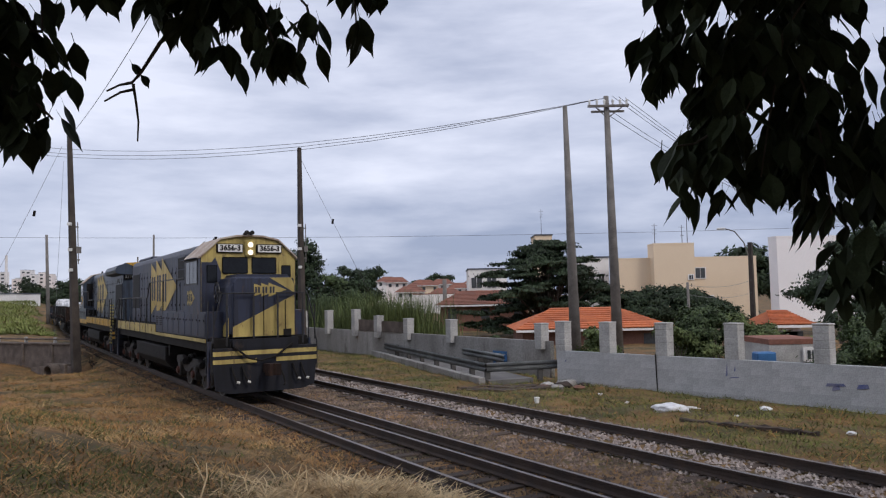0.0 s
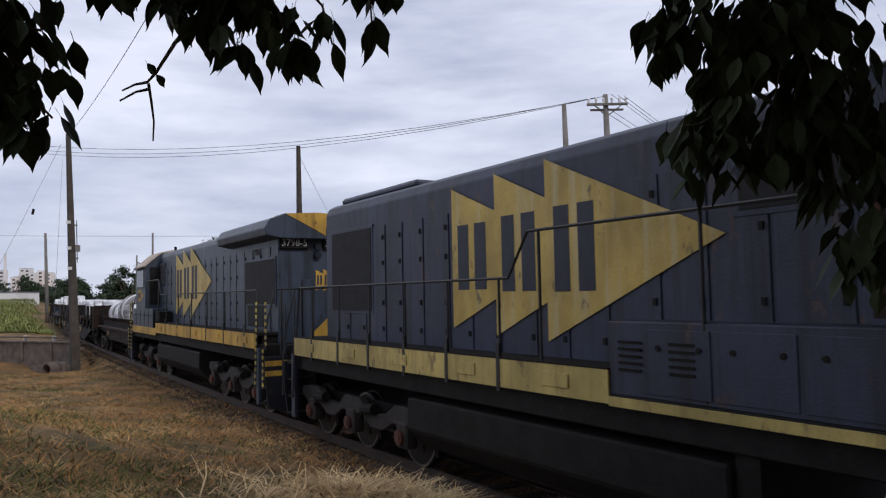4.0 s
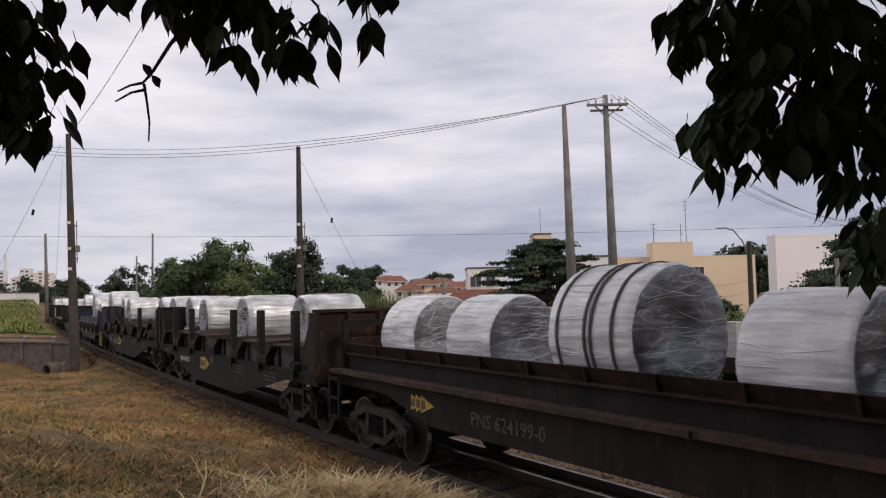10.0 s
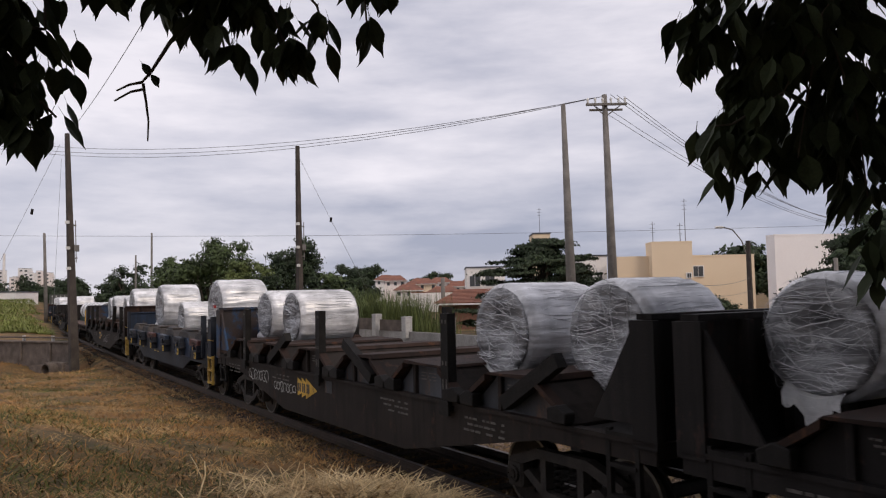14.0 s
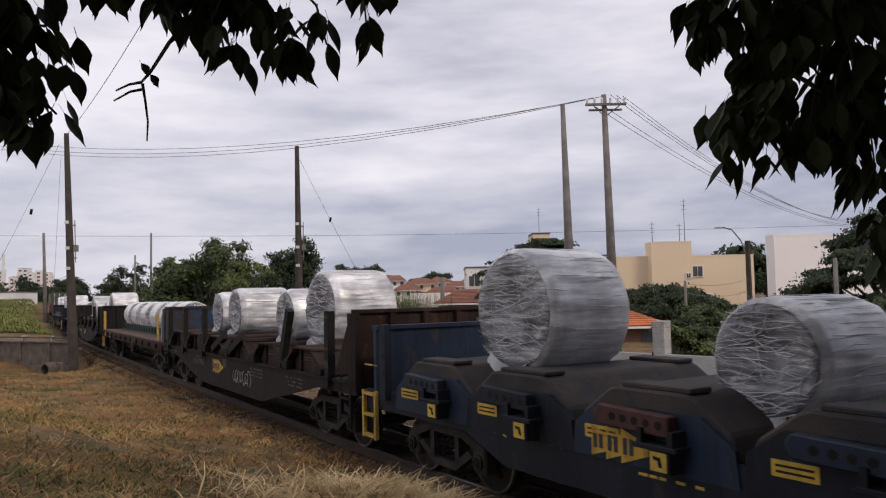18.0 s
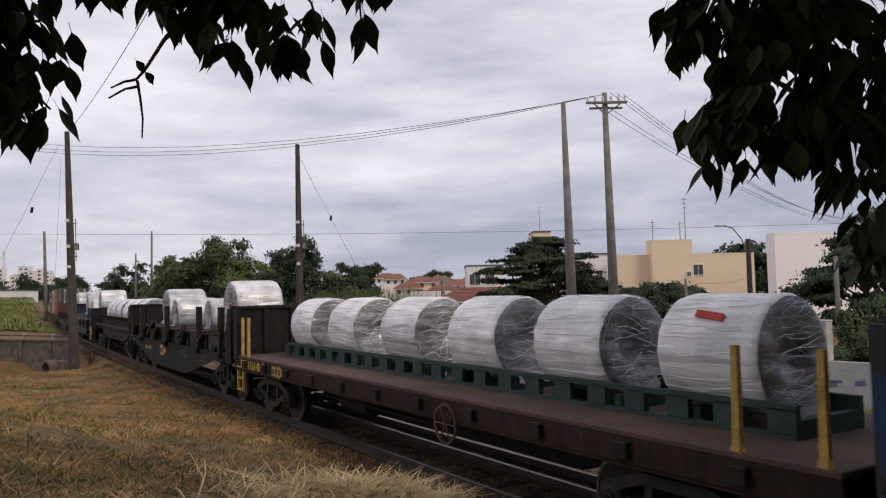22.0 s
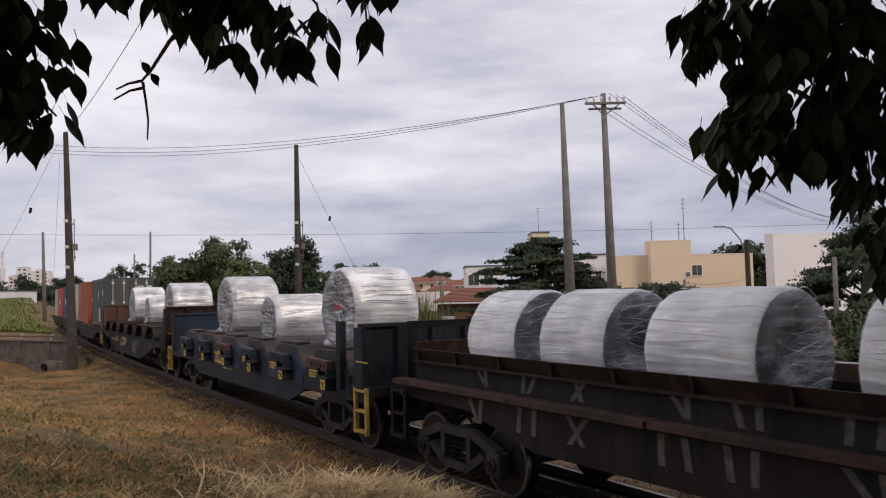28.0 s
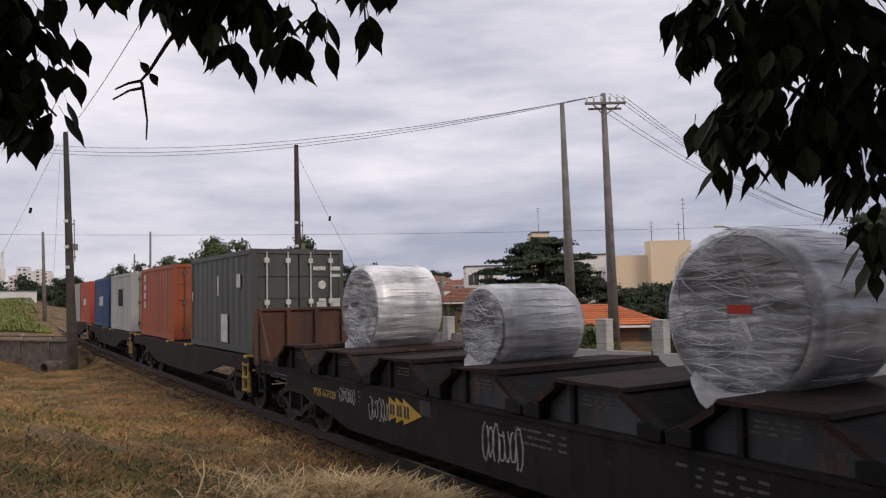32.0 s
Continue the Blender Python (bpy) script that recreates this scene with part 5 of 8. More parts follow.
    if marks:
        rng = random.Random(5)
        for k in range(9):
            bm = bm_new()
            y = -4.2 + k * 1.05 + rng.uniform(-0.2, 0.2)
            for j in range(2):
                a = rng.uniform(-0.2, 0.2)
                slab(bm, ((y + a, 0.95), (y + a + 0.09, 0.95), (y + (j - 0.5) * 0.3 + 0.09, 1.28), (y + (j - 0.5) * 0.3, 1.28)), "x", -1.07, -1.066)
            tagged(part("chalk_mark", bm, FAINT, w), "rough pale chalk strokes", kind="stuff")
            bm = bm_new()
            for j in range(2):
                a = rng.uniform(-0.2, 0.2)
                slab(bm, ((y + a, 1.45), (y + a + 0.08, 1.45), (y + (j - 0.5) * 0.28 + 0.08, 1.78), (y + (j - 0.5) * 0.28, 1.78)), "x", -0.985, -0.981)
            tagged(part("chalk_mark", bm, FAINT, w), "rough pale chalk strokes", kind="stuff")
    MOVERS.append((w, c, Matrix.Identity(4)))
    return w


def flat_wagon(label, a0, a1, code):
    """Plain flat wagon with a green steel skid under the coils and yellow end stakes."""
    h, c = (a1 - a0) / 2, (a0 + a1) / 2
    w = thing("flat_wagon", None, label, "freight wagon", "flat wagons of the train")
    bm = bm_new()
    box(bm, -1.42, 1.42, -h, h, 1.26, 1.32, 0.01)
    part("deck", bm, DECK_RUST, w, "rusty brown steel deck")
    for sx in (-1, 1):
        bm = bm_new()
        box(bm, sx * 1.36, sx * 1.42, -h, h, 0.98, 1.262)
        box(bm, sx * 1.3, sx * 1.42, -h, h, 0.96, 1.0)
        part("side_sill", bm, RUST_DARK, w)
        for k in range(11):
            bm = bm_new()
            y = -h + 0.9 + k * (2 * h - 1.8) / 10
            box(bm, sx * 1.42, sx * 1.5, y - 0.1, y + 0.1, 1.05, 1.22, 0.01)
            part("stake_pocket", bm, WAGON, w)
        bm = bm_new()
        x0, x1 = sx * 0.5, sx * 0.58
        y0, y1 = -h + 0.9, h - 1.4
        box(bm, x0, x1, y0, y1, 1.58, 1.64)
        box(bm, x0, x1, y0, y1, 1.32, 1.37)
        k = 0
        while y0 + k * 0.62 < y1:
            box(bm, x0, x1, y0 + k * 0.62, y0 + k * 0.62 + 0.3, 1.36, 1.6)
            k += 1
        part("skid_rail", bm, SKID, w, "green steel skid beam with square cut-outs")
        for y in (-h + 0.15, -h + 0.95, h - 0.5, h - 0.95):
            bm = bm_new()
            slab(bm, ((y - 0.04, 1.3), (y + 0.04, 1.3), (y + 0.02, 2.25), (y - 0.04, 2.25)), "x", sx * 1.34, sx * 1.4)
            slab(bm, ((y - 0.08, 1.32), (y + 0.08, 1.32), (y, 1.5)), "x", sx * 1.36, sx * 1.38)
            part("stake", bm, STAKE_YELLOW, w, "thin yellow stake")
    for k in range(12):
        bm = bm_new()
        y = -h + 0.9 + k * 1.15
        box(bm, -0.5, 0.5, y, y + 0.1, 1.32, 1.5)
        part("skid_crossbar", bm, SKID, w)
    bm = bm_new()
    slab(bm, sill_outline(h, 1.26, 0.42, 0.8, 2.9, 1.2), "x", -0.3, 0.3)
    part("centre_girder", bm, BLACK, w)
    for k in range(7):
        bm = bm_new()
        y = -h + 3.6 + k * (2 * h - 7.2) / 6
        slab(bm, ((-1.34, 1.24), (-1.34, 1.05), (-0.3, 0.6), (0.3, 0.6), (1.34, 1.05), (1.34, 1.24)), "y", y - 0.05, y + 0.05)
        part("cross_bearer", bm, BLACK, w)
    bm = bm_new()
    rod(bm, (-0.85, 1.2, 0.75), (-0.85, 2.3, 0.75), 0.2, seg=12)
    part("air_tank", bm, BLACK, w)
    bm = bm_new()
    rod(bm, (-1.1, -2.4, 0.78), (-1.1, 3.4, 0.78), 0.02)
    part("brake_rod", bm, BLACK, w)
    bogies(w, h, 1.9)
    bulkhead(w, h - 0.15, 1.2, 2.52, WAGON2, "dark steel bulkhead", True)
    bm = bm_new()
    ring(bm, (-1.5, -2.2, 0.95), "x", 0.28, 0.25, 0.012)
    for k in range(3):
        a = k * math.pi / 3
        rod(bm, (-1.5, -2.2 - math.cos(a) * 0.26, 0.95 - math.sin(a) * 0.26), (-1.5, -2.2 + math.cos(a) * 0.26, 0.95 + math.sin(a) * 0.26), 0.012)
    rod(bm, (-1.36, -2.2, 0.95), (-1.52, -2.2, 0.95), 0.03)
    part("brake_wheel", bm, RUST, w)
    ladder(w, -1.38, h - 0.4, 0.45, 1.1, 0.4, STAKE_YELLOW, 3)
    writing(code, 0.3, YELLOW_LABEL, w, near_side(-1.426, h - 1.35, 1.12), "wagon_code")
    logo(w, -1.426, h - 2.75, h - 3.6, 0.98, 1.26, LOCO_GOLD)
    MOVERS.append((w, c, Matrix.Identity(4)))
    return w


def container_wagon(label, a0, a1):
    h, c = (a1 - a0) / 2, (a0 + a1) / 2
    w = thing("container_wagon", None, label, "freight wagon", "container wagons of the train")
    for sx in (-1, 1):
        bm = bm_new()
        slab(bm, sill_outline(h, 1.33, 0.55, 1.0, 2.3, 2.4), "x", sx * 1.34, sx * 1.4)
        part("side_sill", bm, WAGON, w, "dusty brown fish-bellied sill")
    bm = bm_new()
    box(bm, -1.34, 1.34, -h, h, 1.2, 1.32)
    box(bm, -0.3, 0.3, -h, h, 0.75, 1.2)
    part("deck", bm, RUST_DARK, w)
    bogies(w, h)
    bm = bm_new()
    for y in (-h + 0.3, -h + 6.4, h - 6.4, h - 0.3):
        for sx in (-1, 1):
            box(bm, sx * 1.2, sx * 1.42, y - 0.12, y + 0.12, 1.3, 1.37, 0.01)
    part("twist_lock", bm, STAKE_YELLOW, w)
    ladder(w, -1.38, -h + 0.3, 0.5, 1.2, 0.4, STAKE_YELLOW)
    MOVERS.append((w, c, Matrix.Identity(4)))
    return w


def container(label, a_front, paint, ink, high=2.59, marks=True):
    """A 20-foot box with ribbed sides, corner posts, and door gear on the leading end."""
    L, W = 6.06, 2.44
    c = thing("shipping_container", None, label, "container", "containers on the train")
    bm = bm_new()
    # ribbed shell
    n = 44
    for sx in (-1, 1):
        pts = []
        for i in range(n + 1):
            y = -L / 2 + 0.15 + (L - 0.3) * i / n
            d = 0.03 if (i // 2) % 2 else 0.0
            pts.append((sx * (W / 2 - 0.02 - d), y))
        v0 = [bm.verts.new((x, y, 0.14)) for x, y in pts]
        v1 = [bm.verts.new((x, y, high - 0.1)) for x, y in pts]
        for i in range(n):
            bm.faces.new((v0[i], v0[i + 1], v1[i + 1], v1[i]))
    part("side_wall", bm, paint, c)
    bm = bm_new()
    for x in (-W / 2, W / 2):
        for y in (-L / 2, L / 2):
            sx, sy = (1 if x < 0 else -1), (1 if y < 0 else -1)
            a, b2 = sorted((x, x + sx * 0.14))
            d, e = sorted((y, y + sy * 0.16))
            box(bm, a, b2, d, e, 0, high, 0.01)
    for z0, z1 in ((0, 0.15), (high - 0.12, high - 0.003)):
        for x in (-W / 2, W / 2 - 0.1):
            box(bm, x, x + 0.1, -L / 2 + 0.1, L / 2 - 0.1, z0, z1)
        for y in (-L / 2, L / 2 - 0.1):
            box(bm, -W / 2 + 0.1, W / 2 - 0.1, y, y + 0.1, z0, z1)
    part("corner_frame", bm, paint, c)
    bm = bm_new()
    box(bm, -W / 2 + 0.05, W / 2 - 0.05, -L / 2 + 0.05, L / 2 - 0.05, high - 0.05, high - 0.02)
    box(bm, -W / 2 + 0.05, W / 2 - 0.05, L / 2 - 0.08, L / 2 - 0.03, 0.1, high - 0.05)
    box(bm, -W / 2 + 0.05, W / 2 - 0.05, -L / 2 + 0.05, L / 2 - 0.05, 0.1, 0.16)
    part("roof", bm, paint, c)
    for sx in (-1, 1):
        bm = bm_new()
        a, b2 = sorted((sx * 0.015, sx * (W / 2 - 0.13)))
        box(bm, a, b2, -L / 2 + 0.02, -L / 2 + 0.07, 0.14, high - 0.13, 0.005)
        for z in (0.75, 1.35, 1.9):
            box(bm, a + 0.03, b2 - 0.03, -L / 2 + 0.0, -L / 2 + 0.02, z, z + 0.05)
        door = part("door", bm, paint, c)
        for x in (0.3, 0.85):
            bm = bm_new()
            rod(bm, (sx * x, -L / 2 - 0.03, 0.1), (sx * x, -L / 2 - 0.03, high - 0.08), 0.02)
            for z in (0.3, 1.2, high - 0.35):
                box(bm, sx * x - 0.06, sx * x + 0.06, -L / 2 - 0.05, -L / 2 + 0.02, z, z + 0.12)
            part("lock_rod", bm, FAINT if paint is not GREY_BOX else WHITE, door)
    if marks:
        for x, z, ww, hh in ((0.55, 2.05, 0.34, 0.1), (0.98, 2.05, 0.3, 0.1), (0.98, 1.88, 0.3, 0.08), (0.62, 1.25, 0.2, 0.08), (0.6, 1.1, 0.26, 0.14), (0.6, 0.92, 0.2, 0.1), (1.0, 1.25, 0.24, 0.08), (1.0, 1.05, 0.22, 0.2)):
            bm = bm_new()
            slab(bm, ((x - ww / 2, z), (x + ww / 2, z), (x + ww / 2, z + hh), (x - ww / 2, z + hh)), "y", -L / 2 - 0.006, -L / 2 - 0.001)
            part("stencil_bar", bm, ink, c)
        bm = bm_new()
        rod(bm, (0.62, -L / 2 - 0.006, 1.68), (0.62, -L / 2 - 0.001, 1.68), 0.11, seg=14)
        part("stencil_disc", bm, ink, c)
    bm = bm_new()
    for y, z, ww, hh in marks or ():
        bar_sheet(bm, ((y - ww / 2, z), (y + ww / 2, z), (y + ww / 2, z + hh), (y - ww / 2, z + hh)), "x", -W / 2 + 0.014, -0.012)
    if marks:
        part("side_marks", bm, ink, c)
    else:
        bm.free()
    MOVERS.append((c, a_front + L / 2, pose(0, 0, 1.335 + 0.035)))
    return c


GREY_BOX = mat("dark_grey_container_paint", (0.075, 0.08, 0.075), (0.055, 0.058, 0.055), 1.2, 0.6, 0, 0.06, 50, (0.11, 0.09, 0.07), 0.72, streak=True)
ORANGE_BOX = mat("orange_container_paint", (0.36, 0.085, 0.03), (0.26, 0.06, 0.025), 1.2, 0.6, 0, 0.06, 50, (0.14, 0.05, 0.03), 0.7, streak=True)
PALE_BOX = mat("pale_grey_container_paint", (0.42, 0.43, 0.4), (0.32, 0.33, 0.31), 1.2, 0.6, 0, 0.06, 50, (0.2, 0.13, 0.09), 0.72, streak=True)
BLUE_BOX = mat("blue_container_paint", (0.02, 0.06, 0.18), (0.015, 0.04, 0.12), 1.2, 0.6, 0, 0.06, 50, (0.06, 0.05, 0.05), 0.72, streak=True)
RED_BOX = mat("red_container_paint", (0.45, 0.07, 0.035), (0.34, 0.05, 0.03), 1.2, 0.6, 0, 0.06, 50)

# the train behind the locomotives
trough_wagon("brown trough wagon with plank edges, loaded with five coils", 50.35, 63.4, "PNS 624199-0", False)
saddle_wagon("dark grimy coil wagon with black stakes and brown bulkheads", 63.6, 78.1, (-6.2, -4.0, -1.85, 2.5, 4.65), (), "PQS 617012-9", WAGON2, WHITE, 3.4, 0.95, (RUST_DARK, WAGON2), 2.53)
saddle_wagon("dark grimy coil wagon, half empty, with stakes knocked over", 78.4, 93.6, (-3.9, 0.6, 5.05), (), "PQS", WAGON, FAINT, 4.4, 1.25, (WAGON2, PATCHED), 2.53,
             ((-1.6, -1.1), (3.4, 1.1), (-5.2, 1.05)), CHEEK, ((4.9, 3.6, 0.85, 1.15, 3), (3.2, 1.9, 0.75, 1.0, 4)))
blue_wagon("blue coil wagon with dished cradles and yellow markings", 94.0, 108.4, "PQT 756044-8", 2.95, 1.3, (-5.5, -3.3, -1.1, 1.05, 3.15, 5.1))
saddle_wagon("dark coil wagon with graffiti, a bent stake and rusty bulkheads", 108.7, 124.1, (-6.6, 2.25, 4.5, 6.6), (), "PQS 617117-6", WAGON, FAINT, 2.95, 0.8, (RUST_DARK, PATCHED), 2.53,
             ((-4.1, 0.4), (-0.25, 1.2), (1.3, 1.22)), RUST_DARK, ((-0.5, -1.9, 0.62, 1.05, 7),))
flat_wagon("rusty flat wagon with a green skid carrying six coils", 124.4, 139.9, "PBS 616140-5")
saddle_wagon("dark coil wagon with black stakes and yellow lettering", 140.2, 155.5, (-6.75, -4.4, 0.0, 4.5), (), "PQS 617079-0", WAGON2, STAKE_YELLOW, 3.25, 0.6, (WAGON2, WAGON2), 2.53, ((-1.5, 1.2), (3.3, 1.1)))
trough_wagon("brown trough wagon with chalk marks on its sides, loaded with coils", 155.9, 169.0, "", True)
blue_wagon("blue coil wagon carrying three wrapped coils", 169.4, 184.3, "PQT 756139-2", 3.15, 1.4, (-5.6, -3.4, -1.3, 0.8, 2.8, 4.8))
saddle_wagon("dark coil wagon without stakes, graffiti on its sill", 184.8, 200.5, (), (), "PQS 617128", WAGON2, STAKE_YELLOW, 3.9, 0.8, (RUST_DARK, RUST), 2.5, (), CHEEK,
             ((2.05, 1.3, 0.65, 1.15, 11), (3.2, 2.6, 0.85, 1.15, 12), (-1.2, -2.0, 0.55, 1.15, 13)))
container_wagon("long brown container wagon with two containers", 201.0, 216.4)
container_wagon("long brown container wagon carrying a pale and a blue box", 217.0, 232.4)
container_wagon("long brown container wagon at the tail of the view", 233.0, 248.4)
container("dark grey shipping container with white stencilling", 201.4, GREY_BOX, WHITE, 2.59, ((-1.9, 1.65, 0.3, 0.35), (0.0, 1.45, 0.12, 0.55), (-0.6, 0.2, 0.6, 0.75), (2.85, 1.3, 0.1, 0.3)))
container("orange shipping container with white side marking", 209.9, ORANGE_BOX, WHITE, 2.59, ((2.2, 2.1, 0.3, 0.25), (2.2, 1.75, 0.3, 0.25), (2.2, 1.4, 0.3, 0.25), (2.2, 1.05, 0.3, 0.25)))
container("pale grey shipping container with a dark round emblem", 218.4, PALE_BOX, BLACK, 2.59, ((0, 1.1, 1.3, 0.8),))
container("blue shipping container with white emblem", 225.4, BLUE_BOX, WHITE, 2.59, ((0, 1.1, 1.6, 0.5),))
container("orange-red shipping container on the far wagon", 234.0, RED_BOX, WHITE, 2.59, ((0, 1.1, 1.6, 0.4),))
container("pale shipping container behind the red one", 240.4, PALE_BOX, BLACK, 2.59, ())
for place, r, w, z, tag in ((61.5, 0.71, 1.15, 2.05, False), (59.35, 0.7, 1.15, 2.05, False), (56.6, 0.85, 1.41, 2.24, False), (54.12, 0.71, 1.15, 2.05, False), (52.05, 0.72, 1.15, 2.06, True)):
    coil(place, r, w, z, True, COIL_ALONG, tag, False, True, -0.12, (-0.42, -0.08, 0.02, 0.5) if r > 0.8 else ())
for k, place in enumerate((126.3, 128.46, 130.61, 132.93, 135.35, 137.55)):
    coil(place, 0.63, 1.25, 2.06, True, COIL_ALONG, k == 0, True, True)
for place, r, w in ((157.15, 0.71, 1.25), (159.3, 0.7, 1.25), (161.0, 0.7, 1.25), (163.29, 0.7, 1.37), (165.18, 0.71, 1.15), (166.83, 0.72, 1.1)):
    coil(place, r, w, 2.06, True, COIL_ALONG, False, False, True, -0.12)
for place, r, z, w, tag in ((66.5, 0.68, 2.16, 1.4, False), (70.8, 0.66, 2.2, 1.5, False), (75.05, 0.63, 2.22, 1.5, False), (77.2, 0.6, 2.3, 1.4, False),
                            (79.85, 0.72, 2.2, 1.4, False), (81.9, 0.69, 2.22, 1.5, False), (90.2, 0.63, 2.3, 1.45, False), (92.2, 0.63, 2.32, 1.4, False),
                            (96.85, 0.9, 2.46, 1.45, True), (101.42, 0.62, 2.06, 1.45, False), (105.35, 0.89, 2.5, 1.45, False),
                            (112.15, 0.88, 2.46, 1.45, False), (114.35, 0.67, 2.3, 1.4, False), (118.3, 0.69, 2.37, 1.5, False), (120.25, 0.64, 2.33, 1.4, False),
                            (143.2, 0.8, 2.44, 1.35, True), (145.8, 0.55, 2.18, 1.3, False), (150.2, 0.56, 2.2, 1.5, False), (152.0, 0.72, 2.4, 1.4, False),
                            (172.4, 0.89, 2.46, 1.45, True), (176.6, 0.64, 2.18, 1.5, False), (180.62, 0.89, 2.5, 1.4, False),
                            (188.2, 0.89, 2.48, 1.45, True), (192.5, 0.62, 2.26, 1.5, False), (196.7, 0.87, 2.48, 1.4, False)):
    coil(place, r, w, z, False, COIL_LABEL, tag, True, False, 0.1)
# ---- ground, tracks --------------------------------------------------------
GROUND = mat("dry_mown_grass", (0.19, 0.105, 0.038), (0.055, 0.046, 0.016), 0.7, 0.95, 0, 0.9, 9, (0.27, 0.17, 0.065), 0.56)
STEEL = mat("rusty_rail_steel", (0.06, 0.04, 0.03), (0.035, 0.026, 0.022), 3, 0.7, 0.2)
RAIL_TOP = mat("worn_rail_head", (0.2, 0.17, 0.15), (0.12, 0.1, 0.09), 3, 0.4, 0.7)
SLEEPER = mat("old_wooden_sleeper", (0.07, 0.05, 0.038), (0.04, 0.03, 0.025), 4, 0.9, 0, 0.5, 25, rand=0.25)
STONE = mat("pale_ballast_stone", (0.42, 0.37, 0.34), (0.22, 0.18, 0.16), 2.0, 0.9, 0, 0.3, 30, rand=0.35)


def height(x, y):
    s, lat = track_of(x, y)
    n = 0.07 * noise.noise(Vector((x * 0.6, y * 0.6, 0))) + 0.045 * noise.noise(Vector((x * 1.7, y * 1.7, 3)))
    if lat < -1.35:
        d = -1.35 - lat
        near = max(0.0, min(1.0, (26 - s) / 22))
        up = -0.2 + (0.13 * d + 0.018 * d * d if d < 6 else 0.13 * 6 + 0.648 + (d - 6) * 0.05) * near
        low = -0.35 - 0.5 * math.exp(-((s - 36) / 7) ** 2) * min(1, max(0, d - 0.3))
        far = max(0.0, min(1.0, (s - 52) / 90)) * min(1, d / 3.2) * 3.6
        dip = 1.05 * math.exp(-((x + 20.9) / 2.6) ** 2 - ((y - 39.7) / 2.6) ** 2)
        z = up * near + (low + far - dip) * (1 - near)
        return z + n * min(1, d)
    if lat < 5.6:
        return -0.215 + n * 0.35
    d = lat - 5.6
    return -0.22 - 0.02 * min(d, 12) + n * min(1, d) + max(0, d - 10) * -0.004


def sheet(name, xs, ys, material, label):
    verts = [(x, y, height(x, y) if abs(x) < 160 and -40 < y < 240 else -0.6) for y in ys for x in xs]
    k = len(xs)
    faces = [(j * k + i, j * k + i + 1, (j + 1) * k + i + 1, (j + 1) * k + i) for j in range(len(ys) - 1) for i in range(k - 1)]
    ob = new(name, quick(name, verts, faces, material))
    for p in ob.data.polygons:
        p.use_smooth = True
    return tagged(ob, label, "ground", "", "structure")


def steps(*spans):
    out = []
    for a, b, d in spans:
        v = a
        while v < b - 1e-6:
            out.append(v)
            v += d
    return out + [spans[-1][1]]


sheet("ground", steps((-1500, -200, 260), (-200, -60, 14), (-60, -20, 2), (-20, 12, 0.25), (12, 16, 0.5), (16, 40, 2), (40, 200, 16), (200, 1500, 260)),
      steps((-400, -40, 60), (-40, -4, 4), (-4, 24, 0.25), (24, 36, 0.5), (36, 80, 2), (80, 240, 16), (240, 3000, 345)), GROUND, "dry mown grass and bare soil beside the railway")


def rail_object(name, lat, s0, s1, step=3.0):
    prof = ((-0.07, -0.16), (-0.07, -0.145), (-0.012, -0.12), (-0.012, -0.045), (-0.036, -0.032), (-0.036, 0.0), (0.036, 0.0), (0.036, -0.032), (0.012, -0.045), (0.012, -0.12), (0.07, -0.145), (0.07, -0.16))
    n = int((s1 - s0) / step)
    verts, faces, top = [], [], []
    for i in range(n + 1):
        s = s0 + (s1 - s0) * i / n
        verts += [tuple(rail_point(s, lat + u, z)) for u, z in prof]
    k = len(prof)
    for i in range(n):
        for j in range(k):
            m = (j + 1) % k
            faces.append((i * k + j, i * k + m, (i + 1) * k + m, (i + 1) * k + j))
            top.append(1 if j == 5 else 0)
    me = quick(name, verts, faces, (STEEL, RAIL_TOP))
    for p, t in zip(me.polygons, top):
        p.material_index = t
    return tagged(new(name, me), "rusty steel rail with a worn head")


near_track = thing("railway_track", None, "mixed-gauge railway track with three rusty rails", "track", "", "structure")
far_track = thing("railway_track", None, "second railway track on pale stone ballast", "track", "", "structure")
for lat in (-0.835, 0.235, 0.835, 2.88, 4.38):
    rail_object("rail", lat, -40, 230).parent = near_track if lat < 1 else far_track

bm = bm_new()
box(bm, -1.25, 1.25, -0.11, 0.11, -0.09, 0.09, 0.012)
sleeper_mesh = mesh_of(bm, "sleeper", SLEEPER)
rng = random.Random(3)
for mid, parent in ((0.0, near_track), (3.63, far_track)):
    s = -9.0
    while s < 75:
        ob = new("sleeper", sleeper_mesh)
        ob.parent = parent
        ob.matrix_basis = rail_pose(s + rng.uniform(-0.05, 0.05), mid + rng.uniform(-0.06, 0.06), -0.3 + rng.uniform(-0.012, 0.03), rng.uniform(-0.02, 0.02))
        s += 0.62


def scatter(name, count, where, build, material, label, category, seed, kind="stuff"):
    """Many small loose pieces in one mesh. where(rng) gives a place; build(rng, place) gives its corners and faces."""
    r = random.Random(seed)
    verts, faces = [], []
    for _ in range(count):
        p = where(r)
        if p is None:
            continue
        v, f = build(r, p)
        b = len(verts)
        verts += v
        faces += [tuple(b + i for i in q) for q in f]
    return tagged(new(name, quick(name, verts, faces, material)), label, category, "", kind)


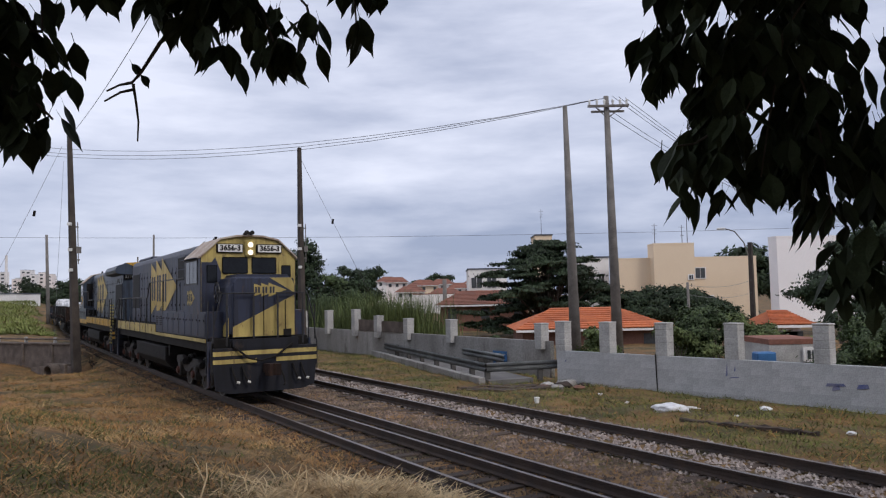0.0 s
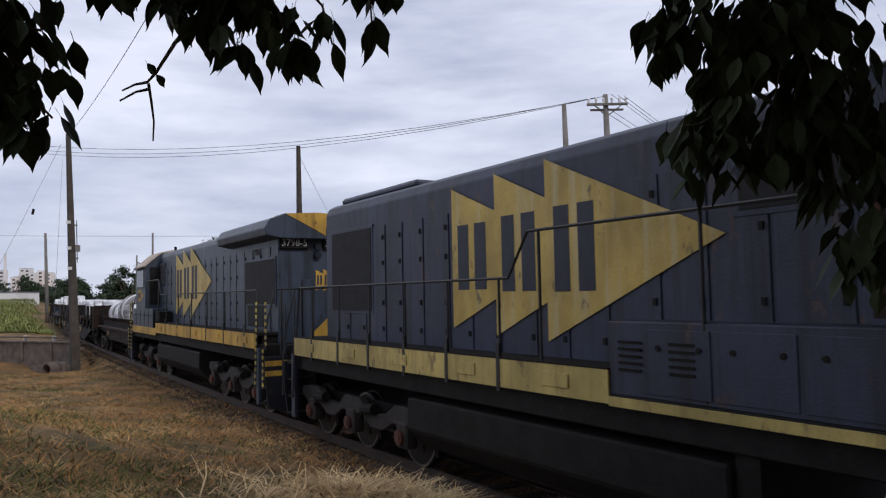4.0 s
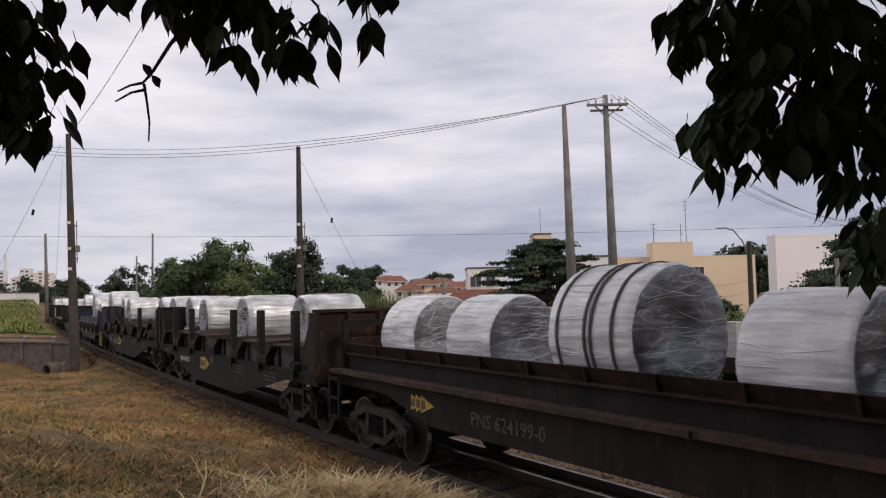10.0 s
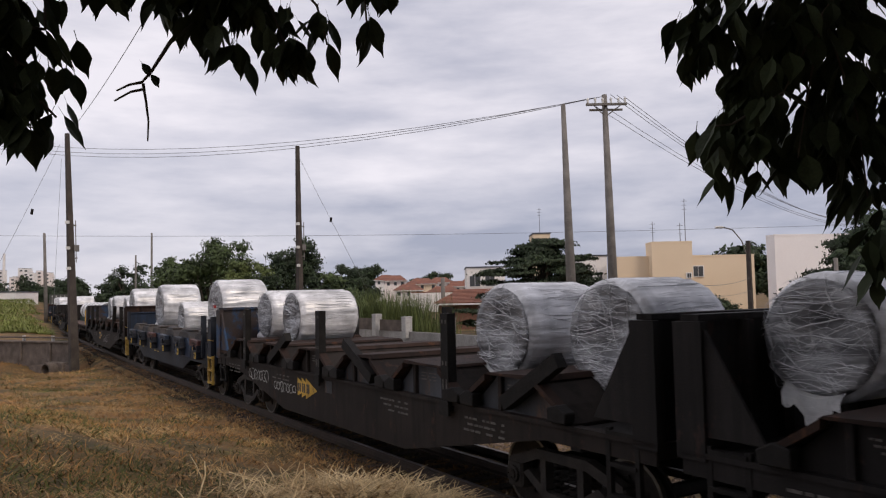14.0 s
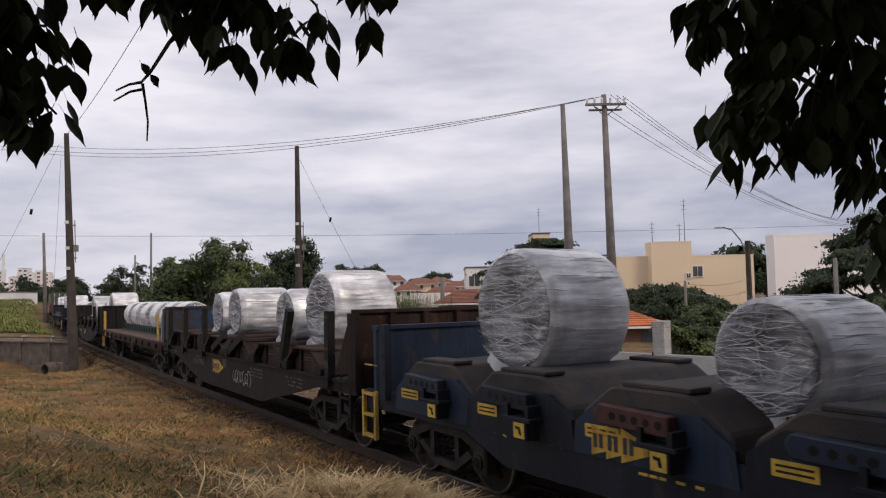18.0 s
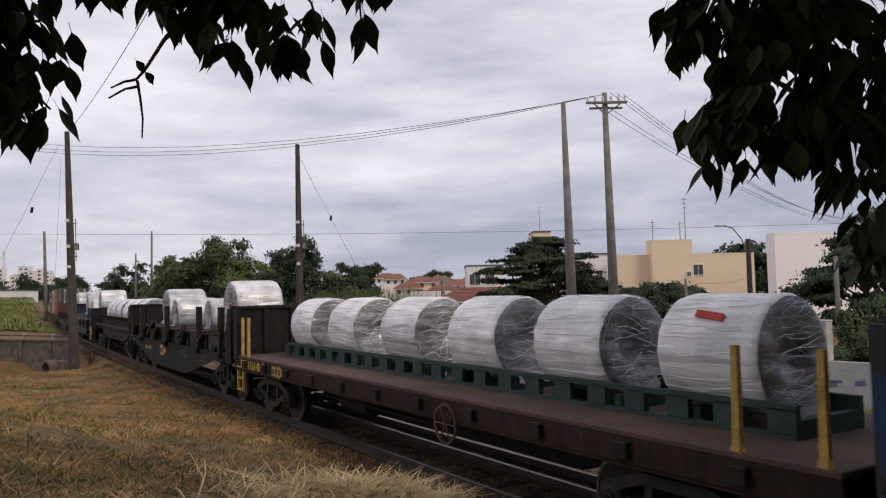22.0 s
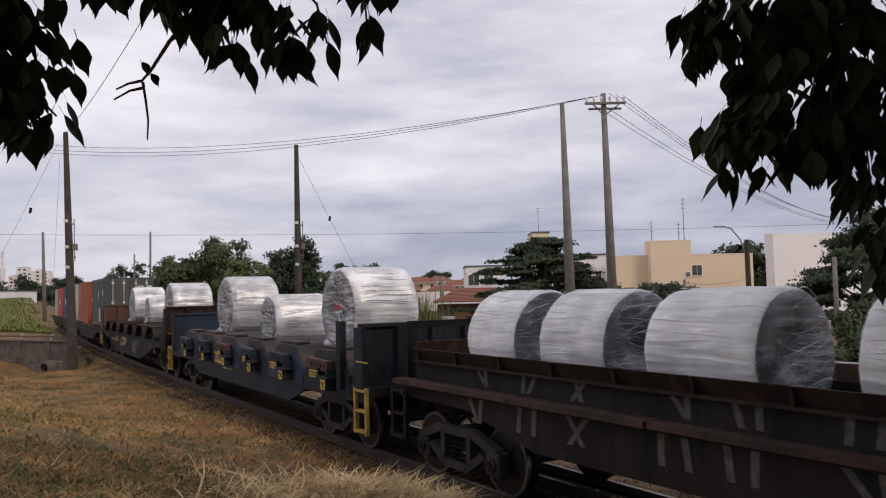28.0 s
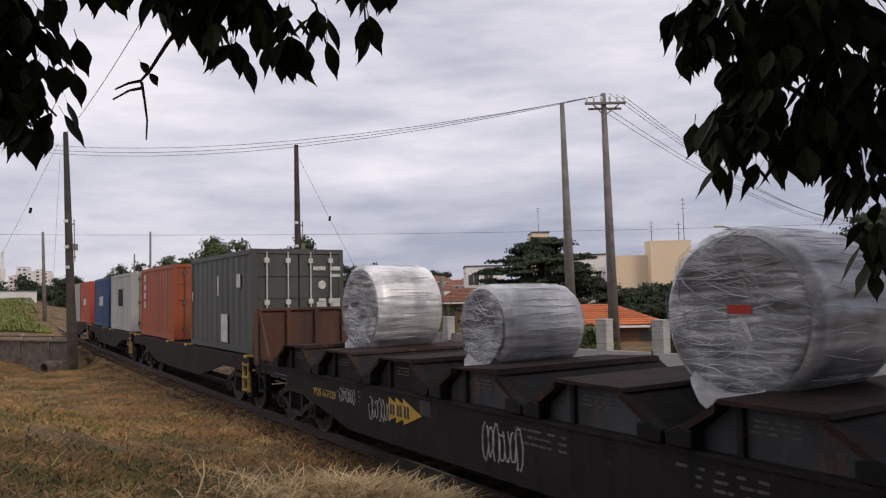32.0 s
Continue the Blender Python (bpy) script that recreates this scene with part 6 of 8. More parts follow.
def stone(r, p):
    a, b, c = (r.uniform(0.02, 0.055) for _ in range(3))
    t = r.uniform(0, 3.14)
    ct, st = math.cos(t), math.sin(t)
    out = []
    for x, y, z in ((a, 0.3 * b, 0), (-0.2 * a, b, 0.2 * c), (-a, -0.1 * b, 0), (0.2 * a, -b, -0.1 * c), (0.2 * a, 0.1 * b, c), (-0.1 * a, 0, -c)):
        x, y, z = (v * r.uniform(0.8, 1.2) for v in (x, y, z))
        out.append((p[0] + x * ct - y * st, p[1] + x * st + y * ct, p[2] + z))
    return out, ((0, 1, 4), (1, 2, 4), (2, 3, 4), (3, 0, 4), (1, 0, 5), (2, 1, 5), (3, 2, 5), (0, 3, 5))


def blade(lo, hi, w, flat):
    def build(r, p):
        l, t, wd = r.uniform(lo, hi), r.uniform(0, 6.283), w * r.uniform(0.6, 1.4)
        up = r.uniform(0.1, 1.0) * (1 - flat)
        dx, dy = math.cos(t), math.sin(t)
        run = math.sqrt(max(0.02, 1 - up * up))
        pts = []
        bend = r.uniform(-0.25, 0.25)
        for k, f in enumerate((0, 0.5, 1.0)):
            q = (p[0] + dx * l * run * f - dy * bend * l * f * (1 - f), p[1] + dy * l * run * f + dx * bend * l * f * (1 - f), p[2] + 0.01 + l * up * f - 0.3 * l * flat * f * f * up + (0.35 * l * flat * f * (1 - f)))
            g = wd * (1 - 0.6 * f)
            pts += [(q[0] - dy * g, q[1] + dx * g, q[2]), (q[0] + dy * g, q[1] - dx * g, q[2])]
        return pts, ((0, 1, 3, 2), (2, 3, 5, 4))
    return build


def on_line(s0, s1, l0, l1, bias=1.0, lift=0.0, patch=0.0):
    def where(r):
        s = s0 + (s1 - s0) * r.random() ** bias
        lat = r.uniform(l0, l1)
        p = rail_point(s, lat)
        if patch and noise.noise(Vector((p.x * 0.35, p.y * 0.35, patch))) < -0.05:
            return None
        return (p.x, p.y, height(p.x, p.y) + lift)
    return where


GRAVEL_DARK = mat("dirty_brown_gravel", (0.22, 0.165, 0.13), (0.085, 0.062, 0.048), 2.0, 0.95, 0, 0.3, 30, rand=0.5)
STRAW = mat("bleached_cut_straw", (0.5, 0.33, 0.135), (0.3, 0.18, 0.065), 1.2, 0.9, 0, 0.1, 30, rand=0.4)
STRAW_PALE = mat("pale_heaped_straw", (0.68, 0.52, 0.28), (0.32, 0.2, 0.08), 1.2, 0.9, 0, 0.1, 30, rand=0.45)
HAY = mat("brown_mown_hay", (0.34, 0.17, 0.05), (0.19, 0.095, 0.028), 0.6, 0.95, 0, 0.1, 30, rand=0.5)
HAY_DARK = mat("rotting_dark_hay", (0.09, 0.072, 0.022), (0.048, 0.042, 0.013), 0.6, 0.95, 0, 0.1, 30, rand=0.5)
LUSH = mat("lush_green_grass", (0.2, 0.23, 0.06), (0.13, 0.155, 0.04), 0.15, 0.9, 0, 0.1, 30, rand=0.35)
# dark brown soil, with the shade beside the train painted into its colour
SOIL = mat("shade_darkened_soil", (0.11, 0.08, 0.06), (0.045, 0.034, 0.027), 2.0, 0.95, 0, 0.3, 30, rand=0.5)
GREEN_BLADE = mat("dull_green_grass", (0.105, 0.12, 0.024), (0.055, 0.066, 0.014), 0.5, 0.9, 0, 0.1, 30, rand=0.4)
DRY_GREEN = mat("yellow_green_grass", (0.21, 0.2, 0.045), (0.11, 0.115, 0.03), 0.4, 0.9, 0, 0.1, 30, rand=0.4)


def on_bank(s0, s1, l0, l1, bias, seed, scale, cut, sharp=0.25, pile=0.0):
    """Places on the bank that bunch together where a noise of the given scale is high."""
    def where(r):
        for _ in range(12):
            s = s0 + (s1 - s0) * r.random() ** bias
            lat = l0 + (l1 - l0) * r.random()
            p = rail_point(s, lat)
            v = noise.noise(Vector((p.x * scale, p.y * scale, seed))) + 0.5 * noise.noise(Vector((p.x * scale * 2.7, p.y * scale * 2.7, seed + 5)))
            if r.random() < (v - cut) / sharp + 0.5:
                return (p.x, p.y, height(p.x, p.y) + pile * r.random() * max(0.0, min(1.0, (v - cut) * 2)))
        return None
    return where


scatter("ballast_stones", 15000, on_line(-9, 48, 1.05, 2.75, 1.6, -0.005), stone, GRAVEL_DARK, "dirty brown gravel between the two tracks", "gravel", 1)
scatter("ballast_stones", 15000, on_line(-9, 60, 2.75, 5.3, 1.6, 0.012), stone, STONE, "pale broken stone ballast of the second track", "gravel", 2)
scatter("track_gravel", 24000, on_line(-9, 44, -1.75, 1.1, 1.5, -0.01), stone, SOIL, "dark soil and gravel between the rails, darkened further for the train's shade", "gravel", 4)
scatter("dry_stalks", 3500, on_line(-9, 30, -1.4, 2.7, 1.4, 0.0, 4.0), blade(0.08, 0.3, 0.005, 0.5), HAY, "dead grass stalks among the sleepers", "straw", 14)


def heap(r):
    s, lat = -1.3 + r.gauss(0, 0.75), -2.7 + r.gauss(0, 0.75)
    if s < -8 or lat > -1.6:
        return None
    p = rail_point(s, lat)
    return (p.x, p.y, height(p.x, p.y) + 0.32 * r.random() * math.exp(-((s + 1.3) / 1.0) ** 2 - ((lat + 2.7) / 1.0) ** 2))


scatter("cut_straw", 5200, heap, blade(0.22, 0.75, 0.009, 0.5), STRAW_PALE, "heap of bleached cut straw on the bank", "straw", 5)
scatter("mown_hay", 70000, on_bank(-7, 50, -12, -1.0, 1.6, 1.0, 0.5, -0.25, 0.5, 0.06), blade(0.06, 0.28, 0.006, 0.45), HAY, "brown mown hay lying over the bank", "hay", 6)
scatter("mown_hay", 26000, on_bank(-7, 44, -12, -1.2, 1.5, 8.0, 0.8, 0.12, 0.2, 0.1), blade(0.08, 0.3, 0.005, 0.45), STRAW, "pale hay streaks on the bank", "hay", 7)
scatter("mown_hay", 24000, on_bank(-7, 44, -12, -1.0, 1.5, 15.0, 0.9, 0.1, 0.2), blade(0.06, 0.22, 0.008, 0.4), HAY_DARK, "dark rotting hay patches on the bank", "hay", 13)
scatter("grass_tufts", 26000, on_bank(-7, 34, -12, -2.2, 1.5, 22.0, 0.45, 0.12, 0.15), blade(0.05, 0.18, 0.006, 0.2), GREEN_BLADE, "short dull green grass on the bank", "grass", 8)
scatter("grass_tufts", 30000, on_bank(-7, 10, -14, -5.0, 1.2, 29.0, 0.5, -0.3, 0.3), blade(0.05, 0.2, 0.006, 0.2), GREEN_BLADE, "green grass on the upper bank", "grass", 15)
scatter("grass_verge", 46000, on_line(-10, 62, 5.2, 12, 1.35, 0.0), blade(0.06, 0.22, 0.008, 0.3), DRY_GREEN, "yellow-green grass between the track and the wall", "grass", 9)
scatter("grass_verge", 34000, on_bank(-10, 62, 5.3, 13, 1.35, 36.0, 0.6, 0.0, 0.2), blade(0.06, 0.22, 0.008, 0.25), GREEN_BLADE, "green grass patches by the wall", "grass", 10)
scatter("dry_verge", 8000, on_bank(-10, 24, 5.2, 11, 1.2, 43.0, 0.7, 0.08, 0.15, 0.05), blade(0.08, 0.3, 0.006, 0.6), HAY, "brown dead grass by the wall", "grass", 11)
scatter("field_grass", 70000, on_line(66, 165, -40, -1.9, 1.6, 0.0), blade(0.2, 0.6, 0.04, 0.15), LUSH, "tall green field grass beyond the culvert", "grass", 12)
# ---- walls, poles, wires, buildings ----------------------------------------
BLOCK = mat("painted_block_wall", (0.5, 0.5, 0.49), (0.36, 0.365, 0.37), 0.9, 0.9, 0, 0.3, 25, (0.2, 0.19, 0.17), 0.59, rand=0.1)
MORTAR = mat("wall_joints", (0.45, 0.45, 0.44), (0.36, 0.36, 0.36), 3, 0.95)
PILLAR = mat("bare_concrete_pillar", (0.45, 0.44, 0.42), (0.33, 0.325, 0.31), 2, 0.9, 0, 0.4, 20, (0.2, 0.19, 0.17), 0.64)
OLD_RENDER = mat("dirty_old_render", (0.34, 0.33, 0.31), (0.2, 0.19, 0.175), 0.8, 0.95, 0, 0.4, 15, (0.1, 0.09, 0.08), 0.58, streak=True)
CONCRETE = mat("weathered_pole_concrete", (0.2, 0.185, 0.17), (0.13, 0.12, 0.11), 2, 0.9, 0, 0.3, 25)
DARK_CONC = mat("stained_culvert_concrete", (0.15, 0.12, 0.1), (0.08, 0.065, 0.055), 2, 0.95, 0, 0.5, 15)
WIRE = mat("grey_wire", (0.16, 0.16, 0.17), None, 5, 0.6)
CERAMIC = mat("white_insulator", (0.75, 0.75, 0.72), None, 5, 0.3)
GALV = mat("galvanised_guardrail", (0.24, 0.25, 0.25), (0.16, 0.165, 0.165), 2, 0.55, 0.5, 0.1, 30)
WEATHERED = mat("grey_guardrail_post", (0.1, 0.095, 0.09), (0.06, 0.056, 0.053), 3, 0.9)
PLASTER_BEIGE = mat("beige_plaster", (0.76, 0.62, 0.45), (0.7, 0.56, 0.4), 0.12, 0.9, 0, 0.02, 60)
PLASTER_WHITE = mat("white_plaster", (0.8, 0.78, 0.76), (0.7, 0.68, 0.66), 0.12, 0.9, 0, 0.02, 60)
BRIGHT_WHITE = mat("fresh_white_plaster", (0.88, 0.85, 0.84), (0.84, 0.8, 0.79), 0.12, 0.9, 0, 0.02, 60)
PLASTER_PINK = mat("pinkish_plaster", (0.82, 0.76, 0.73), (0.76, 0.7, 0.67), 0.12, 0.9, 0, 0.02, 60)
TILE = mat("orange_roof_tile", (0.5, 0.15, 0.055), (0.38, 0.11, 0.045), 0.8, 0.85, 0, 0.3, 8, rand=0.15)
TILE_OLD = mat("brown_roof_tile", (0.24, 0.1, 0.065), (0.16, 0.075, 0.055), 0.6, 0.9, 0, 0.3, 8)
BRICK_WALL = mat("red_block_wall", (0.2, 0.1, 0.07), (0.14, 0.075, 0.055), 1.2, 0.9, 0, 0.3, 12)
SLATE = mat("dark_roof_edge", (0.09, 0.1, 0.12), None, 2, 0.8)
TARP = mat("blue_plastic", (0.05, 0.16, 0.36), (0.04, 0.12, 0.28), 3, 0.5)
PANE = mat("far_window_glass", (0.07, 0.075, 0.08), (0.05, 0.055, 0.06), 1, 0.2, 0, 0, 5, spec=0.6)
GRAFFITI = mat("blue_graffiti_paint", (0.1, 0.12, 0.26), (0.2, 0.2, 0.28), 3, 0.9)
ASPHALT = mat("worn_path", (0.16, 0.155, 0.15), (0.11, 0.105, 0.1), 1, 0.95)
BAG = film_mat("white_plastic_bag", (0.85, 0.85, 0.85), (0.6, 0.6, 0.62), (3.0, 3.0, 3.0), 0.3, 0.8, size=3.0)
DARK_POLE = mat("blackened_pole_concrete", (0.075, 0.062, 0.052), (0.045, 0.037, 0.032), 2, 0.9, 0, 0.3, 25)


def span(p, q):
    """The pose that runs its x axis from p to q, level, and the length."""
    d = Vector((q[0] - p[0], q[1] - p[1], 0))
    return Matrix.Translation((p[0], p[1], 0)) @ Matrix.Rotation(math.atan2(d.y, d.x), 4, "Z"), d.length


def block_wall(name, p, q, z0, z1, posts, z_post, label, blocks=True, post_w=0.21):
    m, n = span(p, q)
    wall = thing(name, m, label, "wall", "", "structure")
    bm = bm_new()
    box(bm, 0, n, -0.083, 0.083, z0 - 0.4, z1 - 0.006)
    part("wall_core", bm, MORTAR, wall)
    if blocks:
        bm = bm_new()
        box(bm, 0.002, 0.398, -0.087, 0.087, 0.002, 0.198, 0.003)
        block = mesh_of(bm, "block", BLOCK)
        rows = int((z1 - z0 + 0.2) / 0.2)
        for j in range(rows):
            x = -0.2 if j % 2 else 0.0
            while x < n - 0.1:
                ob = new("block", block)
                ob.parent = wall
                ob.location = (max(0.0, x), 0, z1 - (j + 1) * 0.2)
                x += 0.4
    else:
        bm = bm_new()
        box(bm, 0, n, -0.09, 0.09, z0 - 0.4, z1)
        part("render_coat", bm, OLD_RENDER, wall)
    for f, extra in posts:
        bm = bm_new()
        w = post_w
        z, top = z1, z_post + extra
        while z < top - 0.05:
            e = min(0.196, top - z)
            box(bm, f * n - w, f * n + w, -0.088, 0.3, z, z + e, 0.012)
            z += 0.2
        box(bm, f * n - w + 0.012, f * n + w - 0.012, -0.078, 0.29, z1 - 0.3, top - 0.01)
        box(bm, f * n - w - 0.012, f * n + w + 0.012, -0.1, 0.312, top - 0.04, top + 0.01, 0.01)
        part("pillar", bm, PILLAR, wall, "bare concrete block pillar")
    return wall


W0, W1 = (3.92, 26.5), (12.9, 16.5)
wall = block_wall("wall_block", W0, W1, -0.42, 0.79, ((0.012, 0), (0.152, 0), (0.31, 0), (0.48, 0.02), (0.665, 0.04), (0.9, 0.05)), 1.8,
                  "low grey painted block wall with tall bare pillars")
bm = bm_new()
for x, z, w, h in ((9.0, 0.22, 0.5, 0.1), (9.15, 0.12, 0.2, 0.18), (9.75, 0.2, 0.3, 0.14), (6.25, 0.3, 0.06, 0.4), (6.35, 0.25, 0.3, 0.05), (6.5, 0.45, 0.05, 0.2), (0.35, 0.4, 0.08, 0.1)):
    slab(bm, ((x, z), (x + w, z + 0.03), (x + w * 0.9, z + h), (x + 0.04, z + h * 0.8)), "y", -0.1, -0.096)
part("graffiti", bm, GRAFFITI, wall)
bm = bm_new()
rod(bm, (4.0, -0.11, -0.45), (3.96, -0.11, 0.85), 0.018)
part("drain_pipe", bm, BLACK, wall)
block_wall("wall_rear", (3.95, 28.2), (-9.0, 47.5), -0.3, 1.0, ((0.02, -0.05), (0.28, 0), (0.44, 0), (0.57, 0.1), (0.68, 0.42), (0.83, 0.35), (0.99, 0.3)), 1.72,
           "long weathered concrete wall with pillars behind the guardrails", False, 0.2)
bm = bm_new()
m, n = span((3.95, 28.2), (-9.0, 47.5))
for f0, f1, top in ((0.45, 0.56, 1.55), (0.58, 0.67, 1.6)):
    fence = bm_new()
    k = f0 * n + 0.2
    while k < f1 * n - 0.15:
        box(fence, k, k + 0.14, 0.1, 0.13, 1.0, top)
        k += 0.15
    solid("board_fence", fence, DARK_CONC, m, "dark board fence standing on the concrete wall", "fence", "board fences on the wall")
box(bm, 2.6, 3.5, 0.1, 0.12, -0.1, 0.5)
solid("blue_panel", bm, TARP, m, "faded blue panel leaning on the concrete wall", "panel")


def pole(name, x, y, z0, top, r0, r1, lean, label, square=False, steps_on=False):
    root = thing(name, Matrix.Translation((x, y, z0)), label, "pole")
    h = top - z0
    bm = bm_new()
    rod(bm, (0, 0, -0.5), (lean[0] * h, lean[1] * h, h), r0, r1, 4 if square else 12)
    part("shaft", bm, DARK_POLE if square else CONCRETE, root, "", not square)
    if steps_on:
        bm = bm_new()
        for z in (5.0, 6.1, 7.5):
            box(bm, lean[0] * z - 0.1, lean[0] * z + 0.1, -r0 - 0.05, -r0 + 0.05, z, z + 0.16)
        part("white_reflector", bm, CERAMIC, root)
        bm = bm_new()
        rod(bm, (0.3 + lean[0] * 6, 0, 5.4), (0.3 + lean[0] * 7.5, 0, 7.7), 0.025)
        for z in (5.6, 7.4):
            box(bm, lean[0] * z, lean[0] * z + 0.34, -0.03, 0.03, z, z + 0.07)
        box(bm, 0.22 + lean[0] * 6, 0.4 + lean[0] * 6, -0.12, 0.12, 6.0, 6.35)
        part("cable_bracket", bm, CONCRETE, root)
    return root


pole("utility_pole", -19.98, 40.6, -0.5, 12.0, 0.3, 0.14, (-0.042, 0), "dark concrete pole beside the culvert", True, True)
pole("utility_pole", -8.62, 45.0, -0.4, 11.95, 0.27, 0.13, (-0.008, 0), "slim concrete pole behind the tracks", True, True)
pole("utility_pole", 6.18, 36.0, -0.5, 11.9, 0.3, 0.11, (-0.015, 0), "tapered concrete pole behind the wall", False)
pd = pole("utility_pole", 9.1, 40.0, -0.5, 13.4, 0.31, 0.14, (-0.014, 0), "tall concrete power pole with a cross arm of insulators")
bm = bm_new()
box(bm, -1.25, 0.95, -0.3, -0.18, 13.25, 13.38, 0.01)
box(bm, -1.0, 0.8, 0.1, 0.2, 13.05, 13.16, 0.01)
pipe(bm, [(-0.8, -0.2, 13.25), (-0.2, -0.1, 12.7)], 0.03)
pipe(bm, [(0.6, -0.2, 13.25), (-0.15, -0.1, 12.7)], 0.03)
part("cross_arm", bm, CONCRETE, pd)
bm = bm_new()
for x in (-1.15, -0.75, -0.35, 0.1, 0.5, 0.85):
    rod(bm, (x, -0.24, 13.38), (x, -0.24, 13.6), 0.05, 0.07, 8)
    rod(bm, (x, -0.24, 13.6), (x, -0.24, 13.68), 0.08, 0.03, 8)
part("insulators", bm, CERAMIC, pd)
pole("utility_pole", -46.6, 88.0, -0.6, 10.95, 0.24, 0.14, (-0.035, 0), "distant leaning pole in the green field")
pole("utility_pole", -42.9, 110.0, -0.6, 12.7, 0.2, 0.13, (0, 0), "distant slim pole above the trees")
pole("utility_pole", -61.7, 150.0, -0.6, 11.9, 0.22, 0.15, (0, 0), "far pole above the trees")
pole("utility_pole", 23.6, 45.0, -0.6, 4.5, 0.16, 0.12, (0.0, 0), "short pale pole among the trees")
pole("utility_pole", 12.95, 40.0, -0.6, 3.25, 0.09, 0.07, (-0.01, 0), "short thin post among the bushes")
pole("utility_pole", -0.1, 90.0, -0.6, 4.8, 0.28, 0.25, (0, 0), "short wooden post among the roofs")
lp = pole("street_lamp", 24.5, 60.0, -0.6, 6.6, 0.24, 0.2, (0, 0), "dark pole with a curved street lamp arm", True)
bm = bm_new()
pipe(bm, [(0, 0, 5.6), (-0.5, 0, 7.2), (-1.2, 0, 8.1), (-2.0, 0, 8.35)], 0.05)
part("lamp_arm", bm, CONCRETE, lp)
bm = bm_new()
box(bm, -2.6, -1.95, -0.15, 0.15, 8.25, 8.42, 0.05)
part("lamp_head", bm, CERAMIC, lp)


def wire(p, q, sag, r=0.014, label="thin overhead wire", n=14):
    p, q = Vector(p), Vector(q)
    bm = bm_new()
    pts = []
    for i in range(n + 1):
        f = i / n
        v = p.lerp(q, f)
        v.z -= 4 * sag * f * (1 - f)
        pts.append(v)
    pipe(bm, pts, r, 4)
    return solid("overhead_wire", bm, WIRE, None, label, "wire", "overhead wires")


wire((-53.4, 75, 20.9), (7.95, 39.8, 13.1), 2.55, 0.019, "thin overhead wire sagging between the poles")
wire((-53.4, 75, 20.5), (8.35, 39.8, 13.2), 2.75, 0.019, "thin overhead wire sagging between the poles")
wire((-53.4, 75, 20.3), (8.75, 39.8, 13.25), 2.95, 0.019, "thin overhead wire sagging between the poles")
for k, (x, z) in enumerate(((9.2, 13.35), (9.55, 13.3), (9.9, 13.25), (8.6, 12.9), (8.4, 12.7))):
    wire((x, 39.8, z), (51.4 + k * 0.5, 90, 10.9 - k * 0.25), 2.2, 0.019, "thin overhead wire running to the houses")
wire((-20.65, 40.6, 11.75), (-7.2, 19.5, 11.3), 0.3, 0.012, "guy wire rising from the dark pole")
wire((-20.9, 40.6, 11.4), (-23.2, 38.5, 4.2), 0.05, 0.012, "guy wire of the dark pole")
wire((-20.8, 40.6, 10.6), (-22.1, 42.2, -0.4), 0.1, 0.008, "guy wire of the dark pole")
wire((-8.65, 45, 11.3), (-5.2, 51, 3.2), 0.05, 0.012, "guy wire of the slim pole")
pole("utility_pole", -110, 130, -0.6, 15.8, 0.2, 0.14, (0, 0), "far pole carrying the long wire")
pole("utility_pole", 100, 130, -0.6, 14.2, 0.2, 0.14, (0, 0), "far pole carrying the long wire")
wire((-110, 130, 15.6), (100, 130, 14.0), 1.5, 0.03, "distant thin overhead wire crossing the sky")
wire((12.9, 40, 3.1), (24.5, 60, 3.6), 0.3, 0.012, "low cable among the trees")
wire((12.9, 40, 2.6), (24.5, 60, 2.6), 0.3, 0.012, "low cable among the trees")
for p in ((-21.85, 39.6, 7.6), (-7.1, 47.3, 7.65)):
    bm = bm_new()
    rod(bm, (0, 0, -0.15), (0.05, 0, 0.15), 0.07, 0.07, 8)
    solid("guy_insulator", bm, BLACK, Matrix.Translation(p), "dark insulator on a guy wire", "insulator")

# culvert
cv = thing("culvert", None, "stained concrete culvert head with a round drain pipe", "culvert", "", "structure")
cm, cn = span((-38.0, 50.3), (-20.55, 41.15))
cv.matrix_basis = cm
bm = bm_new()
box(bm, 0, cn, 0, 0.35, -1.8, 0.5)
box(bm, cn - 1.5, cn + 0.1, -0.45, 0.0, -2.0, -0.5, 0.04)
slab(bm, ((cn - 1.5, -0.6), (cn - 1.5, -1.9), (cn - 3.2, -1.9), (cn - 3.0, -0.75)), "y", -0.3, 0.0)
slab(bm, ((cn + 0.1, -0.6), (cn + 0.1, -1.9), (cn + 0.8, -1.9), (cn + 0.7, -0.8)), "y", -0.3, 0.0)
part("head_wall", bm, DARK_CONC, cv)
bm = bm_new()
box(bm, 0, cn + 0.1, -0.08, 0.43, 0.5, 0.6, 0.02)
part("coping", bm, DARK_CONC, cv)
for x in (cn - 1.6, cn - 4.2, cn - 6.8):
    bm = bm_new()
    box(bm, x - 0.12, x + 0.12, -0.1, 0.0, -0.5, 0.5, 0.02)
    part("rib", bm, DARK_CONC, cv)
    bm = bm_new()
    box(bm, x - 0.07, x + 0.07, 0.1, 0.24, 0.6, 0.9, 0.01)
    part("rail_post", bm, PILLAR, cv, "pale concrete rail post")
bm = bm_new()
pipe(bm, [(0, 0.12, 0.8), (cn, 0.12, 0.8)], 0.045)
part("top_rail", bm, DARK_CONC, cv)
bm = bm_new()
ring(bm, (cn - 0.62, -0.62, -0.9), "y", 0.4, 0.33, 0.35, 20)
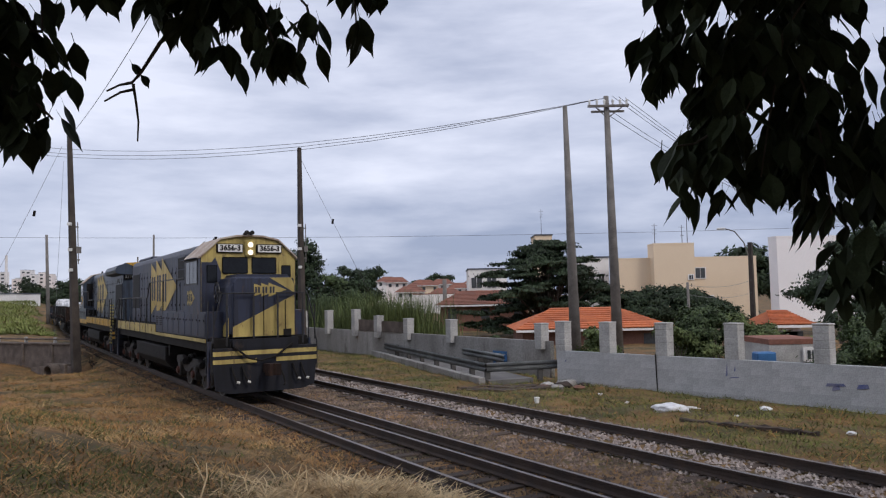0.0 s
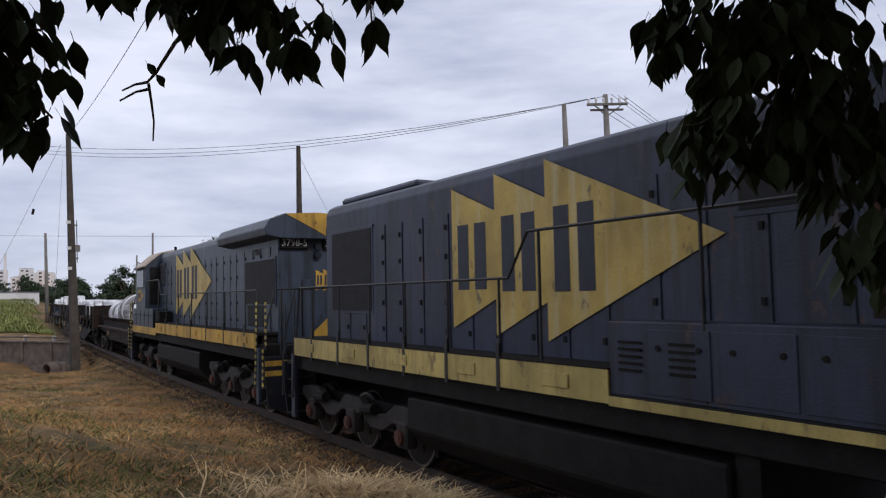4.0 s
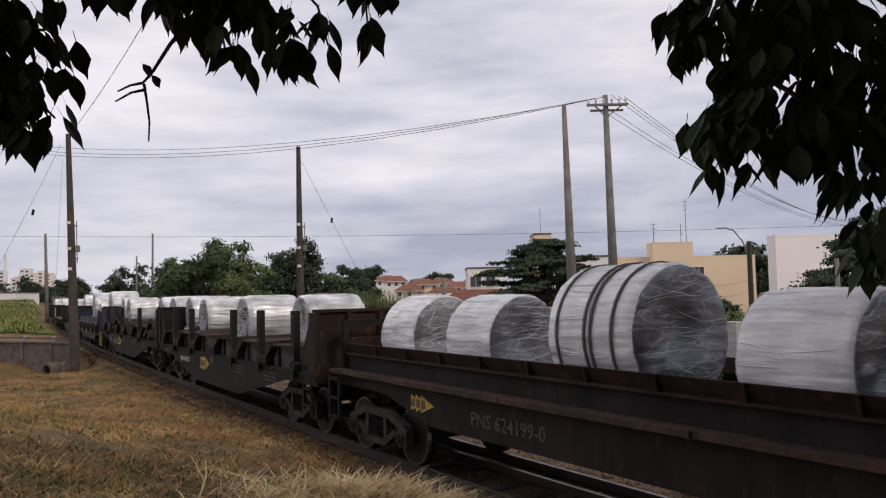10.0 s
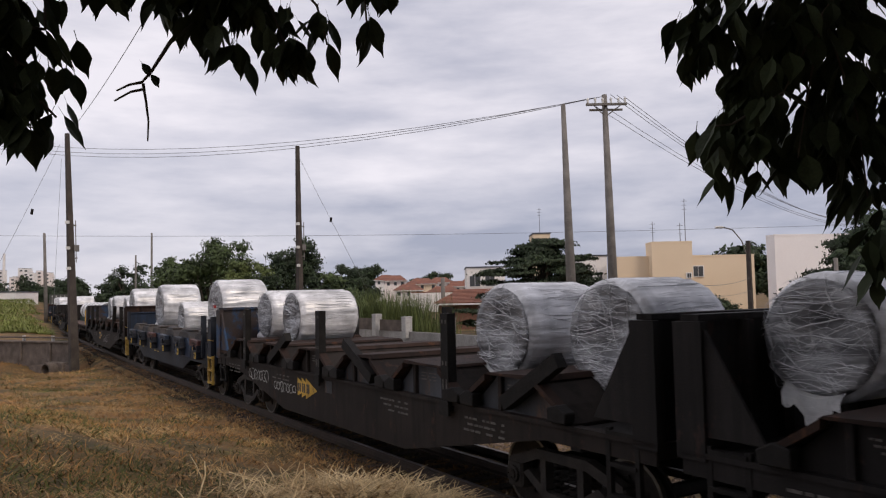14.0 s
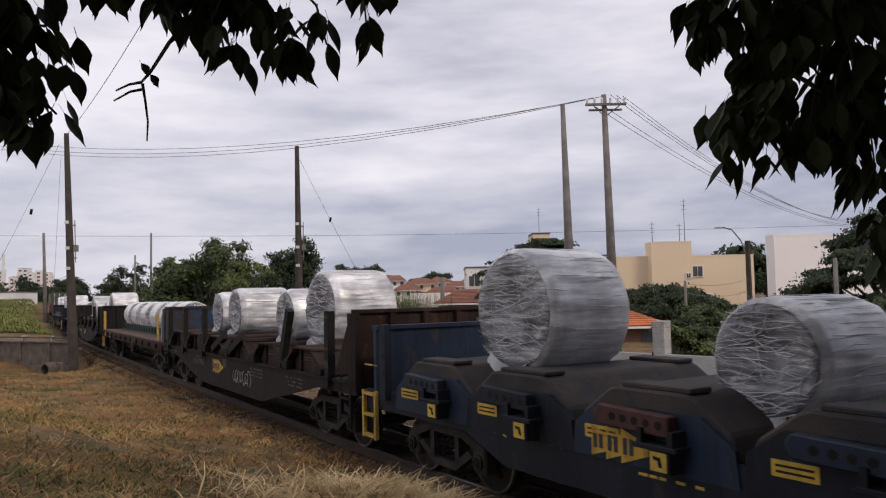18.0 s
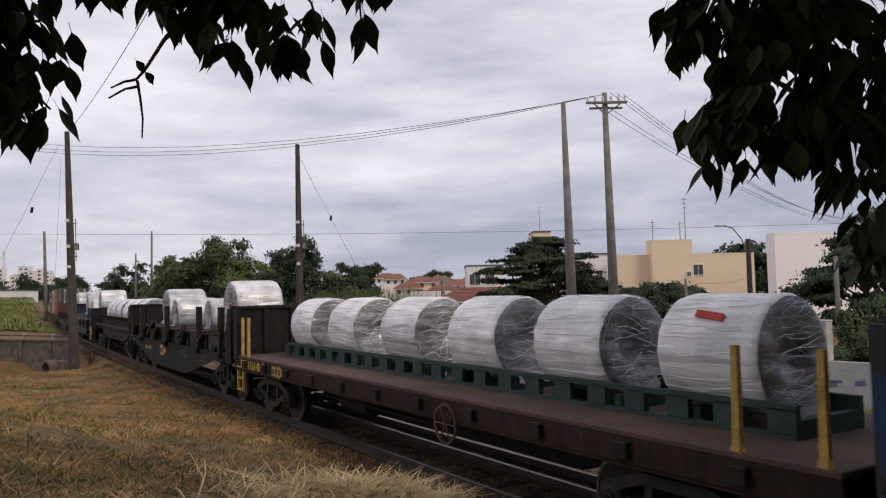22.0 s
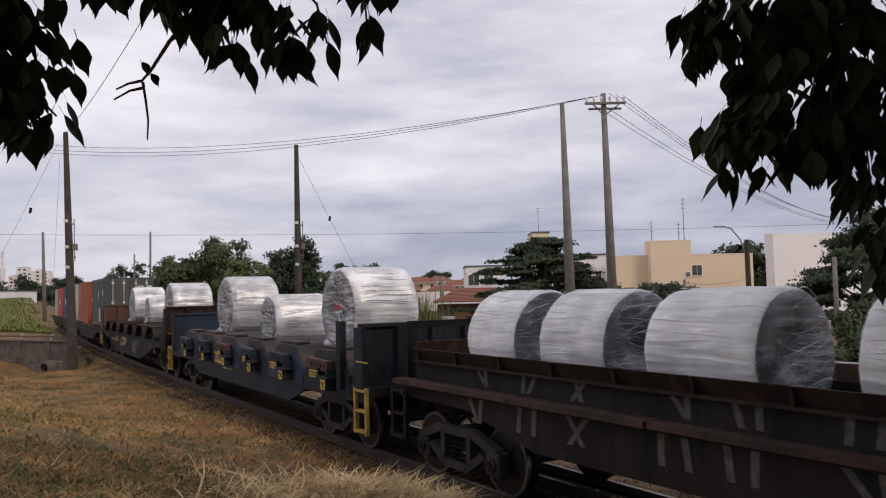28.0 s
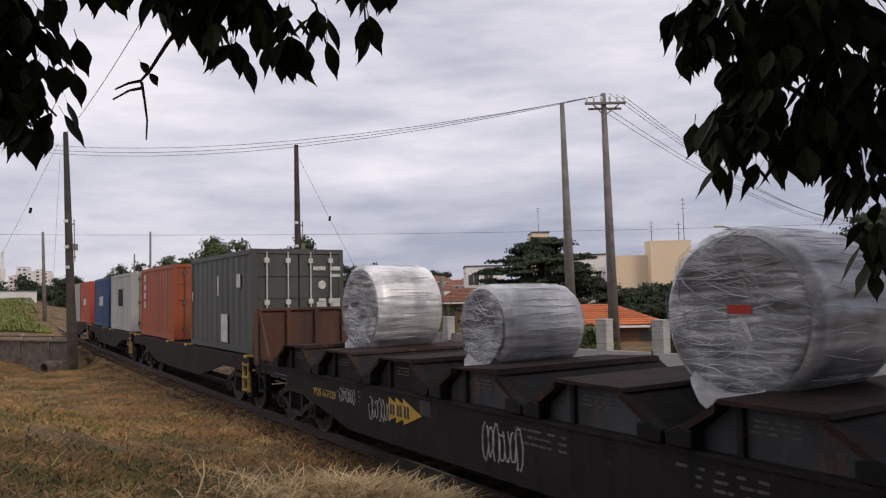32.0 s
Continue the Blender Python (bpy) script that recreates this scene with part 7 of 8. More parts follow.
part("drain_pipe", bm, DARK_CONC, cv)
# black disc in place of the shaded inside of the pipe
bm = bm_new()
rod(bm, (cn - 0.62, -0.5, -0.9), (cn - 0.62, -0.452, -0.9), 0.34, seg=20)
part("pipe_shade", bm, BLACK, cv)


def guardrail(pts, z, label):
    g = thing("guardrail", None, label, "guardrail", "guardrails beside the path")
    for p, q in zip(pts, pts[1:]):
        m, n = span(p, q)
        bm = bm_new()
        prof = ((0.0, 0.0), (-0.05, 0.05), (-0.05, 0.1), (0.0, 0.15), (0.0, 0.17), (-0.05, 0.22), (-0.05, 0.27), (0.0, 0.32))
        v0 = [bm.verts.new((0, a, z + b)) for a, b in prof]
        v1 = [bm.verts.new((n, a, z + b)) for a, b in prof]
        for i in range(len(prof) - 1):
            bm.faces.new((v0[i], v0[i + 1], v1[i + 1], v1[i]))
        bmesh.ops.solidify(bm, geom=bm.faces[:], thickness=0.012)
        bm.transform(m)
        part("beam", bm, GALV, g)
        k = 0
        while k * 2.0 < n:
            bm = bm_new()
            box(bm, k * 2.0, k * 2.0 + 0.16, 0.03, 0.2, -0.7, z + 0.3)
            bm.transform(m)
            part("post", bm, WEATHERED, g)
            k += 1
    return g


guardrail(((-13.5, 66), (-8.6, 54), (1.35, 26.0), (4.0, 26.9)), 0.12, "grey steel guardrail with dark posts")
guardrail(((-11.5, 66), (-7.2, 56), (2.2, 28.6)), 0.2, "second grey guardrail along the path")
bm = bm_new()
m, n = span((-8.8, 54), (1.2, 25.6))
box(bm, 0, n, -0.15, 0.1, -0.7, -0.02, 0.02)
solid("path_kerb", bm, OLD_RENDER, m, "low concrete kerb under the guardrail", "kerb", "", "structure")
bm = bm_new()
box(bm, 0, n, 0.25, 1.9, -0.7, -0.13)
solid("path", bm, ASPHALT, m, "grey path between the guardrails", "path", "", "structure")

# timbers, rubbish
def timber(x, y, ang, length, label, wide=0.22):
    bm = bm_new()
    rows = []
    for k in range(13):
        f = -length / 2 + length * k / 12
        a, b2 = wide / 2 * (1 + 0.5 * noise.noise(Vector((f * 3, x, 1)))), 0.1 + 0.06 * noise.noise(Vector((f * 4, y, 2)))
        rows.append([bm.verts.new((f, c * a + 0.04 * noise.noise(Vector((f * 2, x, 5))), h * b2)) for c, h in ((-1, 0), (-0.95, 0.9), (-0.3, 1.05), (0.4, 0.95), (0.95, 0.85), (1, 0))])
    for p, q in zip(rows, rows[1:]):
        for i in range(6):
            bm.faces.new((p[i], p[(i + 1) % 6], q[(i + 1) % 6], q[i]))
    bm.faces.new(rows[0])
    bm.faces.new(rows[-1])
    return solid("timber", bm, SLEEPER, Matrix.Translation((x, y, height(x, y) - 0.03)) @ Matrix.Rotation(ang, 4, "Z"), label, "timber", "discarded timbers")


for x, y, a, l in ((1.6, 24.3, 0.15, 2.6), (2.3, 24.7, -0.1, 2.2), (1.2, 24.8, 0.3, 1.8), (2.9, 24.2, 0.6, 1.3)):
    timber(x, y, a, l, "old dark sleeper lying in the grass by the guardrail")
for x, y, a, l in ((1.9, 24.0, 0.05, 2.4), (1.4, 23.9, -0.2, 1.6), (2.6, 24.9, 0.4, 1.9)):
    timber(x, y, a, l, "thick dark sleeper in the pile by the guardrail", 0.34)
timber(6.4, 16.8, -0.72, 2.6, "long rotten timber lying in the grass")
timber(7.0, 16.4, -0.8, 1.9, "rotten timber lying in the grass", 0.16)


def crumple(name, x, y, size, label, seed, material, category="rubbish", flat=0.5, long=1.0):
    bm = bm_new()
    bmesh.ops.create_icosphere(bm, subdivisions=3, radius=1.0)
    for v in bm.verts:
        d = 1 + 0.45 * noise.noise(v.co * 1.8 + Vector((seed, 0, 0))) + 0.2 * noise.noise(v.co * 5 + Vector((seed, 3, 0)))
        v.co = Vector((v.co.x * long, v.co.y, v.co.z * flat)) * d * size
    return solid(name, bm, material, Matrix.Translation((x, y, height(x, y) + size * flat * 0.6)) @ Matrix.Rotation(-0.3, 4, "Z"), label, category, "", "", True)


crumple("plastic_bag", 5.55, 18.95, 0.26, "crumpled white plastic bag torn open on the grass", 1, BAG, "bag", 0.5, 1.7)
crumple("plastic_bag", 6.25, 19.9, 0.1, "strip of white plastic trailing from the bag", 2, BAG, "bag", 0.4, 3.2)
for i, (x, y, s) in enumerate(((4.6, 22.85, 0.08), (5.02, 21.2, 0.07), (8.0, 19.1, 0.13), (8.28, 15.6, 0.09), (2.6, 18.0, 0.08), (7.0, 18.4, 0.06), (3.3, 25.0, 0.2), (3.9, 24.9, 0.15))):
    crumple("litter", x, y, s, "small scrap of pale litter in the grass", 5 + i, BAG if i != 6 else PILLAR)
for i, (x, y, z) in enumerate(((3.5, 24.4, 0.16), (3.8, 24.6, 0.2), (4.2, 24.2, 0.15), (4.0, 25.3, 0.24), (4.5, 25.0, 0.14), (3.2, 24.7, 0.12))):
    crumple("rubble", x, y, z, "lump of broken rubble beside the wall's end", 30 + i, (OLD_RENDER, SLEEPER, BRICK_WALL)[i % 3], "rubble", 0.55, 1.3)
bm = bm_new()
rod(bm, (0, 0, 0), (0, 0, 0.16), 0.06, 0.08, 12)
solid("paper_cup", bm, WHITE_CLEAN, Matrix.Translation((2.48, 21.07, height(2.48, 21.07))), "white paper cup standing in the grass", "cup")


# ---- houses ----------------------------------------------------------------
def house_block(name, x0, x1, y, depth, z0, z1, material, label, windows=(), roof=None, turn=0.0, cap=SLATE):
    """A plain block of a building, its front at y, with real window recesses put on as frames and panes."""
    b = thing(name, Matrix.Translation(((x0 + x1) / 2, y, 0)) @ Matrix.Rotation(turn, 4, "Z"), label, "building")
    h = (x1 - x0) / 2
    bm = bm_new()
    box(bm, -h, h, 0, depth, z0, z1)
    part("wall", bm, material, b)
    bm = bm_new()
    e = 0.12 if cap is SLATE else 0.02
    box(bm, -h - e, h + e, -e, depth + e, z1, z1 + 0.18)
    part("roof_edge", bm, cap, b)
    for wx, wz, ww, wh in windows:
        bm = bm_new()
        box(bm, wx - ww / 2 - 0.1, wx + ww / 2 + 0.1, -0.1, 0.02, wz - 0.1, wz + wh + 0.1)
        wn_ = part("window", bm, PLASTER_WHITE, b)
        for k in range(2):
            bm = bm_new()
            a = wx - ww / 2 + k * ww / 2
            box(bm, a + 0.03, a + ww / 2 - 0.03, -0.13, -0.1, wz, wz + wh)
            part("pane", bm, PANE, wn_)
    return b


house_block("apartment_building", 20.9, 37.4, 90, 5, -1, 6.72, PLASTER_BEIGE, "plain beige apartment building with few windows", ((1.45, 4.35, 1.2, 1.2), (-3.0, 1.0, 1.0, 1.2), (2.2, 1.2, 1.4, 1.0)), None, 0.0, PLASTER_BEIGE)
house_block("apartment_building", 24.7, 29.5, 88.5, 2.6, -1, 8.35, PLASTER_BEIGE, "beige stair tower of the apartment building", ((1.9, 4.2, 0.5, 0.5),), None, 0.0, PLASTER_BEIGE)
house_block("apartment_building", 17.2, 21.0, 96, 10, -1, 7.3, PLASTER_WHITE, "white apartment block with a dark flat roof", ((-0.6, 3.6, 1.0, 1.6), (0.9, 3.6, 0.7, 1.6)))
house_block("apartment_building", 34.7, 46.7, 79.0, 1.6, -1, 8.2, BRIGHT_WHITE, "plain white building behind the large tree", (), None, 0.12, BRIGHT_WHITE)
house_block("apartment_building", 3.4, 9.0, 110, 10, -1, 6.6, PLASTER_WHITE, "white apartment building with barred windows", ((-1.6, 3.9, 1.6, 1.5), (0.6, 3.9, 1.4, 1.5), (-1.6, 1.2, 1.6, 1.5)))
house_block("apartment_building", 15.2, 18.0, 125, 6, -1, 12.6, PLASTER_BEIGE, "beige water tower top above the tree")
for x, y, z0, z1 in ((28.6, 90, 8.5, 10.8), (25.2, 89.6, 8.5, 11.0), (29.1, 89.6, 8.5, 13.7), (16.5, 127, 12.7, 17.2)):
    bm = bm_new()
    rod(bm, (0, 0, z0), (0, 0, z1), 0.05, 0.03, 6)
    for k in range(3):
        box(bm, -0.35 + k * 0.05, 0.35 - k * 0.05, -0.02, 0.02, z1 - 0.3 - k * 0.5, z1 - 0.26 - k * 0.5)
    solid("roof_antenna", bm, WIRE, Matrix.Translation((x, y, 0)), "thin antenna mast on a roof", "antenna", "roof antennas")


def tiled_house(x0, x1, y, depth, z0, z_eave, z_ridge, wall_m, tile_m, label, inset=0.28, rows=10):
    b = thing("house", Matrix.Translation(((x0 + x1) / 2, y, 0)), label, "house")
    h = (x1 - x0) / 2
    bm = bm_new()
    box(bm, -h + 0.5, h - 0.5, 0.6, depth - 0.5, z0, z_eave + 0.05)
    part("wall", bm, wall_m, b)
    for k in range(3):
        bm = bm_new()
        x = -h + 1.6 + k * (2 * h - 3) / 2
        box(bm, x - 0.4, x + 0.4, 0.55, 0.62, z_eave - 1.3, z_eave - 0.35)
        part("window", bm, PANE, b)
    # hipped roof in stepped courses of tiles
    hip = 2 * h * inset
    bm = bm_new()
    a = [(-h, 0, z_eave), (h, 0, z_eave), (h, depth, z_eave), (-h, depth, z_eave), (-h + hip, depth / 2, z_ridge), (h - hip, depth / 2, z_ridge)]
    v = [bm.verts.new(p) for p in a]
    for f in ((0, 1, 5, 4), (1, 2, 5), (2, 3, 4, 5), (3, 0, 4), (3, 2, 1, 0)):
        bm.faces.new([v[i] for i in f])
    part("roof", bm, tile_m, b)
    for k in range(rows):
        bm = bm_new()
        f0, f1 = k / rows, (k + 1) / rows
        za, zb = z_eave + (z_ridge - z_eave) * f0 + 0.08, z_eave + (z_ridge - z_eave) * f1 + 0.03
        slab(bm, ((-h + hip * f0, depth / 2 * f0 - 0.04), (h - hip * f0, depth / 2 * f0 - 0.04), (h - hip * f1, depth / 2 * f1), (-h + hip * f1, depth / 2 * f1)), "z", 0, 0.05)
        for vv in bm.verts:
            t = (vv.co.y + 0.04) / (depth / 2)
            vv.co.z += za + (zb - za) * max(0, min(1, (t - f0) / (f1 - f0)))
        part("tile_course", bm, tile_m, b)
    bm = bm_new()
    box(bm, -h, h, -0.1, -0.02, z_eave - 0.12, z_eave + 0.02)
    part("fascia", bm, PLASTER_WHITE, b)
    return b


tiled_house(4.4, 14.4, 47.5, 8, -1, 0.5, 1.75, BRICK_WALL, TILE, "low house with a bright orange tiled roof")
tiled_house(17.2, 19.6, 40, 4, -1, 0.85, 1.55, PLASTER_WHITE, TILE, "small house with an orange tiled roof among bushes")
house_block("shed", 11.2, 13.0, 26.2, 2.5, -0.6, 0.86, PILLAR, "small unplastered shed behind the wall", ((0.5, 0.35, 0.32, 0.3),), None, 0.0, TILE_OLD)
bm = bm_new()
box(bm, 10.45, 11.1, 25.4, 25.9, -0.5, 0.66, 0.04)
solid("water_tank", bm, TARP, None, "blue plastic tank beside the shed", "tank")
house_block("warehouse", -6.5, 6.5, 150, 10, -1, 3.2, PLASTER_WHITE, "long low white warehouse far off", (), None, 0, TILE_OLD)
for i, (x, y, w, z1, m) in enumerate(((-14, 215, 7, 8.6, PLASTER_PINK), (-6, 205, 9, 7.4, PLASTER_BEIGE), (-1, 225, 8, 8.0, PLASTER_WHITE), (4, 215, 7, 6.6, PLASTER_PINK), (-9, 190, 8, 5.6, PLASTER_WHITE), (0, 180, 9, 4.8, PLASTER_BEIGE), (9, 230, 7, 8.2, PLASTER_WHITE), (-18, 230, 7, 9.2, PLASTER_WHITE))):
    tiled_house(x - w / 2, x + w / 2, y, 8, -1, z1 - 1.6, z1, m, TILE_OLD, "distant hillside house with a reddish roof", 0.3, 3)
tiled_house(-1.0, 8.2, 70, 8, -1, 1.9, 3.2, BRICK_WALL, TILE_OLD, "brown-roofed house behind the long wall")
# far town on the skyline
rng = random.Random(8)
for i in range(13):
    x = -535 + i * 4.2 + rng.uniform(-1, 1)
    z = 34 + rng.uniform(0, 9) + (10 if i in (3, 7) else 0)
    house_block("tower_block", x - 3.8, x + 3.8, 900 + rng.uniform(0, 30), 8, -1, z, rng.choice((PLASTER_WHITE, PLASTER_PINK)), "far pale tower block on the skyline",
                [(0.2, z - 4 - 4.5 * k, 3.4, 2.0) for k in range(3)])
bm = bm_new()
rod(bm, (-523, 890, 0), (-523, 890, 62), 2.0, 1.4, 10)
solid("silo", bm, PLASTER_WHITE, None, "tall pale silo in the far town", "silo")
house_block("shed", -90, -80.1, 140, 8, -1, 4.8, PLASTER_WHITE, "low pale shed at the field's edge")
house_block("warehouse", -88, -70, 240, 10, -1, 9.6, PLASTER_WHITE, "far white works building", (), None, 0.0)
for x, z in ((-86, 14.0), (-83, 12.4), (-80.5, 13.2), (-78, 15.0), (-75, 12.0)):
    bm = bm_new()
    rod(bm, (x, 242, 0), (x, 242, z), 0.8, 0.8, 8)
    solid("silo", bm, CONCRETE, None, "thin far chimney of the works", "chimney", "works chimneys")
# ---- trees and bushes ------------------------------------------------------
LEAF_DARK = mat("dark_green_leaves", (0.03, 0.05, 0.019), (0.017, 0.03, 0.012), 0.4, 0.7, 0, 0.05, 10, rand=0.45)
LEAF_MID = mat("mid_green_leaves", (0.065, 0.095, 0.03), (0.035, 0.055, 0.018), 0.4, 0.7, 0, 0.05, 10, rand=0.45)
LEAF_LIGHT = mat("yellow_green_leaves", (0.12, 0.15, 0.045), (0.06, 0.085, 0.026), 0.4, 0.7, 0, 0.05, 10, rand=0.4)
LEAF_NEAR = mat("near_dark_leaves", (0.045, 0.058, 0.028), (0.03, 0.04, 0.02), 3, 0.7, 0, 0.05, 20, rand=0.3, spec=0.15)
BARK = mat("grey_bark", (0.1, 0.08, 0.06), (0.06, 0.048, 0.038), 3, 0.95, 0, 0.5, 15)


def tree(name, x, y, z0, lobes, leaves, size, material, label, trunk=0.25, seed=0, category="tree", droop=0.2, level=0.6):
    """A tapered trunk with limbs into each lobe, and a crown of many small leaf clumps. lobes: (dx, dy, z, rx, ry, rz)."""
    r = random.Random(seed)
    t = thing(name, Matrix.Translation((x, y, 0)), label, category)
    bm = bm_new()
    zl = min(l[2] for l in lobes)
    rod(bm, (0, 0, z0 - 0.3), (0, 0, max(z0 + 0.5, zl)), trunk, trunk * 0.6, 8)
    for l in lobes:
        rod(bm, (0, 0, z0 + (zl - z0) * 0.7), (l[0] * 0.8, l[1] * 0.8, l[2]), trunk * 0.4, trunk * 0.12, 6)
    part("trunk", bm, BARK, t)
    g = np.random.default_rng(seed + 100)
    clumps, hold = [], []
    for l in lobes:
        for k in range(12):
            u = Vector((r.gauss(0, 1), r.gauss(0, 1), r.gauss(0, 1))).normalized() * r.uniform(0.3, 1.0)
            clumps.append((l[0] + u.x * l[3], l[1] + u.y * l[4], l[2] + u.z * l[5]))
            hold.append((*l, r.uniform(0.2, 0.42)))
    clumps, hold = np.array(clumps), np.array(hold)
    share = hold[:, 6] ** 2 * (hold[:, 3] * hold[:, 4] + hold[:, 4] * hold[:, 5])
    leaves = int(leaves * 1.9)
    size *= 0.78
    pick = g.choice(len(clumps), leaves, p=share / share.sum())
    h = hold[pick]
    spread = np.stack((h[:, 3], h[:, 4], np.maximum(h[:, 5], level * h[:, 3])), 1) * h[:, 6:7]
    p = clumps[pick] + g.normal(0, 0.6, (leaves, 3)) * spread
    keep = p[:, 2] > z0
    p, h = p[keep], h[keep]
    k = len(p)
    u = p - h[:, :3]
    u /= np.linalg.norm(u, axis=1, keepdims=True) + 1e-6
    n = u + np.stack((g.uniform(-0.8, 0.8, k), g.uniform(-0.8, 0.8, k), g.uniform(-0.3, 0.9, k)), 1)
    n /= np.linalg.norm(n, axis=1, keepdims=True)
    a = np.cross(n, g.normal(size=(k, 3)))
    a *= size * g.uniform(0.6, 1.4, (k, 1)) / np.linalg.norm(a, axis=1, keepdims=True)
    b = np.cross(n, a) * 0.5
    low = n * np.linalg.norm(a, axis=1, keepdims=True) * droop
    verts = np.stack((p - a, p - b - low, p + a, p + b - low), 1).reshape(-1, 3).tolist()
    faces = [q for i in range(0, 4 * k, 4) for q in ((i, i + 1, i + 2), (i, i + 2, i + 3))]
    me = quick("crown", verts, faces, material)
    c = new("crown", me)
    c.parent = t
    return t


def lobes_of(r, n, w, d, z_lo, z_hi, size, flat=0.6):
    out = []
    for i in range(n):
        f = r.random()
        z = z_lo + (z_hi - z_lo) * f
        s = size * r.uniform(0.7, 1.2) * (1.1 - 0.5 * f)
        out.append((r.uniform(-w, w) * (1 - 0.55 * f), r.uniform(-d, d) * (1 - 0.5 * f), z - s * flat * 0.6, s, s, s * flat))
    return out


rr = random.Random(21)
# layered tree in front of the flats: flat sprays in a broad cone
lay = []
for k in range(96):
    f = (k + rr.random()) / 96
    z = 0.0 + 6.9 * f
    reach = (5.2 * (1 - f ** 2.2) + 0.9) * math.sqrt(rr.uniform(0.05, 1.0))
    turn = rr.uniform(0, 6.283)
    lay.append((math.cos(turn) * reach + 0.25 * f, math.sin(turn) * reach * 0.8, z, rr.uniform(1.1, 1.9), rr.uniform(1.1, 1.7), rr.uniform(0.18, 0.34)))
tree("tree", 8.1, 60, -0.6, lay, 36000, 0.18, LEAF_DARK, "dark green tree with flat layered branches", 0.3, 1, "tree", 0.1, 0.1)
tree("tree", -18.6, 90, -0.6, lobes_of(rr, 18, 4.4, 3, 2, 10.6, 2.6, 0.8), 10000, 0.24, LEAF_DARK, "dark dense tree behind the tracks", 0.35, 2)
tree("tree", -25.0, 80, -0.6, lobes_of(rr, 26, 6.4, 3, 1.5, 8.9, 3.0, 0.75), 15000, 0.23, LEAF_MID, "broad green tree behind the tracks", 0.3, 3)
tree("tree", -30.4, 82, -0.6, lobes_of(rr, 12, 3.2, 2, 1.5, 7.8, 2.0, 0.75), 6000, 0.23, LEAF_MID, "bushy green tree at the row's end", 0.25, 4)
tree("tree", -20.2, 78, -0.6, lobes_of(rr, 12, 3.0, 2, 1, 6.8, 1.9, 0.75), 6000, 0.2, LEAF_LIGHT, "lighter green shrub tree behind the tracks", 0.2, 5)
tree("tree", -13.4, 120, -0.6, lobes_of(rr, 14, 4.8, 3, 3, 8.4, 2.6, 0.6), 6000, 0.3, LEAF_DARK, "rounded dark tree further off", 0.35, 6)
tree("tree", -14.5, 86, -0.6, lobes_of(rr, 9, 2.6, 2, 1, 5.6, 1.8, 0.75), 4500, 0.23, LEAF_DARK, "low dark tree beside the tall grass", 0.2, 7)
tree("tree", -10.5, 75, -0.6, lobes_of(rr, 9, 2.8, 2, 1, 5.2, 1.8, 0.75), 4500, 0.2, LEAF_MID, "low green tree behind the tall grass", 0.2, 8)
dome = [(x, y, 2.6 * math.sqrt(1 - (x / 5.2) ** 2) * q, 1.3, 1.3, 0.55) for x in (-4.6, -3.6, -2.5, -1.3, 0, 1.3, 2.5, 3.6, 4.6) for y, q in ((-1.6, 0.45), (-0.8, 0.8), (0.3, 1.0))]
tree("tree", 17.6, 60, -0.6, dome, 20000, 0.17, LEAF_DARK, "low spreading dark tree before the flats", 0.3, 9)
sprays = []
for k in range(70):
    f = (k + rr.random()) / 70
    reach, turn = (4.9 * (1 - f ** 2.4) + 1.1) * math.sqrt(rr.uniform(0.1, 1.0)), rr.uniform(0, 6.283)
    sprays.append((math.cos(turn) * reach, math.sin(turn) * reach * 0.7, 0.4 + 7.4 * f, rr.uniform(1.4, 2.2), rr.uniform(1.2, 1.8), rr.uniform(0.5, 0.8)))
tree("tree", 33.0, 55, -0.6, sprays, 42000, 0.21, LEAF_DARK, "large dark tree beside the white building", 0.45, 10, "tree", 0.15, 0.4)
for x, y, w, z in ((-93, 165, 6, 7.6), (-84, 168, 6, 7.0), (-78.5, 160, 3, 7.4)):
    tree("tree", x, y, -0.6, lobes_of(rr, 14, w, 3, 3, z, 2.8, 0.7), 5000, 0.35, LEAF_DARK, "dark round tree at the edge of the field", 0.3, 60 + int(-x))
tree("bush", 11.4, 32, -0.5, lobes_of(rr, 11, 1.9, 1.2, 0.3, 2.35, 0.95, 0.7), 8400, 0.1, LEAF_MID, "wild green bush behind the wall", 0.08, 11, "bush")
tree("bush", 13.4, 33, -0.5, lobes_of(rr, 9, 1.8, 1.2, 0.2, 1.8, 0.9, 0.7), 6400, 0.1, LEAF_LIGHT, "yellowish bush behind the wall", 0.07, 12, "bush")
tree("bush", 9.6, 31, -0.5, lobes_of(rr, 7, 1.2, 1, 0.2, 1.5, 0.8, 0.7), 4800, 0.1, LEAF_LIGHT, "ragged bush behind the wall", 0.06, 13, "bush")
tree("bush", 13.4, 23.5, -0.5, lobes_of(rr, 11, 1.7, 1.2, 0.3, 2.1, 0.9, 0.7), 9200, 0.085, LEAF_MID, "dense bush behind the block wall", 0.07, 14, "bush")
tree("bush", 15.5, 24.0, -0.5, lobes_of(rr, 9, 1.5, 1.2, 0.3, 2.3, 0.9, 0.7), 6800, 0.085, LEAF_DARK, "dark bush behind the block wall", 0.07, 15, "bush")
tree("bush", 6.6, 33.5, -0.5, lobes_of(rr, 7, 1.2, 0.8, 0.2, 1.3, 0.7, 0.7), 4400, 0.09, LEAF_LIGHT, "weedy bush beside the pole", 0.05, 16, "bush")
tree("bush", 1.9, 33.2, -0.5, lobes_of(rr, 5, 0.7, 0.5, 0.1, 1.0, 0.5, 0.8), 2600, 0.08, LEAF_MID, "small bush growing on the wall", 0.04, 17, "bush")
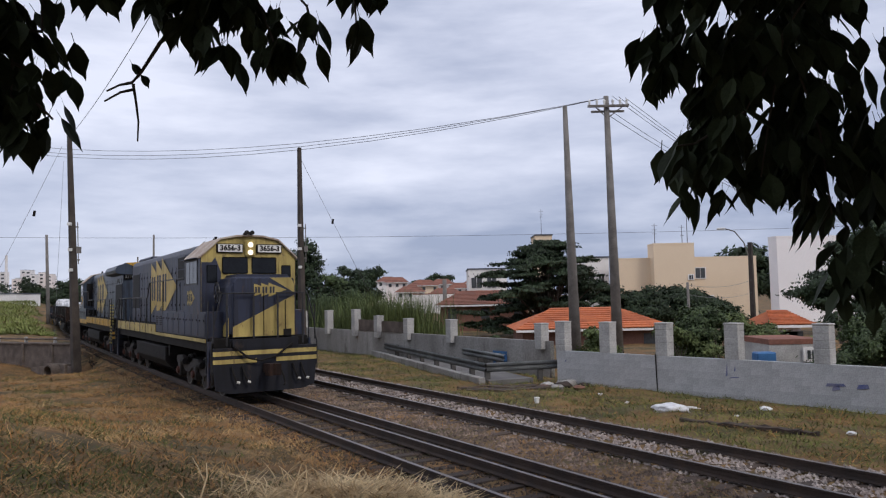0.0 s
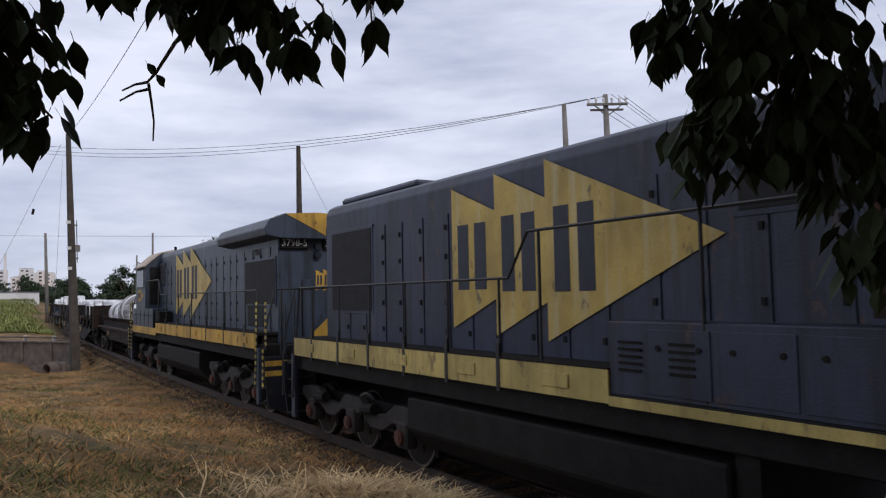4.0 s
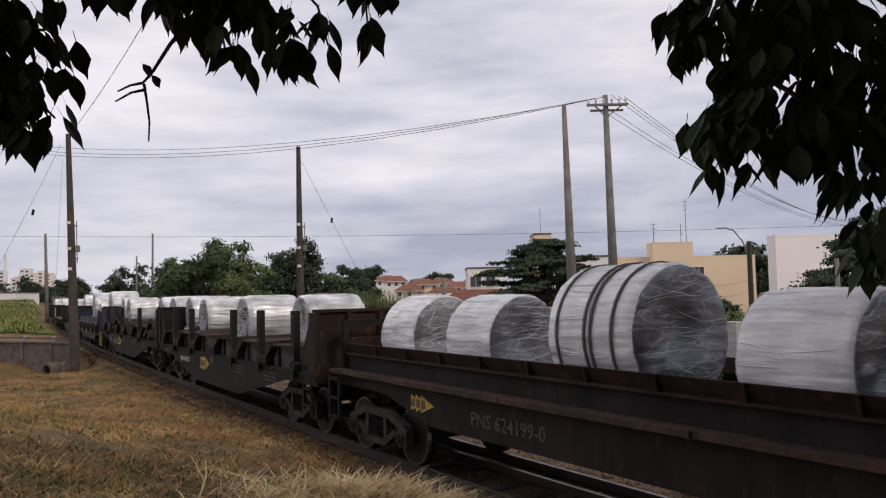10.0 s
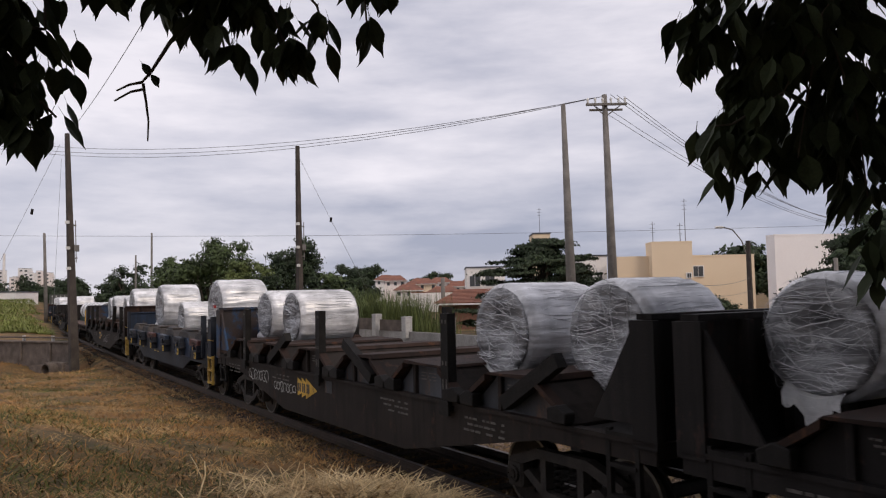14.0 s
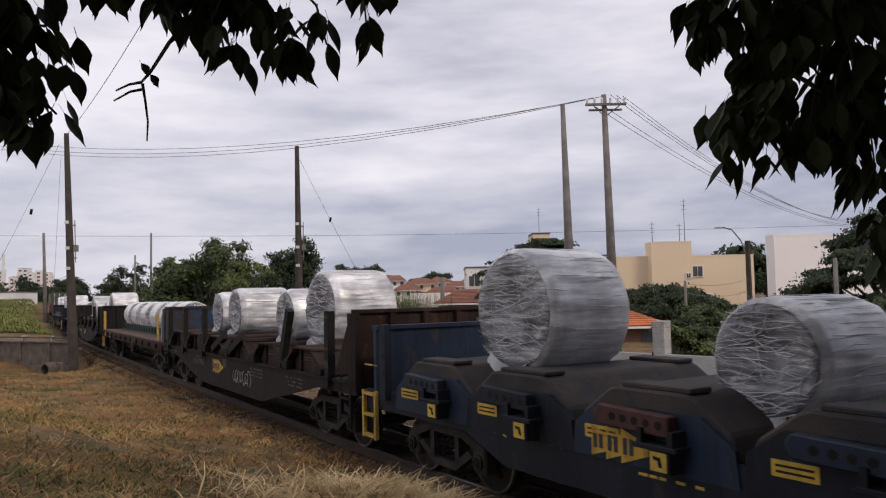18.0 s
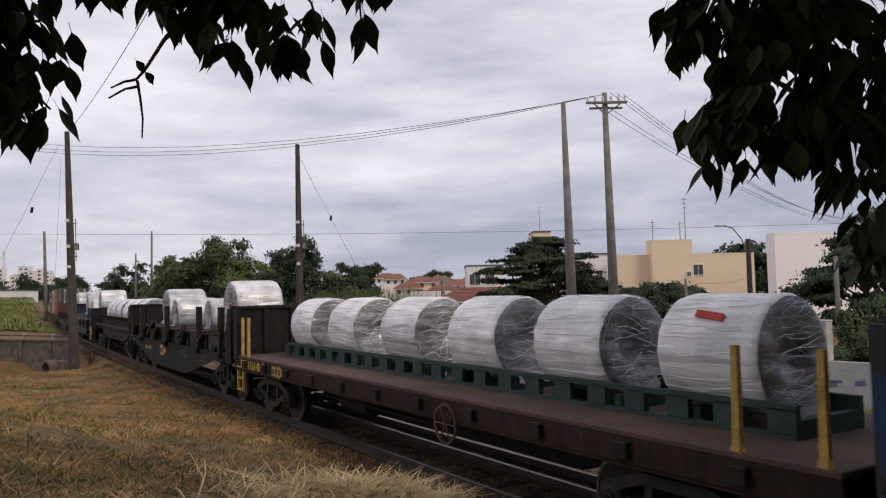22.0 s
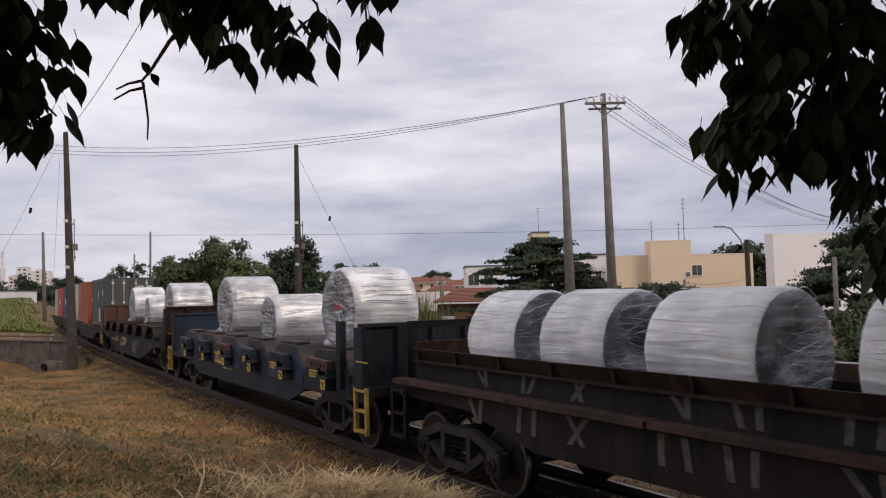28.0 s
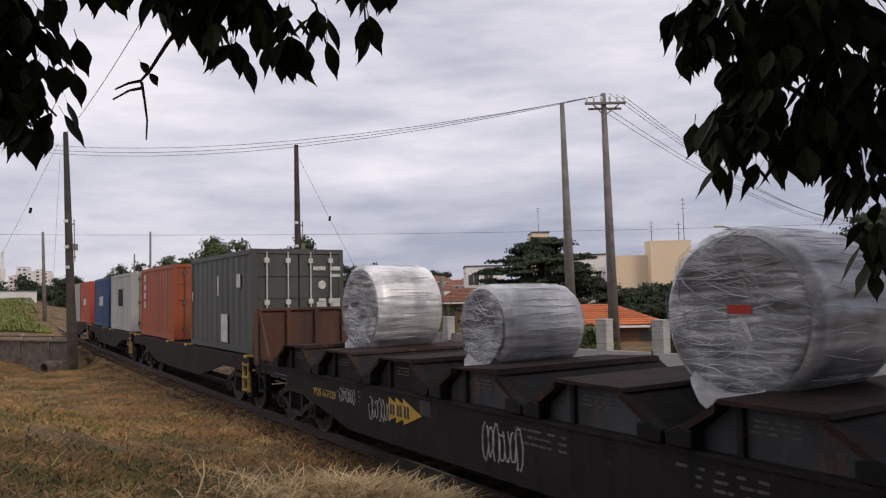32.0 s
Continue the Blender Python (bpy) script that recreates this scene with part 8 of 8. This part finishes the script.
tree("tree", -4.3, 320, -0.6, lobes_of(rr, 12, 13, 4, 6, 13, 4.5, 0.6), 3600, 0.6, LEAF_DARK, "far dark trees on the rise", 0.4, 18)
tree("tree", -33, 280, -0.6, lobes_of(rr, 12, 13, 4, 3, 11, 4.5, 0.6), 3600, 0.6, LEAF_DARK, "far dark trees on the rise", 0.4, 19)
tree("tree", -76, 180, -0.6, lobes_of(rr, 12, 6, 4, 3, 11.8, 3.4, 0.7), 2600, 0.45, LEAF_DARK, "dark tree far across the field", 0.4, 20)
for i, (x, y, w, z) in enumerate(((-152, 260, 13, 13), (-134, 262, 12, 11), (-118, 262, 9, 9), (-170, 262, 12, 12), (-104, 255, 8, 8), (-62, 200, 8, 9), (-50, 190, 8, 8), (36, 120, 7, 8), (44, 110, 7, 9))):
    tree("tree", x, y, -0.6, lobes_of(rr, 10, w, 4, 2, z, 4.0, 0.7), 3400, 0.5, LEAF_DARK, "dark tree in the far tree line", 0.4, 30 + i)


def reed(r, p):
    l, t = r.uniform(1.6, 4.2), r.uniform(0, 6.283)
    lean = r.uniform(0.05, 0.4)
    dx, dy = math.cos(t), math.sin(t)
    w = 0.032
    pts = []
    for f in (0, 0.4, 0.75, 1.0):
        o = lean * l * f * f
        q = (p[0] + dx * o, p[1] + dy * o, p[2] + l * f * (1 - 0.18 * f * lean * 4))
        g = w * (1 - 0.85 * f)
        pts += [(q[0] - dy * g, q[1] + dx * g, q[2]), (q[0] + dy * g, q[1] - dx * g, q[2])]
    return pts, ((0, 1, 3, 2), (2, 3, 5, 4), (4, 5, 7, 6))


scatter("tall_grass", 4200, lambda r: (-4.6 + r.gauss(0, 1.9), 55 + r.uniform(-2, 2), -0.5), reed, LEAF_LIGHT, "tall arching grass stand behind the wall", "grass", 31)
scatter("tall_grass", 1000, lambda r: (-9.0 + r.gauss(0, 1.2), 58 + r.uniform(-1, 1), -0.5), reed, LEAF_MID, "green tall grass by the trees", "grass", 32)

# ---- the tree over the camera ----------------------------------------------
overhead = thing("shade_tree", pose(2.6, -3.5, 0), "large dark-leaved tree whose branches hang before the view", "tree")
bm = bm_new()
rod(bm, (0, 0, 0.5), (-0.2, 0.3, 5.2), 0.32, 0.24, 12)
for q in ((2, 3, 7), (-3, 2, 7.5), (-4, -2, 7.2), (1.5, -3, 7.6), (-1.2, 4.6, 5.6), (-3.4, 4.8, 5.2)):
    rod(bm, (-0.2, 0.3, 4.8), q, 0.16, 0.05, 8)
part("trunk", bm, BARK, overhead)
rng = np.random.default_rng(44)
# unseen crown above the branches, its lobes placed to shade the near scene
cloud = []
for cx, cy, cz, rx, ry, rz, count in ((2.6, -3.5, 6.4, 6.0, 5.6, 2.6, 26000), (-3.0, -2.4, 6.2, 3.6, 3.4, 2.0, 14000), (5.0, 0.8, 6.0, 3.0, 3.0, 2.0, 15000),
                                      (1.5, 1.6, 6.0, 3.6, 2.2, 1.6, 13000), (3.0, -5.0, 4.2, 5.5, 3.0, 1.8, 9000), (6.2, -0.6, 4.0, 2.2, 2.2, 1.6, 6000),
                                      (9.0, 3.0, 7.6, 3.6, 3.4, 1.9, 15000), (10.5, -2.0, 6.5, 3.0, 3.5, 2.6, 9000),
                                      (2.9, 5.0, 7.4, 3.2, 2.4, 1.4, 7500), (5.8, 5.5, 8.0, 3.0, 2.6, 1.4, 10000)):
    d = rng.normal(size=(count, 3))
    d *= (rng.random((count, 1)) ** 0.4) / np.linalg.norm(d, axis=1, keepdims=True)
    cloud.append(d * (rx, ry, rz) + (cx, cy, cz))
cloud = np.concatenate(cloud)
x, y, z = cloud.T
lane = (x - 0.789) * math.cos(TURN) + (y - 12.0) * math.sin(TURN)
open_view = (y > -0.2) & (np.abs(x) < 0.66 * y + 0.45) & (z < 3.05 + 0.47 * y)
near_eye = (x * x + y * y + (z - 2.76) ** 2) < 1.7 ** 2
cloud = cloud[~(open_view | near_eye | ((lane > -2.4) & (z < 5.6)) | ((y > -1.5) & (np.abs(x) < 1.8) & (z < 3.6)))] - (2.6, -3.5, 0)
k = len(cloud)
nrm = rng.normal(size=(k, 3)) + (0, 0, 0.8)
nrm /= np.linalg.norm(nrm, axis=1, keepdims=True)
a2 = np.cross(nrm, rng.normal(size=(k, 3)))
a2 *= rng.uniform(0.07, 0.13, (k, 1)) / np.linalg.norm(a2, axis=1, keepdims=True)
b2 = np.cross(nrm, a2) * 0.5
verts = np.stack((cloud - a2, cloud - b2 - a2 * 0.1, cloud + a2, cloud + b2 - a2 * 0.1), 1).reshape(-1, 3).tolist()
faces = [(i, i + 1, i + 2, i + 3) for i in range(0, 4 * k, 4)]
ob = new("crown", quick("crown", verts, faces, LEAF_NEAR))
ob.parent = overhead
tagged(ob, "dense dark crown of leaves out of view, spread to cast shade", kind="stuff")


def leaf_mesh(seed):
    """A broad leaf with a drawn-out tip, folded along its midrib, on a short stalk."""
    r = random.Random(seed)
    prof = (0.04, 0.5, 0.84, 1.0, 0.97, 0.78, 0.45, 0.16, 0.02)
    rows = len(prof)
    verts, faces = [], []
    curl, fold, bow = r.uniform(0.0, 0.45), r.uniform(0.1, 0.4), r.uniform(-0.12, 0.12)
    for i in range(rows):
        f = i / (rows - 1)
        z, y = -f, curl * f * f * 0.5
        w = prof[i] * 0.25
        side = bow * math.sin(f * 3.1) + 0.02 * r.uniform(-1, 1)
        verts += [(-w + side, y + fold * w, z), (side, y, z), (w + side, y + fold * w, z)]
    for i in range(rows - 1):
        b = i * 3
        faces += [(b, b + 1, b + 4, b + 3), (b + 1, b + 2, b + 5, b + 4)]
    verts += [(-0.01, 0, 0.25), (0.01, 0, 0.25)]
    faces += [(0, 2, len(verts) - 1, len(verts) - 2)]
    return quick("leaf", verts, faces, LEAF_NEAR)


LEAVES = [leaf_mesh(i) for i in range(6)]


def spray(name, base, lobes, count, extra, size, seed, label, stems, buds=()):
    """A hanging branch: woody stems, and leaves drooping from all over it. lobes: (x, y, z, rx, ry, rz, share) from its base."""
    r = random.Random(seed)
    br = thing(name, Matrix.Translation(Vector(base) - Vector((2.6, -3.5, 0))), label)
    br.parent = overhead
    bm = bm_new()
    for st in stems:
        for k in range(len(st) - 1):
            r0 = 0.009 * (1 - 0.8 * k / len(st)) if len(st) > 4 else 0.0045 * (1 - 0.75 * k / len(st))
            rod(bm, st[k], st[k + 1], r0, r0 * 0.75, 6)
    part("stem", bm, BARK, br)
    for bud in buds:
        ob = new("leaf", LEAVES[1])
        ob.parent = br
        ob.matrix_basis = Matrix.Translation(bud) @ Matrix.Rotation(-0.5, 4, "Y") @ Matrix.Diagonal((0.045, 0.045, 0.045, 1))

    def place():
        l = r.choices(lobes, [q[6] for q in lobes])[0]
        u = Vector((r.gauss(0, 1), r.gauss(0, 1), r.gauss(0, 1))).normalized() * r.random() ** 0.45
        p = Vector((l[0] + u.x * l[3], l[1] + u.y * l[4], l[2] + u.z * l[5]))
        out = (p - Vector((l[0], l[1], l[2] + l[5]))).normalized()
        tilt = Vector((out.x * 0.55 + r.uniform(-0.45, 0.45), out.y * 0.3 + r.uniform(-0.3, 0.3), -1)).normalized()
        q = (-tilt).to_track_quat("Z", "Y").to_matrix().to_4x4()
        s = size * r.uniform(0.62, 1.1)
        return Matrix.Translation(p) @ q @ Matrix.Rotation(r.uniform(-0.75, 0.75), 4, "Z") @ Matrix.Diagonal((s, s, s, 1))
    for k in range(count):
        ob = new("leaf", r.choice(LEAVES))
        ob.parent = br
        ob.matrix_basis = place()
    if extra:
        verts, faces = [], []
        for k in range(extra):
            m, me = place(), r.choice(LEAVES)
            b = len(verts)
            verts += [m @ v.co + Vector((0, 0.12, 0.02)) for v in me.vertices]
            faces += [tuple(b + i for i in p.vertices) for p in me.polygons]
        ob = new("foliage", quick("foliage", verts, faces, LEAF_NEAR))
        ob.parent = br
        tagged(ob, "dense dark leaves", kind="stuff")
    return br


BRANCH_RIGHT = spray("branch", (1.3, 2.2, 4.0), ((-0.365, 0, -0.404, 0.133, 0.11, 0.066, 3), (-0.162, 0, -0.426, 0.216, 0.11, 0.091, 5), (-0.044, 0, -0.610, 0.100, 0.11, 0.133, 5), (-0.301, 0, -0.562, 0.066, 0.11, 0.060, 3), (-0.306, 0, -0.682, 0.053, 0.11, 0.043, 2.4), (-0.392, 0, -0.697, 0.027, 0.11, 0.023, 1), (-0.473, 0, -0.744, 0.013, 0.11, 0.007, 0.22), (-0.432, 0, -0.775, 0.020, 0.11, 0.020, 0.6), (-0.357, 0, -0.783, 0.043, 0.11, 0.023, 1.3), (-0.144, 0, -0.737, 0.060, 0.11, 0.037, 2), (-0.054, 0, -0.790, 0.076, 0.11, 0.060, 3), (-0.386, 0, -0.882, 0.008, 0.11, 0.008, 0.2), (-0.316, 0, -0.890, 0.017, 0.11, 0.010, 0.3), (-0.225, 0, -0.841, 0.017, 0.11, 0.010, 0.4), (-0.132, 0, -0.831, 0.027, 0.11, 0.010, 0.5), (-0.017, 0, -0.935, 0.037, 0.11, 0.043, 1.2), (0.144, 0, -0.708, 0.116, 0.11, 0.332, 4), (0.094, 0, -1.130, 0.058, 0.11, 0.149, 2.4), (-0.480, 0, -0.402, 0.043, 0.11, 0.042, 0.7), (-0.484, 0, -0.497, 0.013, 0.11, 0.023, 0.4), (-0.237, 0, -0.232, 0.249, 0.11, 0.100, 4), (0.001, 0, -0.255, 0.183, 0.11, 0.100, 3)),
                     260, 520, 0.135, 51, "leafy branch hanging low", (((0.039, 0, -0.185), (-0.127, 0, -0.409), (-0.258, 0, -0.649), (-0.385, 0, -0.851)), ((-0.127, 0, -0.409), (-0.192, 0, -0.684), (-0.225, 0, -0.846)), ((-0.127, 0, -0.409), (-0.042, 0, -0.722), (-0.021, 0, -1.010)), ((-0.258, 0, -0.649), (-0.414, 0, -0.740), (-0.481, 0, -0.747))))
BRANCH_MID = spray("branch", (-0.55, 2.0, 3.9), ((-0.182, 0, -0.258, 0.060, 0.05, 0.045, 2.2), (-0.059, 0, -0.284, 0.098, 0.05, 0.054, 4), (0.034, 0, -0.317, 0.054, 0.05, 0.045, 2.2), (-0.201, 0, -0.328, 0.021, 0.05, 0.015, 0.7), (-0.105, 0, -0.373, 0.024, 0.05, 0.012, 0.7), (-0.051, 0, -0.410, 0.015, 0.05, 0.012, 0.5), (-0.007, 0, -0.458, 0.009, 0.05, 0.009, 0.35), (0.110, 0, -0.468, 0.021, 0.05, 0.018, 1), (0.149, 0, -0.446, 0.027, 0.05, 0.018, 1.2), (0.134, 0, -0.351, 0.045, 0.05, 0.024, 0.6), (0.219, 0, -0.376, 0.024, 0.05, 0.018, 0.45), (0.244, 0, -0.432, 0.006, 0.05, 0.012, 0.3), (-0.360, 0, -0.262, 0.027, 0.05, 0.012, 0.4), (-0.281, 0, -0.275, 0.012, 0.05, 0.009, 0.3), (0.344, 0, -0.260, 0.030, 0.05, 0.018, 0.5), (0.358, 0, -0.379, 0.008, 0.05, 0.008, 0.2), (0.393, 0, -0.293, 0.009, 0.05, 0.012, 0.25), (0.080, 0, -0.397, 0.018, 0.05, 0.018, 0.6), (-0.058, 0, -0.165, 0.166, 0.05, 0.045, 2)),
                   200, 60, 0.108, 52, "leafy twig across the top of the view", (((-0.027, 0, -0.069), (-0.113, 0, -0.354), (-0.182, 0, -0.439), (-0.234, 0, -0.521), (-0.258, 0, -0.548)), ((-0.258, 0, -0.548), (-0.292, 0, -0.554), (-0.327, 0, -0.570)), ((-0.252, 0, -0.567), (-0.289, 0, -0.574), (-0.333, 0, -0.598)), ((-0.255, 0, -0.552), (-0.247, 0, -0.601), (-0.240, 0, -0.656), (-0.242, 0, -0.710)), ((-0.027, 0, -0.069), (0.096, 0, -0.358), (0.141, 0, -0.477)), ((-0.027, 0, -0.069), (0.219, 0, -0.345), (0.246, 0, -0.455)), ((-0.027, 0, -0.069), (0.344, 0, -0.236), (0.354, 0, -0.395)), ((-0.027, 0, -0.069), (-0.306, 0, -0.223), (-0.352, 0, -0.286))),
                   ((-0.259, 0, -0.495), (-0.234, 0, -0.527)))
BRANCH_LEFT = spray("branch", (-1.0, 1.7, 3.75), ((-0.006, 0, -0.296, 0.033, 0.05, 0.031, 1.6), (0.041, 0, -0.344, 0.036, 0.05, 0.015, 1.6), (0.097, 0, -0.358, 0.008, 0.05, 0.008, 0.35), (-0.004, 0, -0.410, 0.039, 0.05, 0.036, 2.2), (0.081, 0, -0.438, 0.010, 0.05, 0.006, 0.4), (0.065, 0, -0.508, 0.010, 0.05, 0.006, 0.4), (-0.016, 0, -0.496, 0.036, 0.05, 0.039, 2), (0.050, 0, -0.543, 0.010, 0.05, 0.008, 0.35), (-0.015, 0, -0.562, 0.018, 0.05, 0.018, 0.8), (0.040, 0, -0.583, 0.008, 0.05, 0.008, 0.3), (-0.095, 0, -0.441, 0.051, 0.05, 0.154, 2.5), (0.072, 0, -0.264, 0.010, 0.05, 0.010, 0.25)),
                    110, 40, 0.108, 53, "leafy twig hanging at the edge", (((0.030, 0, -0.080), (0.021, 0, -0.350), (0.017, 0, -0.510), (0.044, 0, -0.603)), ((0.021, 0, -0.350), (0.087, 0, -0.358), (0.085, 0, -0.258)), ((0.020, 0, -0.430), (0.075, 0, -0.458), (0.101, 0, -0.498)), ((0.017, 0, -0.510), (0.082, 0, -0.531), (0.115, 0, -0.565))))
# ---- what moves ------------------------------------------------------------
def motions():
    beats = [0, 4, 8, 12, 16, 20, 24, 28, 32]
    for ob, place, off in MOVERS:
        walk(ob, [(t, rail_pose(place - gone(t)) @ off) for t in beats])

    # the branches in the wind: seconds, sideways and up, in metres
    base = BRANCH_RIGHT.matrix_basis.copy()
    gust = ((0, -0.15, -0.055), (0.5, -0.17, -0.02), (1, -0.18, 0.025), (1.5, -0.12, 0.0), (2, -0.08, -0.04), (2.5, -0.12, 0.0), (3.2, -0.15, 0.0), (6, -0.035, -0.01), (7, -0.09, 0.0), (8, -0.035, 0.0), (9, 0.06, 0.0),
            (10, -0.055, 0.02), (11, 0.0, 0.0), (12, -0.05, 0.015), (13, -0.03, 0.01), (14, -0.02, -0.01), (15.5, 0.0, 0.0), (17, 0.02, 0.025), (18, 0.015, 0.04), (19, 0.01, 0.065), (20, 0.01, 0.05), (21, -0.005, 0.03),
            (22, -0.06, 0.025), (23, -0.135, 0.04), (24, -0.11, 0.03), (25, -0.1, 0.0), (26.5, -0.05, 0.0), (28, 0.0, 0.0), (29, 0.0, 0.02), (30, 0.0, 0.02), (31, -0.01, 0.025), (32, -0.02, 0.01))
    walk(BRANCH_RIGHT, [(t, Matrix.Translation((dx, 0, dz)) @ base @ Matrix.Rotation(dx * 0.12, 4, "Y")) for t, dx, dz in gust])
    base = BRANCH_MID.matrix_basis.copy()
    gust = ((0, -0.033, 0.005), (1, -0.03, -0.004), (2, -0.018, -0.004), (6, 0.027, 0.004), (7, 0.02, -0.004), (9, 0.0, 0.0), (13, 0.0, 0.0), (19, 0.0, 0.0), (22, -0.015, 0.003), (23, -0.035, 0.004), (24, -0.033, 0.004), (25, 0.0, 0.0), (28, 0.003, 0.0), (32, 0.0, 0.0))
    walk(BRANCH_MID, [(t, Matrix.Translation((dx, 0, dz)) @ base) for t, dx, dz in gust])
    base = BRANCH_LEFT.matrix_basis.copy()
    gust = ((0, -0.012, 0.0), (3, -0.01, 0.0), (6, -0.01, -0.005), (9, -0.006, 0.0), (13, 0.0, 0.0), (19, 0.003, 0.01), (22, -0.012, 0.015), (23, -0.02, 0.005), (24, -0.04, 0.005), (25, -0.025, 0.01), (28, 0.005, 0.0), (32, 0.005, 0.0))
    walk(BRANCH_LEFT, [(t, Matrix.Translation((dx, 0, dz)) @ base) for t, dx, dz in gust])
    for ob, at, r in ROLLERS:
        walk(ob, [(k / 10, Matrix.Translation(at) @ Matrix.Rotation(gone(k / 10) / r, 4, "X")) for k in range(321)])


motions()
